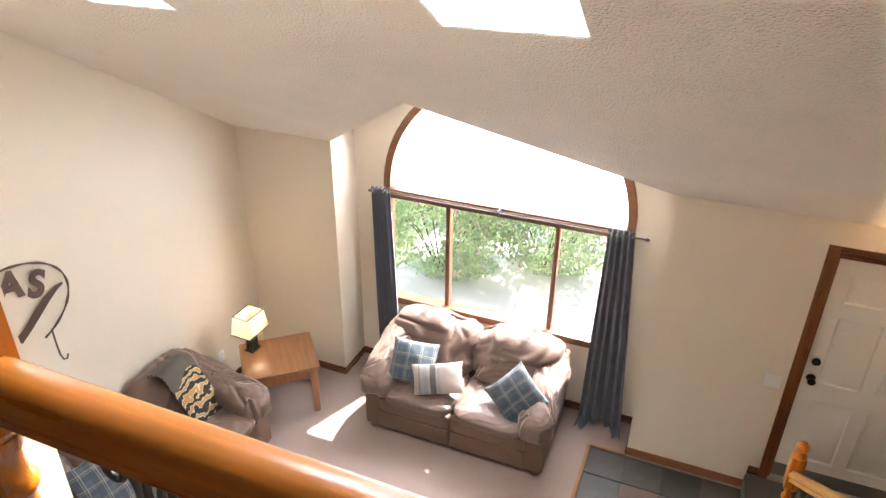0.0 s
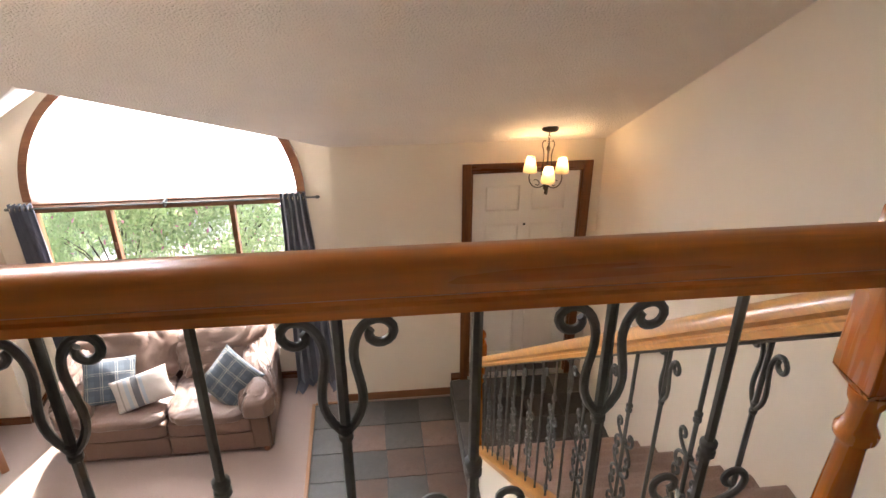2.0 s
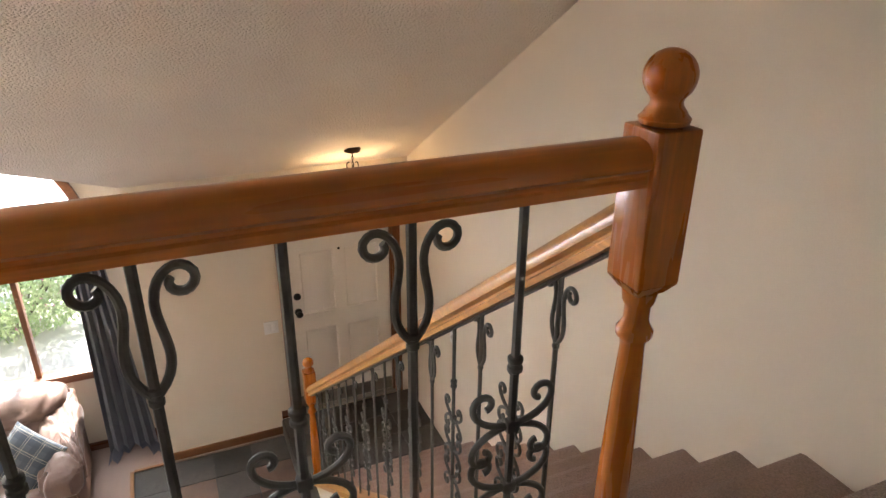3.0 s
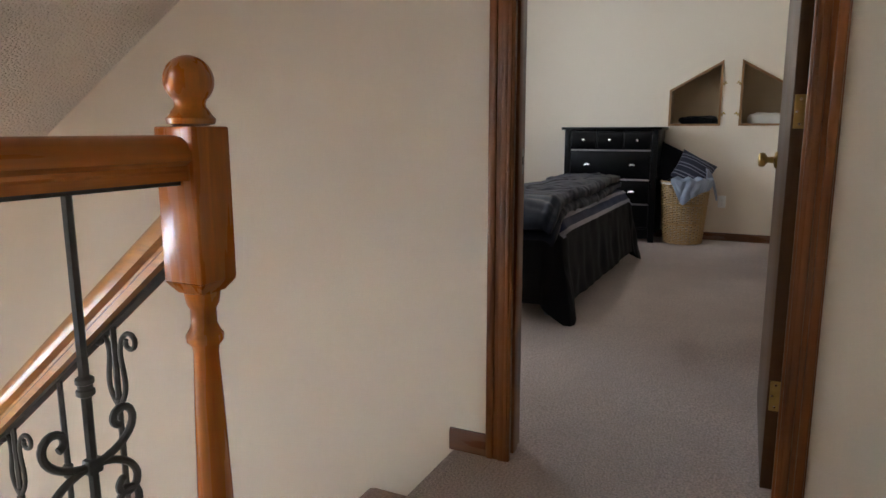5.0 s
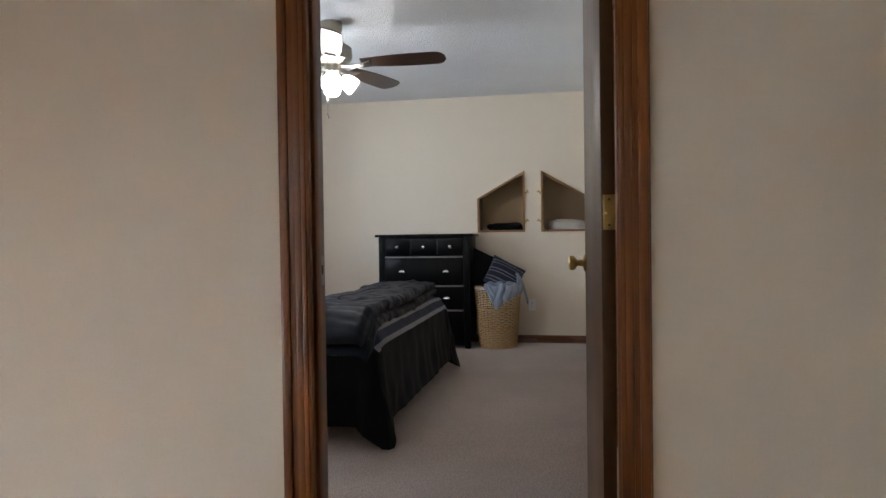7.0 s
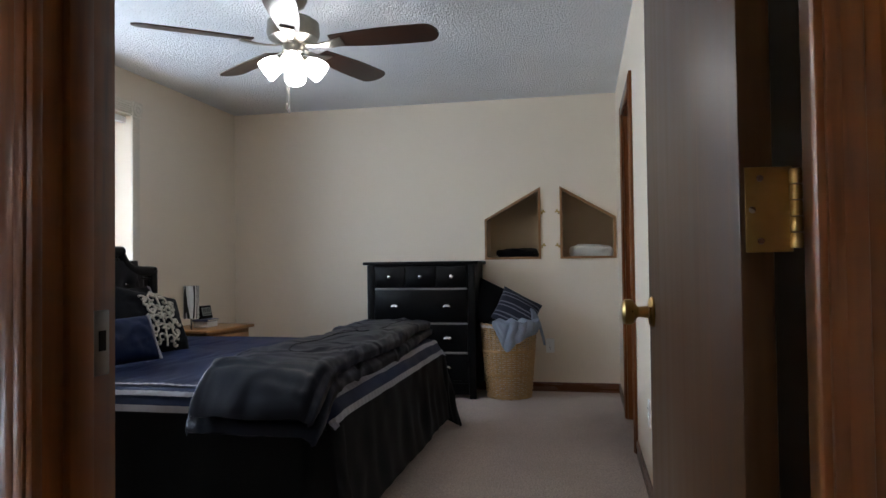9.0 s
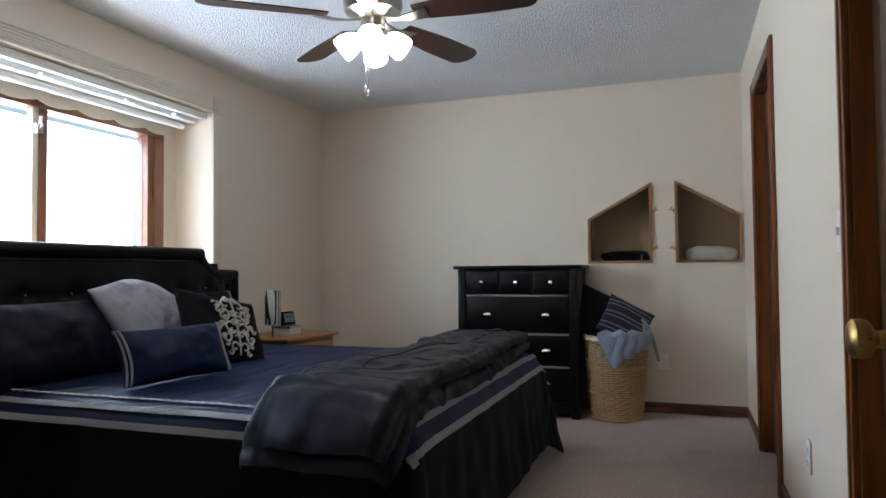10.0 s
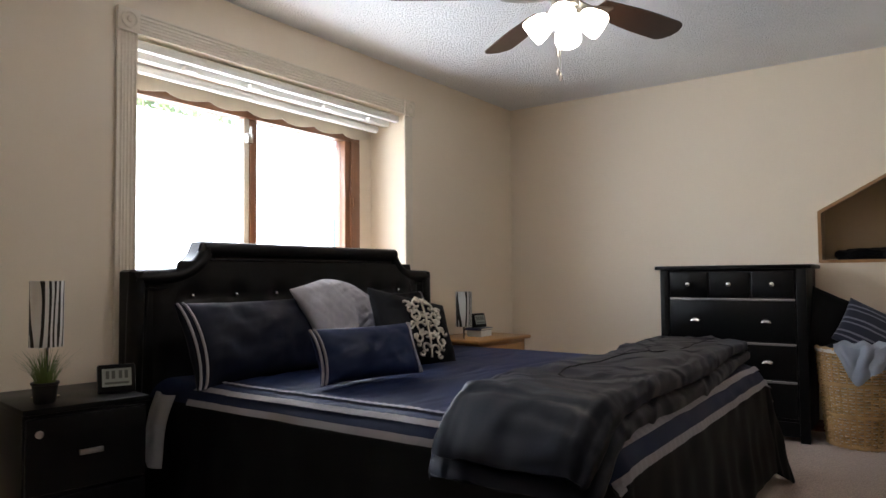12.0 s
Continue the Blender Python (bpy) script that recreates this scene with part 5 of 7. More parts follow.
wm = Matrix(((0, 0, 1, SX), (1, 0, 0, 0), (0, 1, 0, 0), (0, 0, 0, 1)))
for ch, y, z, tilt in (("A", 2.425, -0.612, -12), ("S", 2.59, -0.690, -22)):
    lettering(ch, 0.25, Matrix.Translation((0, y, z)) @ wm @ pose(0, 0, 0, 0, 0, tilt), RUST, sg)

# ---- plates ----
def plate(name, label, at, facing, kind):
    """A wall plate; facing is the turn about z of a plate that looks along -y."""
    th = thing(name, label, "socket" if kind == "outlet" else "switch", at, facing)
    w = 0.058 if kind == "double" else 0.035
    part("cover", B((-w, -0.006, -0.058), (w, 0, 0.058), 0.003), PLATE, th)
    if kind == "double":
        for x in (-0.024, 0.024):
            part("rocker", B((x - 0.017, -0.010, -0.033), (x + 0.017, -0.006, 0.033), 0.002), PLATE, th)
    elif kind == "outlet":
        for z in (-0.02, 0.02):
            part("receptacle", lathe(bmesh.new(), [(0.0165, 0), (0.0165, 0.002), (0.014, 0.003)], 20, (0, -0.006, z), pose(0, 0, 0, 90).to_3x3()), PLATE, th)
            bm = B((-0.0075, -0.0098, z - 0.002), (-0.0055, -0.0088, z + 0.007))
            box(bm, (0.0055, -0.0098, z - 0.002), (0.0075, -0.0088, z + 0.007))
            box(bm, (-0.002, -0.0098, z - 0.011), (0.002, -0.0088, z - 0.007))
            part("slots", bm, BLACKP, th)
    else:
        part("toggle", B((-0.005, -0.016, -0.01), (0.005, -0.006, 0.012), 0.002), PLATE, th)
    return th


plate("light_switch", "white double rocker switch plate by the front door", (-1.21, FRONT - 0.0005, -1.575), 0, "double")
plate("wall_socket", "white double wall socket in the living room", (LEFT + 0.0005, 4.10, -2.30), 90, "outlet")
plate("wall_socket", "white double wall socket beside the laundry basket", (BB - 0.0005, 0.091, 0.375), -90, "outlet")
plate("wall_socket", "white wall socket on the closet wall", (2.52, BR + 0.0005, 0.38), 180, "outlet")
plate("light_switch", "white toggle switch on the closet wall", (1.915, BR + 0.0005, 1.14), 180, "toggle")

# ---- chandelier ----
ch = thing("chandelier", "small dark bronze scroll chandelier with three lit cream shades", "chandelier", (-0.545, 4.385, 0))
BRZ = surf("oiled_bronze", (0.055, 0.038, 0.025), 0.42, metal=0.8, var=0.3, big=20)
top = vault(4.385)
part("canopy", lathe(bmesh.new(), [(0.062, top + 0.03), (0.062, top - 0.0), (0.058, top - 0.012), (0.03, top - 0.022), (0.008, top - 0.028)], 24), BRZ, ch)
bm = bmesh.new()
for k in range(5):
    z = top - 0.04 - k * 0.022
    pts = [(0.007 * math.cos(a) * (1 if k % 2 else 0), 0.007 * math.cos(a) * (0 if k % 2 else 1), z + 0.015 * math.sin(a)) for a in [2 * math.pi * i / 12 for i in range(13)]]
    tube(bm, pts, 0.0022, 6)
part("chain", bm, BRZ, ch)
bm = bmesh.new()
tube(bm, [(0, 0, top - 0.13), (0, 0, -0.50)], 0.006, 8)
lathe(bm, [(0.003, -0.56), (0.012, -0.545), (0.006, -0.53), (0.02, -0.51), (0.022, -0.49), (0.008, -0.475)], 16)
lathe(bm, [(0.006, -0.22), (0.014, -0.21), (0.014, -0.19), (0.006, -0.18)], 16)
part("stem", bm, BRZ, ch)
SHD = sheer("chandelier_shade", (0.88, 0.74, 0.50), 0.55)
BUL = glow("candle_bulb", (1.0, 0.72, 0.40), 6)
for k in range(3):
    a0 = radians(20 + 120 * k)
    c, s = math.cos(a0), math.sin(a0)
    R = 0.135
    arm = bez((0.005, 0, -0.47), (0.06, 0, -0.56), (R + 0.03, 0, -0.52), (R, 0, -0.415), 14) + [(R, 0, -0.41)]
    bm = tube(bmesh.new(), [(x * c, x * s, z) for x, _, z in arm], 0.0045, 8)
    up = bez((0.005, 0, -0.46), (0.09, 0, -0.40), (0.0, 0, -0.30), (0.045, 0, -0.20), 14) + bez((0.045, 0, -0.20), (0.06, 0, -0.16), (0.03, 0, -0.13), (0.02, 0, -0.16), 8)
    tube(bm, [(x * c, x * s, z) for x, _, z in up], 0.004, 8)
    curl = spiral((0.075, -0.485), 0.03, 0.6, 0.8, 14, 0.4)
    tube(bm, [(x * c, x * s, z) for x, _, z in curl], 0.0035, 6)
    ar = part("arm", bm, BRZ, ch)
    part("cup", lathe(bmesh.new(), [(0.004, -0.415), (0.024, -0.41), (0.026, -0.404), (0.010, -0.40), (0.009, -0.36)], 16, (R * c, R * s, 0)), BRZ, ar)
    bm = bmesh.new()
    seg = 24
    rr = [[bm.verts.new((R * c + r_ * math.cos(2 * math.pi * i / seg), R * s + r_ * math.sin(2 * math.pi * i / seg), z)) for i in range(seg)] for r_, z in ((0.052, -0.405), (0.047, -0.37), (0.036, -0.32), (0.030, -0.295))]
    for p, q in zip(rr, rr[1:]):
        for i in range(seg):
            bm.faces.new((p[i], p[(i + 1) % seg], q[(i + 1) % seg], q[i]))
    bmesh.ops.solidify(bm, geom=bm.faces[:], thickness=0.002)
    part("shade", bm, SHD, ar, "cream cloth shade lit from inside")
    part("light_bulb", lathe(bmesh.new(), [(0.005, -0.36), (0.011, -0.345), (0.010, -0.325), (0.002, -0.308)], 12, (R * c, R * s, 0)), BUL, ar)
    bulb("chandelier_light", (-0.545 + R * c, 4.385 + R * s, -0.30), 0.55, (1.0, 0.68, 0.36), 0.015)

plate("light_switch", "white toggle switch plate on the stair wall", (-0.0005, 3.772, -1.406), -90, "toggle")


# ---- bed ----
NAVY = cloth("navy_sateen", (0.0095, 0.0175, 0.056), rough=0.52, var=0.25, big=3, bump=0.12, sheen=0.0, spec=0.15)
BLACKC = cloth("black_sateen", (0.0032, 0.0038, 0.006), rough=0.65, var=0.2, big=3, bump=0.12, sheen=0.0, spec=0.14)
INK = cloth("ink_blue_sateen", (0.0045, 0.0068, 0.018), rough=0.55, var=0.25, big=3, bump=0.12, sheen=0.0, spec=0.16)
FADE = cloth("charcoal_sateen", (0.0042, 0.0062, 0.0165), rough=0.46, var=0.35, big=2.5, bump=0.10, sheen=0.0, spec=0.18)
rumple(NAVY, 2.6, 0.010, 0.5)
rumple(INK, 4.0, 0.010, 0.5)
rumple(BLACKC, 3.5, 0.010, 0.5)
rumple(FADE, 4.5, 0.045, 0.9)
RIBBON = cloth("grey_ribbon", (0.30, 0.29, 0.315), rough=0.8, var=0.15)
LEATH = surf("black_leatherette", (0.0045, 0.0045, 0.005), 0.42, var=0.2, big=6, fine=300, bump=0.15, depth=0.001, spec=0.2)
bed = thing("bed", "king bed with a black padded headboard and navy striped bedding", "bed")
X0, X1, Y0, Y1B, TOP = 1.66, 3.68, 0.70, 2.82, 0.585
part("mattress", B((X0 + 0.02, Y0 + 0.03, 0.30), (X1 - 0.02, Y1B - 0.01, TOP - 0.02), 0.05, 4), cloth("mattress_ticking", (0.55, 0.52, 0.48)), bed)
part("box_spring", B((X0 + 0.03, Y0 + 0.04, 0.13), (X1 - 0.03, Y1B - 0.01, 0.30), 0.02), BLACKC, bed)
GREYM = surf("grey_plastic", (0.25, 0.25, 0.26), 0.5)
for x in (X0 + 0.10, X1 - 0.10):
    for y in (Y0 + 0.09, Y1B - 0.15):
        part("leg", lathe(bmesh.new(), [(0.03, 0), (0.03, 0.03), (0.02, 0.04), (0.02, 0.135)], 14, (x, y, 0)), GREYM, bed)
# headboard outline: shoulders cut by a hollow curve
hb = [(1.584, 0.06), (1.584, 1.055), (1.60, 1.065), (1.745, 1.068)]
hb += [(1.745 + 0.19 * math.sin(a), 1.198 - 0.13 * math.cos(a)) for a in [math.pi / 2 * i / 9 for i in range(1, 9)]]
hb += [(1.945, 1.20)]
hb = hb + [(5.3 - x, z) for x, z in reversed(hb)]
YH = 2.835


def board(shrink, y0, y1, crown=0.0):
    cx, cz = 2.65, 0.60
    bm = bmesh.new()
    pts = []
    k = len(hb)
    for i, (x, z) in enumerate(hb):
        a, b = Vector(hb[i - 1]), Vector(hb[(i + 1) % k])
        d = (b - a).normalized()
        nrm = Vector((d.y, -d.x))
        pts.append((x + nrm.x * shrink, z + nrm.y * shrink))
    front = [bm.verts.new((x, y0, z)) for x, z in pts]
    back = [bm.verts.new((x, y1, z)) for x, z in pts]
    bm.faces.new(front), bm.faces.new(back[::-1])
    for i in range(k):
        bm.faces.new((front[i], front[(i + 1) % k], back[(i + 1) % k], back[i]))
    return bm, pts


bm, _ = board(0.0, YH, BW - 0.004)
head = part("headboard", bm, LEATH, bed, "black leatherette headboard with cut shoulders")
_, p1 = board(0.035, 0, 1)
part("border_roll", tube(bmesh.new(), [(x, YH - 0.004, z) for x, z in p1], 0.036, 10), LEATH, head)
_, p2 = board(0.085, 0, 1)
part("piping", tube(bmesh.new(), [(x, YH - 0.012, z) for x, z in p2], 0.008, 8), LEATH, head)
btn = [(x, 0.945) for x in (1.886, 2.13, 2.38, 2.63, 2.88, 3.13, 3.38)] + [(x, 0.76) for x in (1.90, 2.26, 2.50, 2.75, 3.0, 3.25, 3.40)]


def tufts(u, v):
    x, z = 1.70 + 1.90 * u, 0.30 + 0.86 * v
    zl = 1.02 if x < 1.80 or x > 3.50 else 1.105
    z = 0.30 + (zl - 0.30) * v
    d = 0.030
    for bx_, bz_ in btn:
        q = math.hypot(x - bx_, (z - bz_))
        d -= 0.018 * math.exp(-(q / 0.05) ** 2)
    d -= 0.006 * math.exp(-((z - 0.945) / 0.012) ** 2)
    return (x, YH - d * min(1, 12 * u, 12 * (1 - u)) ** 0.5, z)


part("padding", sheet(bmesh.new(), tufts, 90, 44), LEATH, head)
GEM = surf("crystal_button", (0.8, 0.8, 0.82), 0.1, metal=0.9)
gem = None
for x, z in btn:
    if gem is None:
        gem = part("button", lathe(bmesh.new(), [(0.002, 0.011), (0.008, 0.007), (0.010, 0.0), (0.008, -0.004)], 8, (0, 0, 0), pose(0, 0, 0, 90).to_3x3()), GEM, head, "crystal tuft button")
        ob = gem
    else:
        ob = new("button", gem.data)
        ob.parent = head
    ob.location = (x, YH - 0.016, z)

# coverlet, draped over the mattress like a square of cloth
ROUND, HANG = 0.11, 0.395
SAG = ROUND * (math.pi / 2 - 1) + HANG


def drape(x, y, lift=0.0):
    """A point of the flat cloth, laid round the soft mattress edge and down its side."""
    cx, hx = (X0 + X1) / 2, (X1 - X0) / 2 - ROUND
    sx = 1 if x > cx else -1
    ox, oy = max(0.0, abs(x - cx) - hx), max(0.0, Y0 + ROUND - y)
    px, py = cx + max(-hx, min(hx, x - cx)), max(Y0 + ROUND, y)
    fold = 0.5 * noise.noise(Vector((x * 5, y * 5, 1.3))) + 0.6 * 0.6 * noise.noise(Vector((x * 8, y * 8, 3.7)))
    wave = 0.010 * noise.noise(Vector((x * 2.2, y * 2.2, 8))) + 0.007 * folds(x * 0.8 + y * 0.3, y * 0.7 - x * 0.15, 2.0)
    wave *= min(1.0, max(0.25, (hx - abs(x - cx)) * 6))
    o = max(ox, oy) + 0.20 * min(ox, oy)
    if o <= 0:
        return Vector((px, py, TOP + wave + lift))
    way = Vector((sx * ox, -oy, 0)).normalized()
    if o < ROUND * math.pi / 2:
        a = o / ROUND
        q = Vector((px, py, TOP - ROUND)) + (way * math.sin(a) + Vector((0, 0, math.cos(a)))) * (ROUND + lift)
        return q + Vector((0, 0, wave * math.cos(a))) + way * (0.010 * fold * a)
    d = o - ROUND * math.pi / 2
    run = x if oy > ox else y
    drop = 0.024 * min(1, d * 4) * (fold + 0.5 * noise.noise(Vector((run * 7, d * 1.2, 4.1))))
    corner = 0.22 * min(ox, oy)
    return Vector((px, py, TOP - ROUND - d * 0.985)) + way * (ROUND + 0.016 * fold * math.exp(-d * 12) + 0.09 * d + drop + corner + lift)


def cover(u, v):
    x = X0 - SAG + (X1 - X0 + 2 * SAG) * u
    y = Y0 - SAG + (Y1B - 0.02 - Y0 + SAG) * v
    return drape(x, y)


NU, NV = 250, 210
cov = part("coverlet", sheet(bmesh.new(), cover, NU, NV), NAVY, bed, "navy sateen coverlet with black hanging sides")
cov.data.materials.append(BLACKC)
for k, poly in enumerate(cov.data.polygons):
    fx = X0 - SAG + (X1 - X0 + 2 * SAG) * (k // NV + 0.5) / NU
    fy = Y0 - SAG + (Y1B - 0.02 - Y0 + SAG) * (k % NV + 0.5) / NV
    if fx < X0 - 0.018 or fx > X1 + 0.032 or fy < Y0 - 0.035:
        poly.material_index = 1


def ribbon(pts, w, along):
    bm = bmesh.new()

    def fn(u, v):
        i = u * (len(pts) - 1)
        k = min(int(i), len(pts) - 2)
        f = i - k
        x = pts[k][0] + (pts[k + 1][0] - pts[k][0]) * f
        y = pts[k][1] + (pts[k + 1][1] - pts[k][1]) * f
        d = (v - 0.5) * w
        return drape(x + (d if along == "y" else 0), y + (d if along == "x" else 0), 0.008 + 0.0012 * math.sin(u * 300))
    sheet(bm, fn, 220, 2, 0.001)
    return bm


for x in (X0 + 0.118, X0 + 0.044, X0 - 0.018):
    part("ribbon", ribbon([(x, Y1B - 0.30), (x, Y0 + 0.03)], 0.024, "y"), RIBBON, bed, "gathered grey ribbon trim")
for y in (Y0 + 0.040, Y0 - 0.035):
    part("ribbon", ribbon([(X0 - 0.02, y), (X1 + 0.02, y)], 0.026, "x"), RIBBON, bed, "gathered grey ribbon trim")
# grey sheet that hangs out by the headboard
sh = bmesh.new()
sheet(sh, lambda u, v: (X0 - 0.012 - 0.07 * v - 0.02 * math.sin(u * 5), 2.58 + 0.17 * u + 0.02 * math.sin(v * 4), TOP - 0.04 - 0.28 * v), 10, 14, 0.003)
part("sheet", sh, cloth("grey_sheet", (0.42, 0.41, 0.42)), bed, "pale grey sheet hanging out")

# folded comforter across the foot
cf_ = thing("folded_comforter", "charcoal sateen comforter folded across the bed foot", "comforter")


def loaf(u, v, wide=1.0, base=0.0, thick=0.046):
    """A flat folded comforter: u runs across the bed, v round its section."""
    a = 2 * math.pi * v
    x = 1.55 + 2.15 * u
    near, far = math.sqrt(max(0.0, 1 - (1 - min(1, u / 0.06)) ** 2)), math.sqrt(max(0.0, 1 - (1 - min(1, (1 - u) / 0.035)) ** 2))
    end = min(near, far)
    yc = 0.970 + 0.035 * u
    c, s = math.cos(a), math.sin(a)
    hy, hz = (0.250 - 0.025 * u) * (0.90 + 0.10 * end) * wide, thick * (0.30 + 0.70 * end)
    y = yc + hy * math.copysign(abs(c) ** 0.5, c) + 0.012 * math.sin(x * 4)
    z = TOP + 0.004 + base + thick + hz * math.copysign(abs(s) ** 0.40, s)
    if s > -0.25:
        w = 0.020 * folds(x * 0.5 + y * 0.8, y * 0.9 - x * 0.30, 11.0 + base * 40) * (0.7 + 0.6 * noise.noise(Vector((x * 2, y * 3, 4))))
        w += 0.010 * noise.noise(Vector((x * 3, y * 5, 7)))
        w += 0.022 * folds(y * 1.2, x * 1.1 - y * 0.2, 17.0) * math.exp(-(x - 1.5) * 4)
        w -= 0.010 * math.exp(-((y - yc + 0.045 + 0.03 * math.sin(x * 2.2)) / 0.014) ** 2) * (1 if s > 0 and 0.18 < u < 0.9 else 0)
        z += w
    droop = max(0.0, X0 + 0.12 - x)
    z -= droop * 0.35 + 1.2 * droop ** 2
    foot = max(0.0, Y0 + 0.07 - y)
    z -= foot * 0.5
    return (x, y, z)


part("lower_fold", sheet(bmesh.new(), lambda u, v: loaf(u, v, 1.05, 0.0, 0.030), 150, 64), FADE, cf_)
part("upper_fold", sheet(bmesh.new(), lambda u, v: loaf(u, v, 1.0, 0.052, 0.034), 200, 100), FADE, cf_)


def seam(u):
    x = 1.92 + 1.62 * u
    w = (x - 1.55) / 2.15
    x, y, z = loaf(w, 0.25 + 0.035 * (1 - u) ** 6 + 0.03 * math.sin(x * 2.2), 1.0, 0.052, 0.034)
    return (x, y, z + 0.001)


part("seam", tube(bmesh.new(), [seam(i / 90) for i in range(91)], 0.0025, 6), BLACKC, cf_, "stitched seam line")

# pillows on the bed
def sham(name, label, at, rx, ry, rz, w, h, t, material, trim, seed, spin=0.0, quilt=0.0):
    th = tagged(part(name, cushion(bmesh.new(), w, h, t, 0.016, seed, 72 if quilt else 40, quilt=quilt), material), label, "pillow", "pillows on the bed")
    th.matrix_world = pose(*at, rx, ry, rz) @ pose(0, 0, 0, 0, 0, spin)
    if trim:
        for s in (-1, 1):
            for d in (0.0, 0.022):
                uu = 0.985 - d * 2.6
                pts = []
                for i in range(25):
                    v = -0.985 + 1.97 * i / 24
                    k = max(0.0, (1 - uu * uu) * (1 - v * v)) ** 0.42
                    pts.append((s * uu * w / 2 * (1 - 0.07 * (1 - v * v) * uu * uu), v * h / 2 * (1 - 0.07 * (1 - uu * uu) * v * v), t / 2 * k + 0.002))
                part("ribbon", tube(bmesh.new(), pts, 0.0055, 6), RIBBON, th, "grey ribbon edge")
    return th


sham("sham_pillow", "black pillow with grey ribbon ends against the headboard", (2.05, 2.56, 0.745), 68, 0, 6, 0.80, 0.38, 0.22, INK, True, 1)
sham("sham_pillow", "black pillow behind the damask cushion", (3.15, 2.66, 0.745), 66, 0, 0, 0.72, 0.40, 0.18, BLACKC, True, 4)
QUILT = cloth("grey_quilting", (0.38, 0.37, 0.41), rough=0.8, bump=0.4, depth=0.002)
qp = sham("quilted_pillow", "grey quilted pillow slumped against the headboard", (2.65, 2.55, 0.845), 64, 0, 3, 0.66, 0.46, 0.17, QUILT, False, 7, 15, 0.046)
dp = sham("damask_pillow", "black square pillow with cream damask embroidery", (2.78, 2.22, 0.74), 60, 0, -6, 0.52, 0.42, 0.15, BLACKC, False, 11, -14)
CREAMT = cloth("cream_embroidery", (0.50, 0.46, 0.38))
bm = bmesh.new()


def onto(x, y):
    q = max(0, 1 - (abs(x) / 0.235) ** 2.7) * max(0, 1 - (abs(y) / 0.215) ** 2.7)
    return 0.075 * q ** 0.42 + 0.004


for s in (1, -1):
    for cx, cy, r_, a0, tn in ((0.045, 0.12, 0.034, 2.6, -0.85), (0.075, 0.05, 0.040, 2.2, 0.9), (0.05, -0.02, 0.036, 2.8, -0.9), (0.08, -0.08, 0.03, 2.4, 0.9), (0.035, -0.13, 0.03, 2.9, -0.85), (0.11, 0.11, 0.022, 0.5, 0.8), (0.02, 0.06, 0.018, 1.0, 0.9), (0.115, -0.02, 0.02, 0.3, -0.8), (0.03, 0.155, 0.02, 1.5, 0.8), (0.10, 0.075, 0.018, 2.0, -0.8), (0.02, -0.06, 0.022, 0.6, 0.8), (0.055, -0.055, 0.016, 2.2, -0.8), (0.015, 0.015, 0.016, 0.2, 0.8), (0.075, 0.005, 0.016, 1.4, 0.8), (0.06, 0.085, 0.014, 0.9, -0.8)):
        pts = [(s * x, z) for x, _, z in spiral((cx, cy), r_, a0, tn, 16, 0.3)]
        tube(bm, [(x + 0.03, y, onto(x + 0.03, y)) for x, y in pts], 0.0062, 6)
for s in (1, -1):
    for i in range(9):
        cy = -0.155 + 0.038 * i
        cx = 0.028 + 0.075 * abs(math.sin(i * 1.9 + 0.4))
        pts = [(s * x, z) for x, _, z in spiral((cx, cy), 0.017, 1.1 * i, 0.85 if i % 2 else -0.85, 12, 0.2)]
        tube(bm, [(x + 0.03, y, onto(x + 0.03, y)) for x, y in pts], 0.0062, 6)
tube(bm, [(0.03, y, onto(0.03, y)) for y in [-0.17 + 0.34 * i / 20 for i in range(21)]], 0.0055, 6)
part("embroidery", bm, CREAMT, dp, "raised cream scroll embroidery")["kind"] = "stuff"
sham("lumbar_pillow", "small navy oblong pillow with grey ribbon ends", (2.17, 1.99, 0.705), 68, 0, -10, 0.54, 0.235, 0.13, NAVY, True, 15)

# ---- ceiling fan ----
NICKEL = surf("satin_nickel", (0.36, 0.335, 0.29), 0.34, metal=1.0, var=0.15, big=30, bump=0.05)
fan = thing("ceiling_fan", "brushed nickel ceiling fan with dark blades and lit shades", "ceiling fan", (2.53, 1.225, -0.03))
part("canopy", lathe(bmesh.new(), [(0.07, 2.47), (0.07, 2.42), (0.055, 2.39), (0.02, 2.37), (0.014, 2.36)], 28), NICKEL, fan)
part("downrod", lathe(bmesh.new(), [(0.013, 2.37), (0.013, 2.32)], 16), BLACKP, fan)
part("motor_housing", lathe(bmesh.new(), [(0.02, 2.335), (0.10, 2.325), (0.128, 2.305), (0.132, 2.25), (0.122, 2.225), (0.08, 2.205), (0.06, 2.195)], 36), NICKEL, fan, "brushed nickel motor housing")
part("switch_housing", lathe(bmesh.new(), [(0.05, 2.20), (0.056, 2.19), (0.056, 2.155), (0.046, 2.145), (0.05, 2.135), (0.03, 2.115), (0.01, 2.11)], 28), NICKEL, fan)
BLADE = wood("dark_walnut_blade", (0.055, 0.024, 0.013), (0.03, 0.012, 0.007), "x", 0.35, 0.3)
OPAL = glow("opal_glass", (1.0, 0.93, 0.82), 5, (0.9, 0.9, 0.88))
bmast = None
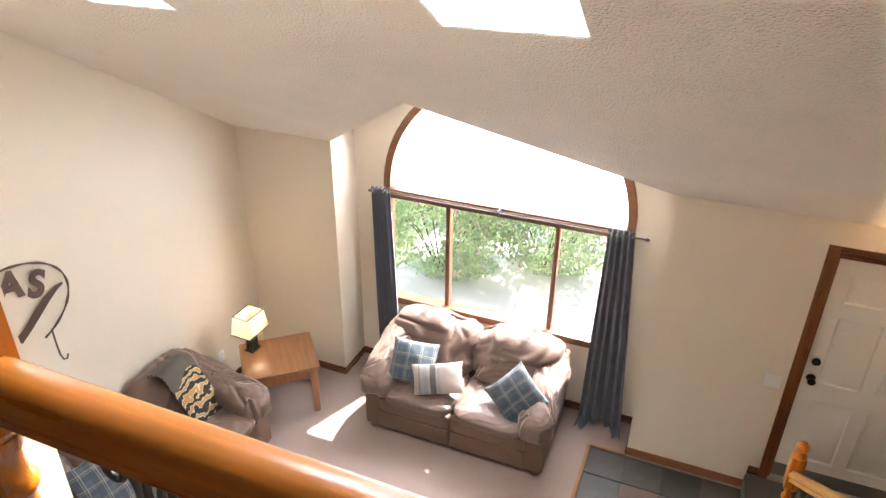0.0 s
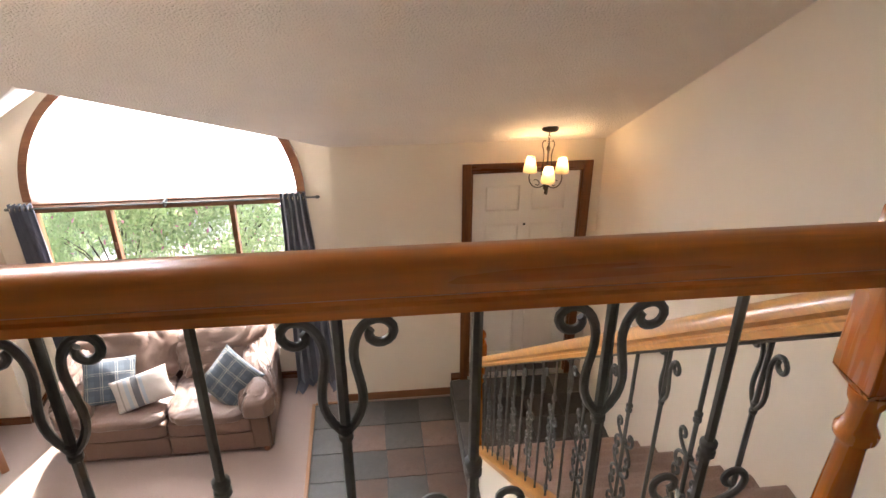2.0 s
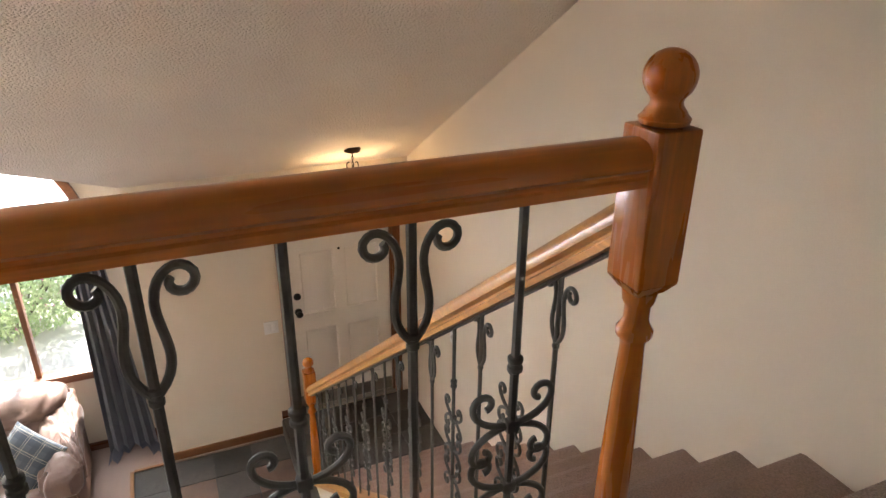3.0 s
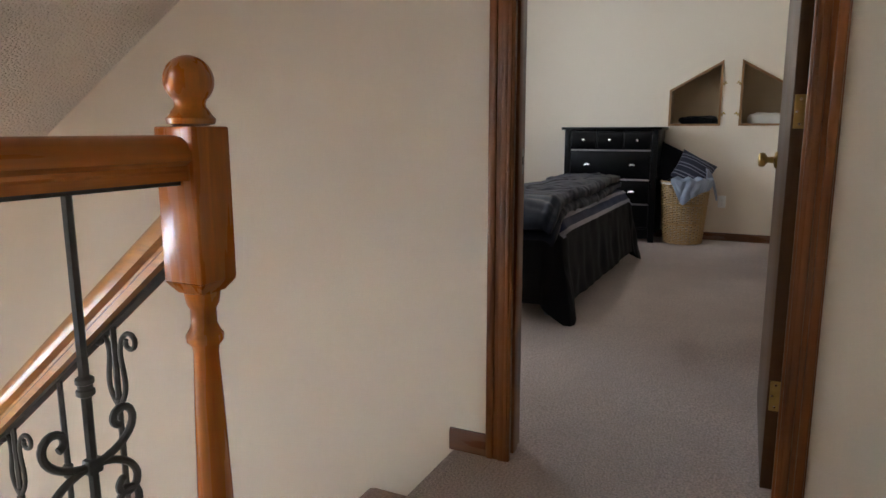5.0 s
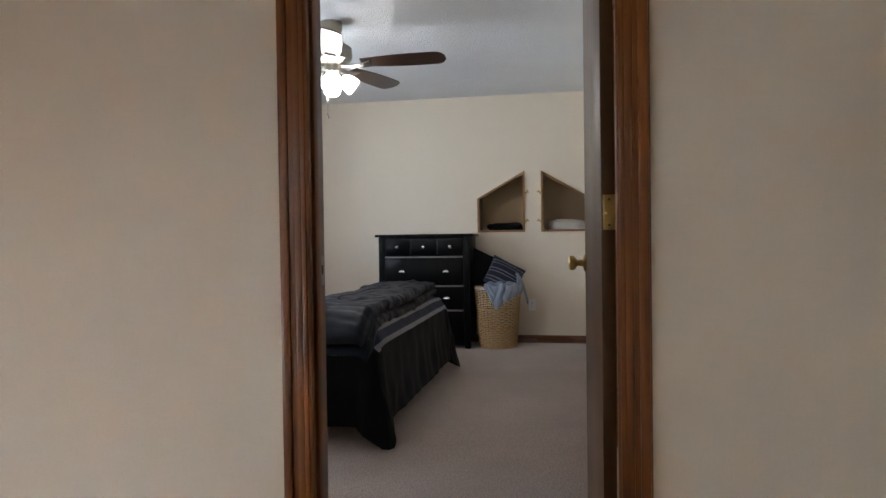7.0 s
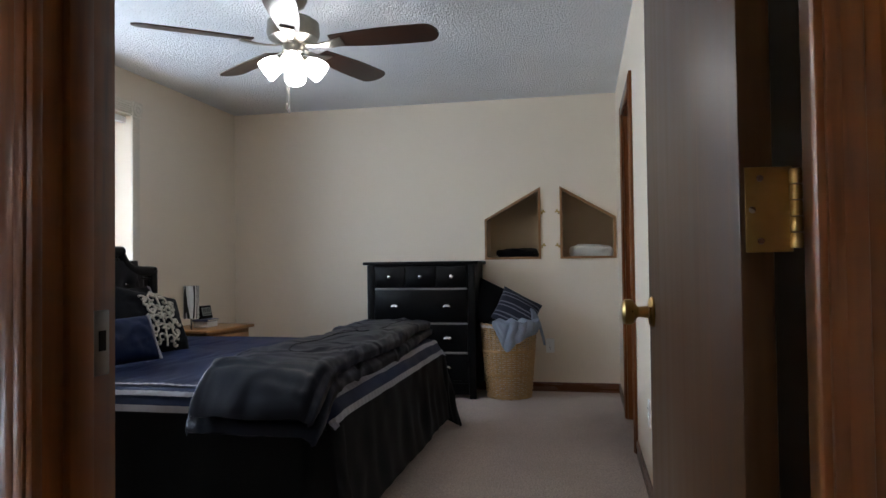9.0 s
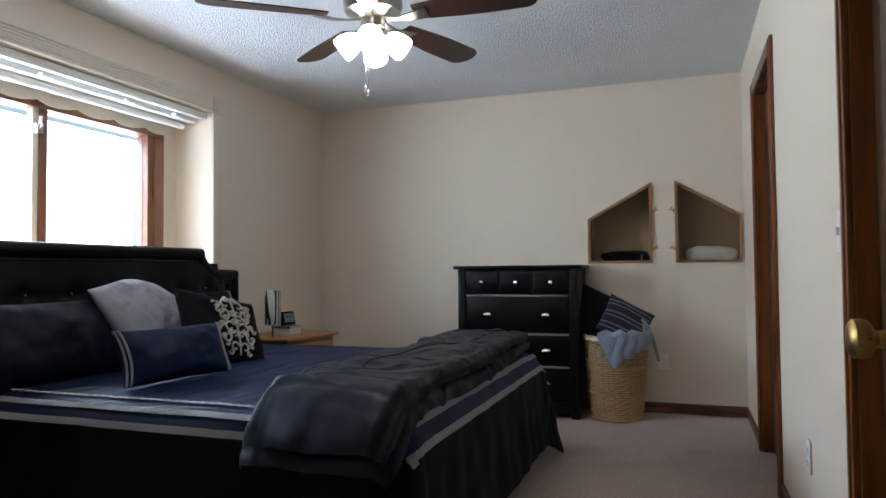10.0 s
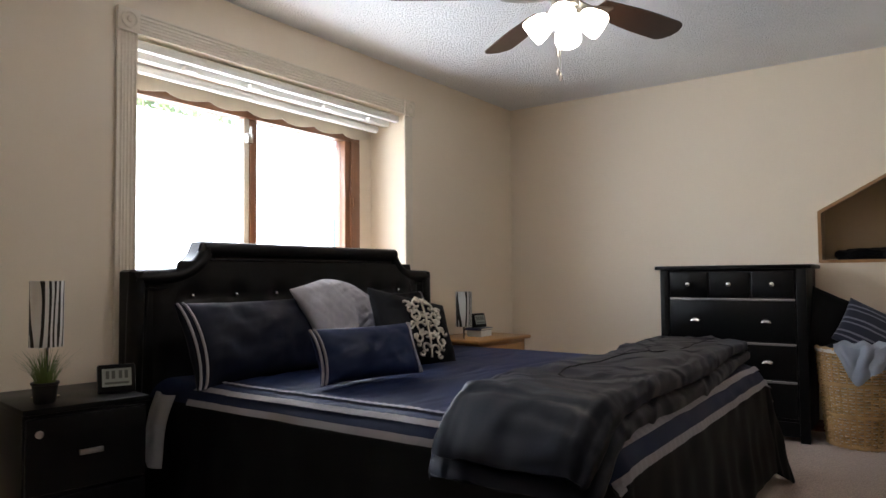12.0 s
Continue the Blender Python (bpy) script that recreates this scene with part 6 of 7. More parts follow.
for k in range(5):
    ang = -90 + 72 * k
    if bmast is None:
        bm = bmesh.new()

        def fn(u, v):
            w = 0.050 + 0.028 * math.sin(min(1, u * 1.5) * math.pi / 2)
            if u > 0.88:
                w *= math.sqrt(max(0.02, 1 - ((u - 0.88) / 0.125) ** 2))
            return (0.20 + 0.545 * u, (v - 0.5) * 2 * w, 0)
        sheet(bm, fn, 30, 4, 0.006)
        bmast = part("blade", bm, BLADE, fan, "dark walnut fan blade")
        bmast.matrix_local = pose(0, 0, 2.205, 0, 0, ang) @ pose(0, 0, 0, -12, 0, 0)
        bm = bmesh.new()
        sheet(bm, lambda u, v: (0.05 + 0.21 * u, (v - 0.5) * (0.03 + 0.06 * max(0, u - 0.45) ** 0.6), 0.0 - 0.012 * math.sin(u * math.pi)), 20, 4, 0.008)
        arm0 = part("blade_arm", bm, NICKEL, bmast)
        arm0.location = (0, 0, -0.008)
    else:
        b2 = new("blade", bmast.data)
        b2.parent = fan
        b2["label"] = "dark walnut fan blade"
        b2.matrix_local = pose(0, 0, 2.205, 0, 0, ang) @ pose(0, 0, 0, -12, 0, 0)
        a2 = new("blade_arm", arm0.data)
        a2.parent = b2
        a2.location = (0, 0, -0.008)
for k in range(4):
    a0 = radians(20 + 90 * k)
    m = pose(0.045 * math.cos(a0), 0.045 * math.sin(a0), 2.13, 0, 0, math.degrees(a0)) @ pose(0, 0, 0, 0, 128, 0)
    bm = lathe(bmesh.new(), [(0.018, 0.0), (0.02, 0.02), (0.03, 0.03)], 16)
    lk = part("lamp_holder", bm, NICKEL, fan)
    lk.matrix_local = m
    bm = lathe(bmesh.new(), [(0.028, 0.026), (0.045, 0.05), (0.054, 0.085), (0.056, 0.115), (0.050, 0.125), (0.02, 0.122)], 24)
    part("glass_shade", bm, OPAL, lk, "glowing opal glass shade")
for dx, zb in ((-0.012, 1.90), (0.014, 1.885)):
    bm = tube(bmesh.new(), [(dx, 0.03, 2.12), (dx, 0.03, zb)], 0.0012, 6)
    pc = part("pull_chain", bm, NICKEL, fan)
    part("pull", lathe(bmesh.new(), [(0.001, zb + 0.002), (0.006, zb - 0.008), (0.007, zb - 0.02), (0.003, zb - 0.03)], 12, (dx, 0.03, 0)), NICKEL, pc)
bulb("fan_light", (2.53, 1.225, 1.97), 0.9, (1.0, 0.86, 0.68), 0.03)

# ---- chest of drawers ----
cx0, cx1, cy0, cy1 = 4.60, 5.015, 0.645, 1.525
cd_ = thing("chest_of_drawers", "black chest of drawers with nickel pulls against the wall", "chest of drawers")
part("top", B((cx0 - 0.02, cy0 - 0.03, 1.055), (cx1, cy1 + 0.03, 1.08), 0.004), BLACKP, cd_)
bm = B((cx0 + 0.02, cy0, 0.08), (cx1, cy1, 1.055), 0.002)
part("carcass", bm, BLACKP, cd_)
for y0_, y1_ in ((cy0, cy0 + 0.055), (cy1 - 0.055, cy1)):
    part("corner_post", B((cx0, y0_, 0.0), (cx0 + 0.03, y1_, 1.054), 0.004), BLACKP, cd_)
part("plinth", B((cx0 + 0.012, cy0 + 0.056, 0.03), (cx0 + 0.03, cy1 - 0.056, 0.12), 0.003), BLACKP, cd_)
yy0, yy1 = cy0 + 0.06, cy1 - 0.06
# Grey on the mouldings paints the light that black drawer edges catch.
EDGE_GLINT = surf("drawer_edge_glint", (0.30, 0.28, 0.27), 0.35, var=0.1)


def drawer(y0_, y1_, z0_, z1_, pulls, cup):
    d = part("drawer", B((cx0 + 0.002, y0_, z0_), (cx0 + 0.022, y1_, z1_), 0.006), BLACKP, cd_)
    for py in pulls:
        if cup:
            bm = bmesh.new()
            rows = []
            for i in range(9):
                a = math.pi * i / 8
                rows.append([bm.verts.new((cx0 + 0.002 - 0.022 * math.sin(b_), py + 0.034 * math.cos(a) * (0.4 + 0.6 * math.cos(b_) ** 0.5 if b_ < 1.57 else 0.4), (z0_ + z1_) / 2 - 0.008 + 0.026 * math.sin(a) * math.cos(b_ * 0.9))) for b_ in [math.pi / 2 * j / 5 for j in range(6)]])
            for p, q in zip(rows, rows[1:]):
                for j in range(5):
                    bm.faces.new((p[j], p[j + 1], q[j + 1], q[j]))
            bmesh.ops.remove_doubles(bm, verts=bm.verts, dist=1e-5)
            part("cup_pull", bm, CHROME, d, "nickel cup pull")
        else:
            part("knob", lathe(bmesh.new(), [(0.006, 0), (0.006, 0.012), (0.014, 0.018), (0.014, 0.024), (0.004, 0.028)], 16, (cx0 + 0.002, py, (z0_ + z1_) / 2), pose(0, 0, 0, 0, -90).to_3x3()), CHROME, d, "nickel knob")


w3 = (yy1 - yy0) / 3
for i in range(3):
    drawer(yy0 + i * w3 + 0.006, yy0 + (i + 1) * w3 - 0.006, 0.875, 1.04, [yy0 + (i + 0.5) * w3], False)
for z0_, z1_ in ((0.60, 0.855), (0.37, 0.58), (0.14, 0.35)):
    drawer(yy0 + 0.004, yy1 - 0.004, z0_, z1_, [yy0 + 0.22 * (yy1 - yy0), yy1 - 0.22 * (yy1 - yy0)], True)
    part("drawer_moulding", B((cx0 - 0.006, yy0 + 0.004, z1_ + 0.002), (cx0 + 0.02, yy1 - 0.004, z1_ + 0.014), 0.004), EDGE_GLINT, cd_)

# ---- laundry basket ----
WICK = surf("wicker", (0.52, 0.335, 0.155), 0.6, var=0.3, big=20, fine=120, bump=0.3, depth=0.002)
lb = thing("laundry_basket", "tall round wicker laundry basket heaped with clothes", "basket", (4.77, 0.405, 0))


def br(z):
    return 0.165 + 0.05 * (z / 0.58) ** 0.9


nst = 30
stk = None
for i in range(nst):
    if stk is None:
        stk = part("stake", tube(bmesh.new(), [(br(z), 0, z) for z in (0.0, 0.15, 0.3, 0.45, 0.58)], 0.0055, 5), WICK, lb)
        ob = stk
    else:
        ob = new("stake", stk.data)
        ob.parent = lb
    ob.matrix_local = pose(0, 0, 0, 0, 0, 360 * i / nst)
bm = bmesh.new()
for j in range(34):
    z = 0.014 + j * 0.0166
    ph = math.pi * (j % 2)
    n = nst * 4
    pts = []
    for i in range(n + 1):
        a = 2 * math.pi * i / n
        r_ = br(z) + 0.0095 * math.cos(a * nst / 2 + ph)
        pts.append((r_ * math.cos(a), r_ * math.sin(a), z))
    tube(bm, pts, 0.0066, 5)
part("weave", bm, WICK, lb)
for z in (0.01, 0.19, 0.37, 0.575):
    for d in (0, 0.008):
        bm = bmesh.new()
        tube(bm, [((br(z) + 0.008 + 0.003 * math.sin(i * 1.7 + d * 300)) * math.cos(2 * math.pi * i / 80), (br(z) + 0.008) * math.sin(2 * math.pi * i / 80), z + d + 0.003 * math.sin(i * 1.3)) for i in range(81)], 0.006, 5)
        part("band", bm, WICK, lb)
part("lining", lathe(bmesh.new(), [(0.15, 0.02), (0.20, 0.56), (0.224, 0.585), (0.228, 0.575), (0.226, 0.555)], 36), cloth("white_lining", (0.65, 0.63, 0.6)), lb, "white cloth lining at the rim")
tagged(part("washing", blob(bmesh.new(), (0.38, 0.38, 0.16), 2.4, 30, 16, pose(4.77, 0.405, 0.55), 0.03, 3), BLACKC), "dark clothes heaped in the basket", "clothes")
pillow("dark_cushion", "large black cushion stuffed in the laundry basket", (0.44, 0.40), (4.83, 0.52, 0.70), 60, 25, -80, BLACKC, 0.16, seed=21)
DSTR = banded("dark_striped_cloth", 0, (0.025, 0.028, 0.045), [(1, 0.09, 0.012, 0.0, (0.16, 0.16, 0.20)), (1, 0.09, 0.01, 0.03, (0.16, 0.16, 0.20))])
pillow("striped_cushion", "navy cushion with thin grey stripes in the basket", (0.34, 0.30), (4.70, 0.33, 0.68), 62, 28, -78, DSTR, 0.13, seed=25)
DENIM = cloth("pale_blue_cloth", (0.30, 0.34, 0.42), bump=0.4)
sl = thing("shirt", "pale blue shirt hanging over the basket rim", "clothes")


def shirt(u, v):
    a = radians(158 + 95 * u)
    s = v * (0.25 + 0.06 * math.sin(u * 9)) * (0.55 + 0.75 * math.sin(math.pi * min(1, u * 1.15)) ** 1.5)
    wob = 0.014 * math.sin(u * 17 + v * 3) + 0.01 * noise.noise(Vector((u * 6, v * 6, 2)))
    if s < 0.10:
        r_, z = 0.14 + s * 0.95, 0.625 - 0.15 * s
    else:
        r_, z = 0.240 + 0.02 * math.sin(s * 9), 0.61 - (s - 0.10)
    r_ += abs(wob)
    return (4.77 + r_ * math.cos(a), 0.405 + r_ * math.sin(a), z + 0.01 * math.sin(u * 21))


part("cloth", sheet(bmesh.new(), shirt, 60, 26, 0.004), DENIM, sl)
bm = bmesh.new()
sheet(bm, lambda u, v: (4.66 + 0.05 * math.sin(v * 3) - 0.02 * u, 0.215 - 0.10 * v, 0.62 - 0.20 * v ** 2 + 0.05 * math.sin(u * math.pi) + 0.07 * u * (1 - v)), 10, 16, 0.01)
part("sleeve", bm, DENIM, sl)

# ---- glazed wall cupboards ----
NICHE = wood("niche_frame_wood", (0.36, 0.19, 0.075), (0.26, 0.12, 0.045), "z", 0.4, 0.3)
GLZ = glass("cupboard_glass", (0.92, 0.90, 0.86))


def cupboard(ya, yb, label):
    """A pentagon niche behind glass; ya is its tall edge, yb its short one."""
    th = structure(new("wall_cupboard"), label, "cupboard")
    zb, zt, zs = 1.09, 1.69, 1.428
    s = 1 if yb > ya else -1
    outer = [(ya, zb), (yb, zb), (yb, zs), (ya, zt)]
    mid = ((ya + yb) / 2, 1.36)
    w = 0.020
    inner = [(ya + s * w, zb + w), (yb - s * w, zb + w), (yb - s * w, zs - w * 0.6), (ya + s * w, zt - w * 1.7)]
    for i in range(4):
        j = (i + 1) % 4
        bm = bmesh.new()
        q = [outer[i], outer[j], inner[j], inner[i]]
        a = [bm.verts.new((BB - 0.018, y, z)) for y, z in q]
        b = [bm.verts.new((BB + 0.004, y, z)) for y, z in q]
        bm.faces.new(a), bm.faces.new(b[::-1])
        for k in range(4):
            bm.faces.new((a[k], a[(k + 1) % 4], b[(k + 1) % 4], b[k]))
        part("frame", bm, NICHE, th, smooth=False)
    bm = bmesh.new()
    a = [bm.verts.new((BB - 0.009, y, z)) for y, z in inner]
    b = [bm.verts.new((BB - 0.005, y, z)) for y, z in inner]
    bm.faces.new(a), bm.faces.new(b[::-1])
    for k in range(4):
        bm.faces.new((a[k], a[(k + 1) % 4], b[(k + 1) % 4], b[k]))
    part("pane", bm, GLZ, th, "glass cupboard pane", smooth=False).visible_shadow = False
    for z in (1.20, 1.48):
        bm = bmesh.new()
        for d in (-0.012, 0.012):
            lathe(bm, [(0.008, 0), (0.008, 0.004), (0.002, 0.006)], 10, (BB - 0.001, ya - s * (0.016 + d * 0.6), z + d), pose(0, 0, 0, 0, -90).to_3x3())
        box(bm, (BB - 0.005, min(ya - s * 0.03, ya), z - 0.005), (BB, max(ya - s * 0.03, ya), z + 0.005), 0.002)
        lathe(bm, [(0.007, 0), (0.007, 0.004), (0.002, 0.006)], 10, (BB - 0.001, ya - s * 0.034, z), pose(0, 0, 0, 0, -90).to_3x3())
        part("hinge", bm, BRASS, th, "ornate brass hinge")
    return th


cupboard(0.153, 0.622, "oak-framed glass cupboard let into the wall, dark clothes inside")
cupboard(-0.004, -0.452, "oak-framed glass cupboard let into the wall, white towel inside")
bm = bmesh.new()
tagged(part("folded_clothes", blob(bm, (0.22, 0.36, 0.10), 3, 30, 14, pose(BB + 0.16, 0.36, 1.135), 0.03, 8), BLACKC), "dark clothes folded in the wall cupboard", "clothes")
tagged(part("folded_towel", blob(bmesh.new(), (0.22, 0.36, 0.13), 3, 30, 14, pose(BB + 0.16, -0.25, 1.15), 0.02, 12), cloth("white_towel", (0.7, 0.68, 0.65))), "white towel folded in the wall cupboard", "towel")

# ---- night stands ----
ns = thing("night_stand", "black two-drawer night stand beside the bed", "night stand", (1.25, 2.66, 0), -8)
part("top", B((-0.205, -0.25, 0.58), (0.205, 0.24, 0.60), 0.003), BLACKP, ns)
part("body", B((-0.20, -0.225, 0.02), (0.20, 0.235, 0.58), 0.002), BLACKP, ns)
ALU = surf("brushed_aluminium", (0.62, 0.62, 0.62), 0.3, metal=1.0)
for z0_, z1_ in ((0.315, 0.565), (0.04, 0.30)):
    d = part("drawer", B((-0.193, -0.245, z0_), (0.193, -0.224, z1_), 0.003), BLACKP, ns)
    part("handle", B((-0.038, -0.272, (z0_ + z1_) / 2 - 0.010), (0.038, -0.262, (z0_ + z1_) / 2 + 0.008), 0.002), ALU, d, "aluminium bar handle")
    bm = bmesh.new()
    for x in (-0.03, 0.03):
        box(bm, (x - 0.004, -0.264, (z0_ + z1_) / 2 - 0.004), (x + 0.004, -0.244, (z0_ + z1_) / 2 + 0.004))
    part("handle_post", bm, ALU, d)
part("lock", lathe(bmesh.new(), [(0.013, 0), (0.013, 0.004), (0.008, 0.006), (0.003, 0.004)], 18, (-0.155, -0.245, 0.515), pose(0, 0, 0, 90).to_3x3()), ALU, ns, "small round lock")
PINE = wood("pine", (0.52, 0.27, 0.09), (0.40, 0.185, 0.055), "x", 0.4, 0.3)
pn = thing("night_stand", "honey pine night stand in the corner past the bed", "night stand", (4.08, 2.66, 0), -4)
part("top", B((-0.32, -0.24, 0.575), (0.32, 0.235, 0.60), 0.008, 3), PINE, pn)
part("body", B((-0.28, -0.21, 0.03), (0.28, 0.22, 0.575), 0.004), PINE, pn)
dd = part("drawer", B((-0.255, -0.225, 0.40), (0.255, -0.209, 0.55), 0.005), PINE, pn)
part("knob", lathe(bmesh.new(), [(0.008, 0), (0.008, 0.01), (0.016, 0.016), (0.014, 0.026), (0.003, 0.028)], 14, (0, -0.225, 0.475), pose(0, 0, 0, 90).to_3x3()), PINE, dd)

# lamps with a wavy mirrored shade
MIRR = banded("mirrored_wave_shade", 0, (0.75, 0.74, 0.72), [])
mb = MIRR.node_tree.nodes["Principled BSDF"]
wv, rp2, tc2 = MIRR.node_tree.nodes.new("ShaderNodeTexWave"), MIRR.node_tree.nodes.new("ShaderNodeValToRGB"), MIRR.node_tree.nodes.new("ShaderNodeTexCoord")
mp2 = MIRR.node_tree.nodes.new("ShaderNodeMapping")
mp2.inputs["Scale"].default_value = (30, 30, 6)
wv.inputs["Scale"].default_value, wv.inputs["Distortion"].default_value, wv.inputs["Detail"].default_value = 0.55, 7, 1
for a, b in ((tc2.outputs["Object"], mp2.inputs[0]), (mp2.outputs[0], wv.inputs["Vector"]), (wv.outputs["Fac"], rp2.inputs[0]), (rp2.outputs[0], mb.inputs["Base Color"])):
    MIRR.node_tree.links.new(a, b)
rp2.color_ramp.interpolation = "CONSTANT"
rp2.color_ramp.elements[0].color, rp2.color_ramp.elements[1].color, rp2.color_ramp.elements[1].position = (0.06, 0.055, 0.05, 1), (0.78, 0.77, 0.75, 1), 0.42
mb.inputs["Metallic"].default_value = 0.65
mb.inputs["Roughness"].default_value = 0.22


def wave_lamp(at):
    th = thing("bedside_lamp", "slim bedside lamp with a mirrored wave-pattern cylinder shade", "lamp", at, group="bedside lamps")
    part("foot", lathe(bmesh.new(), [(0.045, 0), (0.045, 0.008), (0.008, 0.014), (0.007, 0.22)], 24), CHROME, th)
    part("shade", lathe(bmesh.new(), [(0.052, 0.185), (0.055, 0.185), (0.055, 0.42), (0.052, 0.42)], 36), MIRR, th, "mirrored wave-pattern shade")
    return th


wave_lamp((1.165, 2.63, 0.60))
lm2 = wave_lamp((3.84, 2.62, 0.50))


def clock(at, turn, s=1.0):
    th = thing("digital_clock", "small black digital clock with a grey display", "clock", at, turn, "bedside clocks")
    m = pose(0, 0, 0, -14)
    part("case", box(bmesh.new(), (-0.065 * s, -0.012, 0.0), (0.065 * s, 0.022, 0.105 * s), 0.006, 2, m), BLACKP, th)
    part("display", box(bmesh.new(), (-0.050 * s, -0.0145, 0.022 * s), (0.050 * s, -0.0125, 0.088 * s), 0, 2, m), surf("grey_lcd", (0.30, 0.33, 0.30), 0.3, bump=0), th, "grey liquid-crystal display")
    bm = bmesh.new()
    for k, x in enumerate((-0.032, -0.012, 0.012, 0.032)):
        box(bm, (x * s - 0.006 * s, -0.0155, 0.050 * s), (x * s + 0.006 * s, -0.0146, 0.080 * s), 0, 2, m)
    box(bm, (-0.042 * s, -0.0155, 0.030 * s), (0.042 * s, -0.0146, 0.038 * s), 0, 2, m)
    part("digits", bm, surf("lcd_digit", (0.09, 0.10, 0.09), 0.4, bump=0), th, "unreadable dark digits")
    return th


clock((1.372, 2.53, 0.601), -22, 1.0)
# book, box and clock on the pine stand
bk = tagged(new("book"), "thin dark blue book lying on a small box", "book")
part("cover", B((3.99, 2.58, 0.645), (4.15, 2.72, 0.662), 0.002), surf("book_cover", (0.05, 0.06, 0.13), 0.4), bk)
part("pages", B((3.993, 2.577, 0.648), (4.147, 2.718, 0.659)), surf("paper", (0.7, 0.66, 0.58), 0.9), bk)
tagged(part("white_box", B((4.01, 2.59, 0.6005), (4.15, 2.71, 0.645), 0.003), PLATE), "small white box under the book", "box")
clock((4.075, 2.64, 0.663), -10, 0.95)

# plant
pl = thing("potted_grass", "tuft of artificial grass in a black pot", "plant", (1.12, 2.535, 0.6005))
part("pot", lathe(bmesh.new(), [(0.030, 0), (0.034, 0.004), (0.041, 0.062), (0.044, 0.064), (0.044, 0.072), (0.038, 0.072), (0.036, 0.06), (0.002, 0.058)], 24), surf("black_pot", (0.015, 0.015, 0.015), 0.5), pl)
bm = bmesh.new()
rg = random.Random(4)
for k in range(170):
    a, r_ = rg.uniform(0, 2 * math.pi), 0.032 * math.sqrt(rg.random())
    lean, hgt = rg.uniform(0.1, 0.62) * (0.4 + r_ / 0.032), rg.uniform(0.07, 0.135)
    c, s = math.cos(a), math.sin(a)
    w = 0.0022
    prev = None
    for i in range(5):
        t = i / 4
        o = r_ + lean * hgt * t ** 1.8
        p = Vector((o * c, o * s, 0.058 + hgt * t * (1 - 0.15 * lean * t)))
        d = Vector((-s, c, 0)) * w * (1 - t * 0.9)
        cur = (bm.verts.new(p - d), bm.verts.new(p + d))
        if prev:
            bm.faces.new((prev[0], prev[1], cur[1], cur[0]))
        prev = cur
gr = part("blades", bm, surf("grass_green", (0.11, 0.17, 0.035), 0.5, var=0.4, big=30), pl, "green grass blades")


# ---- slate floor ----
tile_mesh = {}


def slate(parent, x, y, z, w, d, k, rng):
    key = (round(w, 3), round(d, 3), k)
    if key not in tile_mesh:
        bm = bmesh.new()
        n = 5
        r2 = random.Random(hash(key) % 9973)
        g = []
        for i in range(n + 1):
            row = []
            for j in range(n + 1):
                edge = i in (0, n) or j in (0, n)
                row.append(bm.verts.new((-w / 2 + w * i / n + (r2.uniform(-0.003, 0.003) if edge else 0), -d / 2 + d * j / n + (r2.uniform(-0.003, 0.003) if edge else 0), (0.008 if edge else 0.012) + r2.uniform(-0.0008, 0.0008))))
            g.append(row)
        for i in range(n):
            for j in range(n):
                bm.faces.new((g[i][j], g[i + 1][j], g[i + 1][j + 1], g[i][j + 1]))
        rim = [g[i][0] for i in range(n + 1)] + [g[n][j] for j in range(1, n + 1)] + [g[i][n] for i in range(n - 1, -1, -1)] + [g[0][j] for j in range(n - 1, 0, -1)]
        low = [bm.verts.new((v.co.x, v.co.y, -0.002)) for v in rim]
        for i in range(len(rim)):
            bm.faces.new((rim[i], low[i], low[(i + 1) % len(rim)], rim[(i + 1) % len(rim)]))
        ob = part("tile", bm, SLATE_RED if k else SLATE, parent)
        tile_mesh[key] = ob.data
    else:
        ob = new("tile", tile_mesh[key])
        ob.parent = parent
    ob.location = (x, y, z)
    return ob


rng = random.Random(11)
floor_e = bpy.data.objects["floor_entry"]
T = 0.306
for i in range(4):
    for j in range(9):
        x, y = -2.425 + T * (i + 0.5), 4.685 - T * (j + 0.5)
        red = (i, j) in ((3, 1), (3, 2), (2, 2), (1, 4)) or rng.random() < 0.12
        slate(floor_e, x, y, LOW - 0.012, T - 0.008, T - 0.008, 1 if red else 0, rng)
land = bpy.data.objects["landing"]
for i in range(4):
    for j in range(4):
        slate(land, -1.195 + 0.298 * (i + 0.5), FRONT - 0.012 - 0.276 * (j + 0.5), FD_B - 0.011, 0.29, 0.268, 0, rng)
for j in range(4):
    q = slate(land, -1.203, FRONT - 0.012 - 0.276 * (j + 0.5), LOW + 0.074, 0.142, 0.268, 0, rng)
    q.matrix_local = pose(-1.201, FRONT - 0.012 - 0.276 * (j + 0.5), LOW + 0.076, 0, -90, 0)
EDGE = wood("floor_edge_oak", (0.34, 0.165, 0.07), (0.24, 0.10, 0.04), "y", 0.4, 0.3)
structure(part("trim_carpet_edge", B((-2.46, 1.9, LOW - 0.002), (-2.428, 4.70, LOW + 0.010), 0.004), EDGE), "oak strip between the carpet and the slate", "trim")
structure(part("trim_carpet_edge_bay", B((-2.428, 4.688, LOW - 0.002), (BAYR, 4.716, LOW + 0.0095), 0.004), EDGE), "oak strip between the carpet and the slate", "trim")

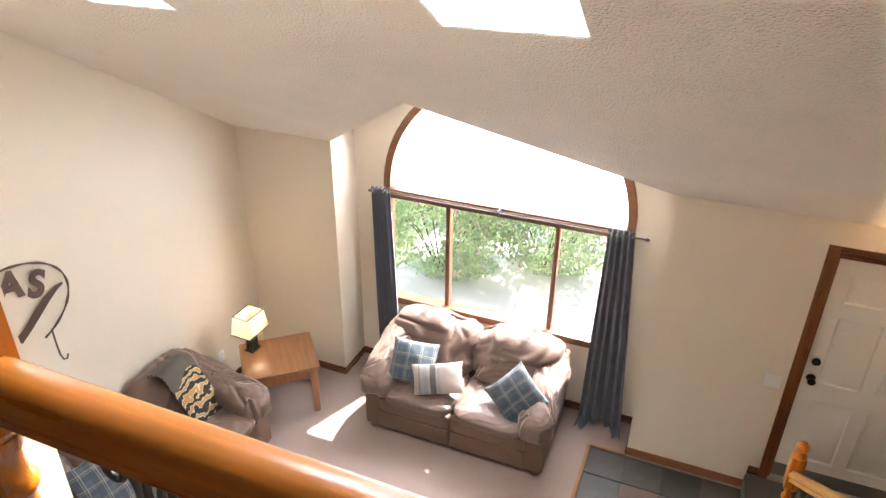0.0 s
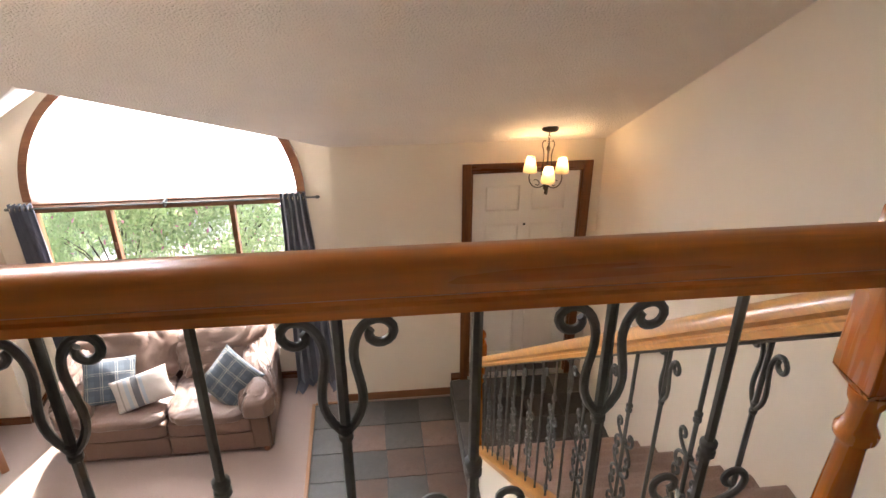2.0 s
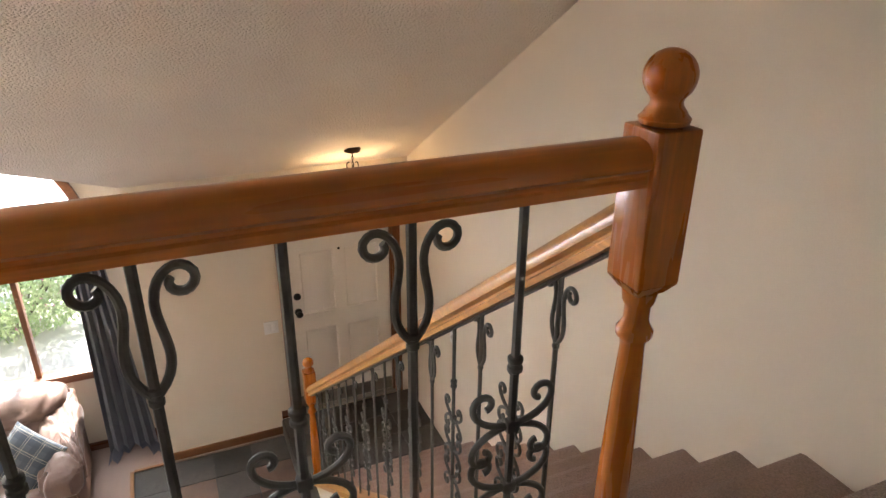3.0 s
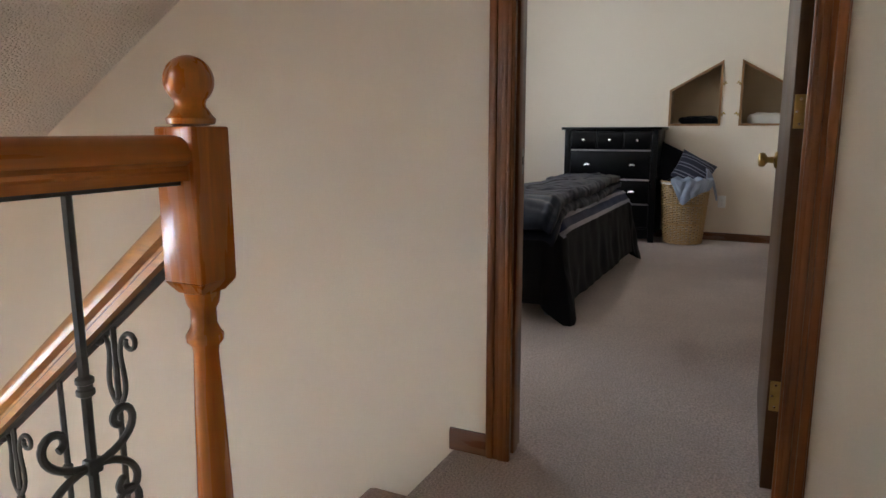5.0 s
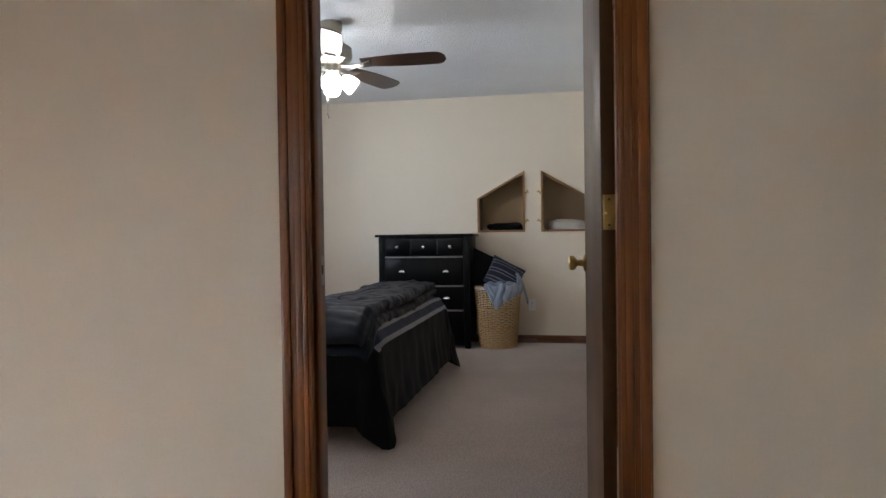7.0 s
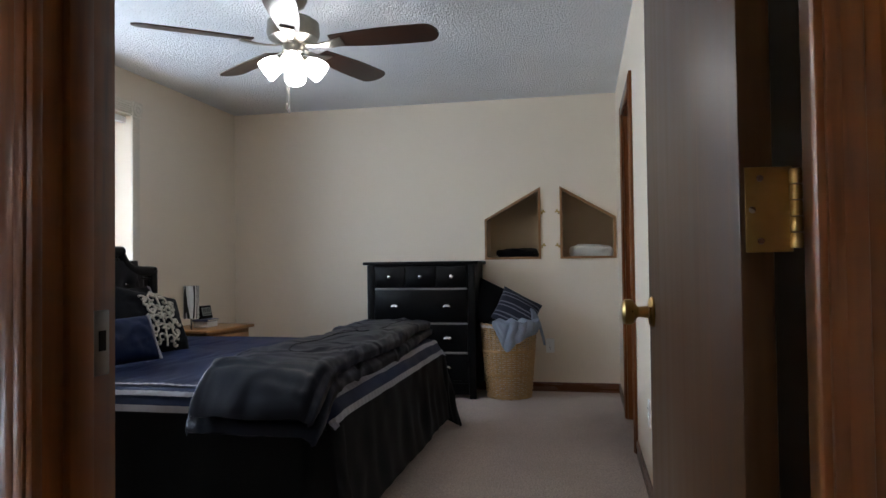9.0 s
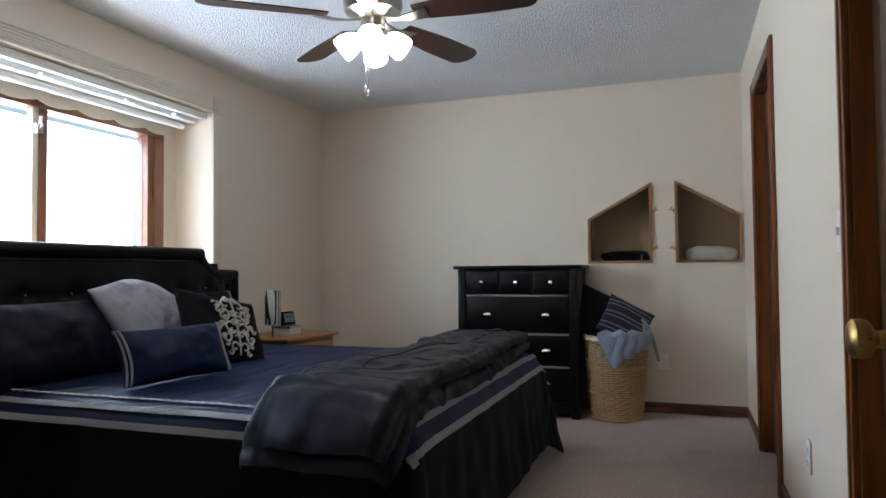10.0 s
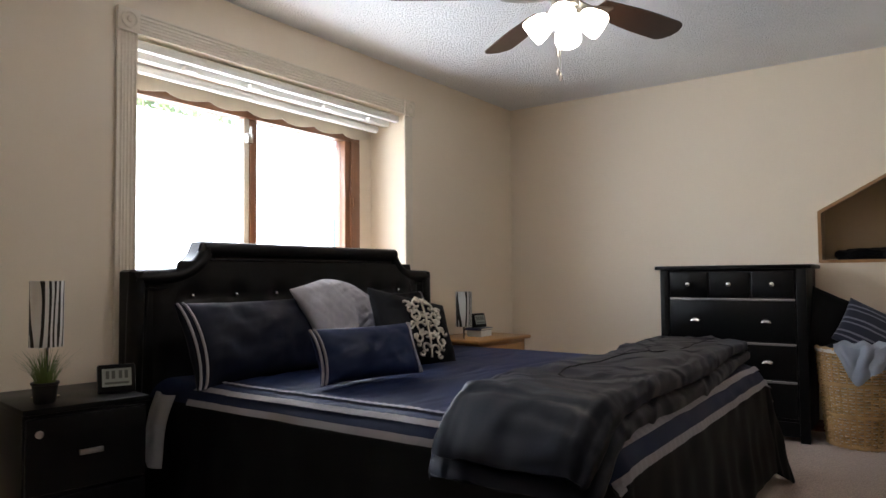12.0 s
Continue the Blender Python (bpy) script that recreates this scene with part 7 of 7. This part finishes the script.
# ---- outside ----
GRASS = surf("lawn", (0.30, 0.33, 0.19), 0.95, var=0.3, big=1.2, fine=60, fine_var=0.3, bump=0.6, depth=0.03)
bm = bmesh.new()
bmesh.ops.create_grid(bm, x_segments=8, y_segments=8, size=300)
bmesh.ops.translate(bm, verts=bm.verts, vec=(0, 0, LOW - 0.35))
structure(part("ground", bm, GRASS, smooth=False), "sunlit lawn outside the house", "ground")
LEAF = sheer("leaf_green", (0.40, 0.50, 0.28), 0.6)
# Pale slab added over the lawn so the ground outside glares white.
BRIGHT_GROUND = surf("bright_ground", (0.62, 0.60, 0.56), 0.9, var=0.15, big=0.8, fine=80, bump=0.3)
structure(part("pavement", B((-5.6, 5.6, LOW - 0.40), (4.0, 12.0, LOW - 0.33), 0.01), BRIGHT_GROUND), "pale slab outside the bay window, added so the sunlit ground glares", "pavement")
LEAF2 = sheer("leaf_pale", (0.46, 0.53, 0.33), 0.6)
PINKF = surf("pink_blossom", (0.55, 0.20, 0.35), 0.7, bump=0)
BARK = surf("bark", (0.10, 0.075, 0.055), 0.9, bump=0.6)


def leaves(bm, rng, centre, size, count, s):
    for _ in range(count):
        while True:
            p = Vector((rng.uniform(-1, 1), rng.uniform(-1, 1), rng.uniform(-1, 1)))
            if p.length < 1 and noise.noise(p * 2.3 + Vector(centre)) > -0.10:
                break
        c = Vector((centre[0] + p.x * size[0], centre[1] + p.y * size[1], centre[2] + p.z * size[2]))
        m = Euler((rng.uniform(0, 6.3), rng.uniform(0, 6.3), rng.uniform(0, 6.3))).to_matrix()
        k = s * rng.uniform(0.6, 1.4)
        bm.faces.new([bm.verts.new(c + m @ Vector(q)) for q in ((-k, 0, 0), (0, -k * 0.45, k * 0.1), (k, 0, 0), (0, k * 0.45, k * 0.1))])
    return bm


def shrub(name, label, at, size, count, s, seed, flowers=0):
    rng = random.Random(seed)
    th = thing(name, label, "shrub", at)
    bm = bmesh.new()
    for k in range(9):
        a = rng.uniform(0, 6.28)
        top_ = Vector((math.cos(a) * size[0] * 0.6, math.sin(a) * size[1] * 0.6, size[2] * rng.uniform(0.8, 1.5)))
        tube(bm, [(0, 0, 0), (top_ * 0.5 + Vector((0.05, 0, 0.1))).to_tuple(), top_.to_tuple()], lambda t: 0.012 * (1.1 - t), 6)
    part("stem", bm, BARK, th)
    for k, material in enumerate((LEAF, LEAF2)):
        o = part("crown", leaves(bmesh.new(), rng, (0, 0, size[2]), size, count, s), material, th, smooth=False)
        o["kind"] = "stuff"
    if flowers:
        o = part("blossom", leaves(bmesh.new(), rng, (0, 0, size[2]), (size[0] * 1.02, size[1] * 1.02, size[2] * 1.02), flowers, s * 1.2), PINKF, th, "pink blossom", smooth=False)
        o["kind"] = "stuff"
    return th


G0 = LOW - 0.35
shrub("garden_shrub", "tall green flowering shrub outside the bay window", (-5.0, 7.5, G0), (1.45, 0.9, 1.35), 12000, 0.030, 3, 260)
shrub("garden_shrub", "green flowering shrub with arching twigs", (-3.75, 8.2, G0), (1.5, 0.9, 1.15), 12000, 0.030, 8, 260)
shrub("garden_shrub", "broad green shrub at the lawn's edge", (-5.0, 11.2, G0), (2.8, 1.0, 1.6), 7000, 0.05, 15, 0)


def tree(at, height, crown, count, seed):
    rng = random.Random(seed)
    th = thing("tree", "leafy green garden tree beyond the bedroom window", "tree", at, group="garden trees")
    bm = tube(bmesh.new(), [(0, 0, 0), (0.08, 0.03, height * 0.3), (0.0, 0.1, height * 0.65)], lambda t: 0.16 * (1.1 - t), 10)
    for k in range(7):
        a = k * 0.9
        z = height * (0.35 + 0.05 * k)
        tube(bm, [(0.03, 0.05, z), (crown * 0.35 * math.cos(a), crown * 0.35 * math.sin(a), z + 0.5), (crown * 0.7 * math.cos(a), crown * 0.7 * math.sin(a), z + 1.2)], lambda t: 0.05 * (1.1 - t), 6)
    part("trunk", bm, BARK, th)
    bm = bmesh.new()
    for k in range(9):
        c = (rng.uniform(-0.6, 0.6) * crown, rng.uniform(-0.6, 0.6) * crown, height * rng.uniform(0.5, 0.95))
        leaves(bm, rng, c, (crown * 0.55, crown * 0.55, height * 0.2), count // 9, 0.12)
    o = part("crown", bm, LEAF2, th, smooth=False)
    o["kind"] = "stuff"


tree((4.0, 17.0, G0), 9.5, 2.8, 9000, 5)
tree((9.0, 16.0, G0), 9.0, 2.8, 9000, 9)
tree((-9.0, 30.0, G0), 8.0, 3.2, 6000, 12)

# the neighbour's pale house wall behind the bedroom window
SIDING = surf("pale_siding", (0.80, 0.85, 0.85), 0.7, var=0.06, big=0.7, fine=40, bump=0.1)
nh = thing("neighbour_house", "pale sunlit neighbouring house with lapped siding and low eave", "house", (-1.0, 10.0, 0))
part("wall", B((0.0, 0.0, G0), (17.0, 4.0, 3.55)), SIDING, nh, smooth=False)
for k in range(23):
    z = -1.0 + 0.2 * k
    part("siding_board", box(bmesh.new(), (0.0, -0.02, z), (17.0, 0.0, z + 0.188), 0.004, 1), SIDING, nh, smooth=False)
part("roof", B((-0.3, -0.12, 3.60), (17.3, 4.3, 3.70), 0.01), surf("pale_roof", (0.45, 0.44, 0.42), 0.9, bump=0.3), nh, smooth=False)
# unseen roof slab and eaves, added and sized to block the sun
SUN_BLOCK = surf("sun_block_dark", (0.12, 0.11, 0.10), 0.95)
structure(part("roof_bedroom", B((0.3, BR - 0.2, 2.62), (BB + 0.5, BW + 1.25, 2.72)), SUN_BLOCK, smooth=False), "unseen roof slab over the bedroom, its eave added to block the sun", "roof")
# Added overhang, out of view, that trims the sun entering the bay.
structure(part("roof_bay_eave", B((BAYL - 0.3, BAYY + 0.16, 0.68), (BAYR + 0.3, BAYY + 0.40, 0.74)), SUN_BLOCK, smooth=False), "unseen eave over the bay window, added to trim the sunlight", "roof")
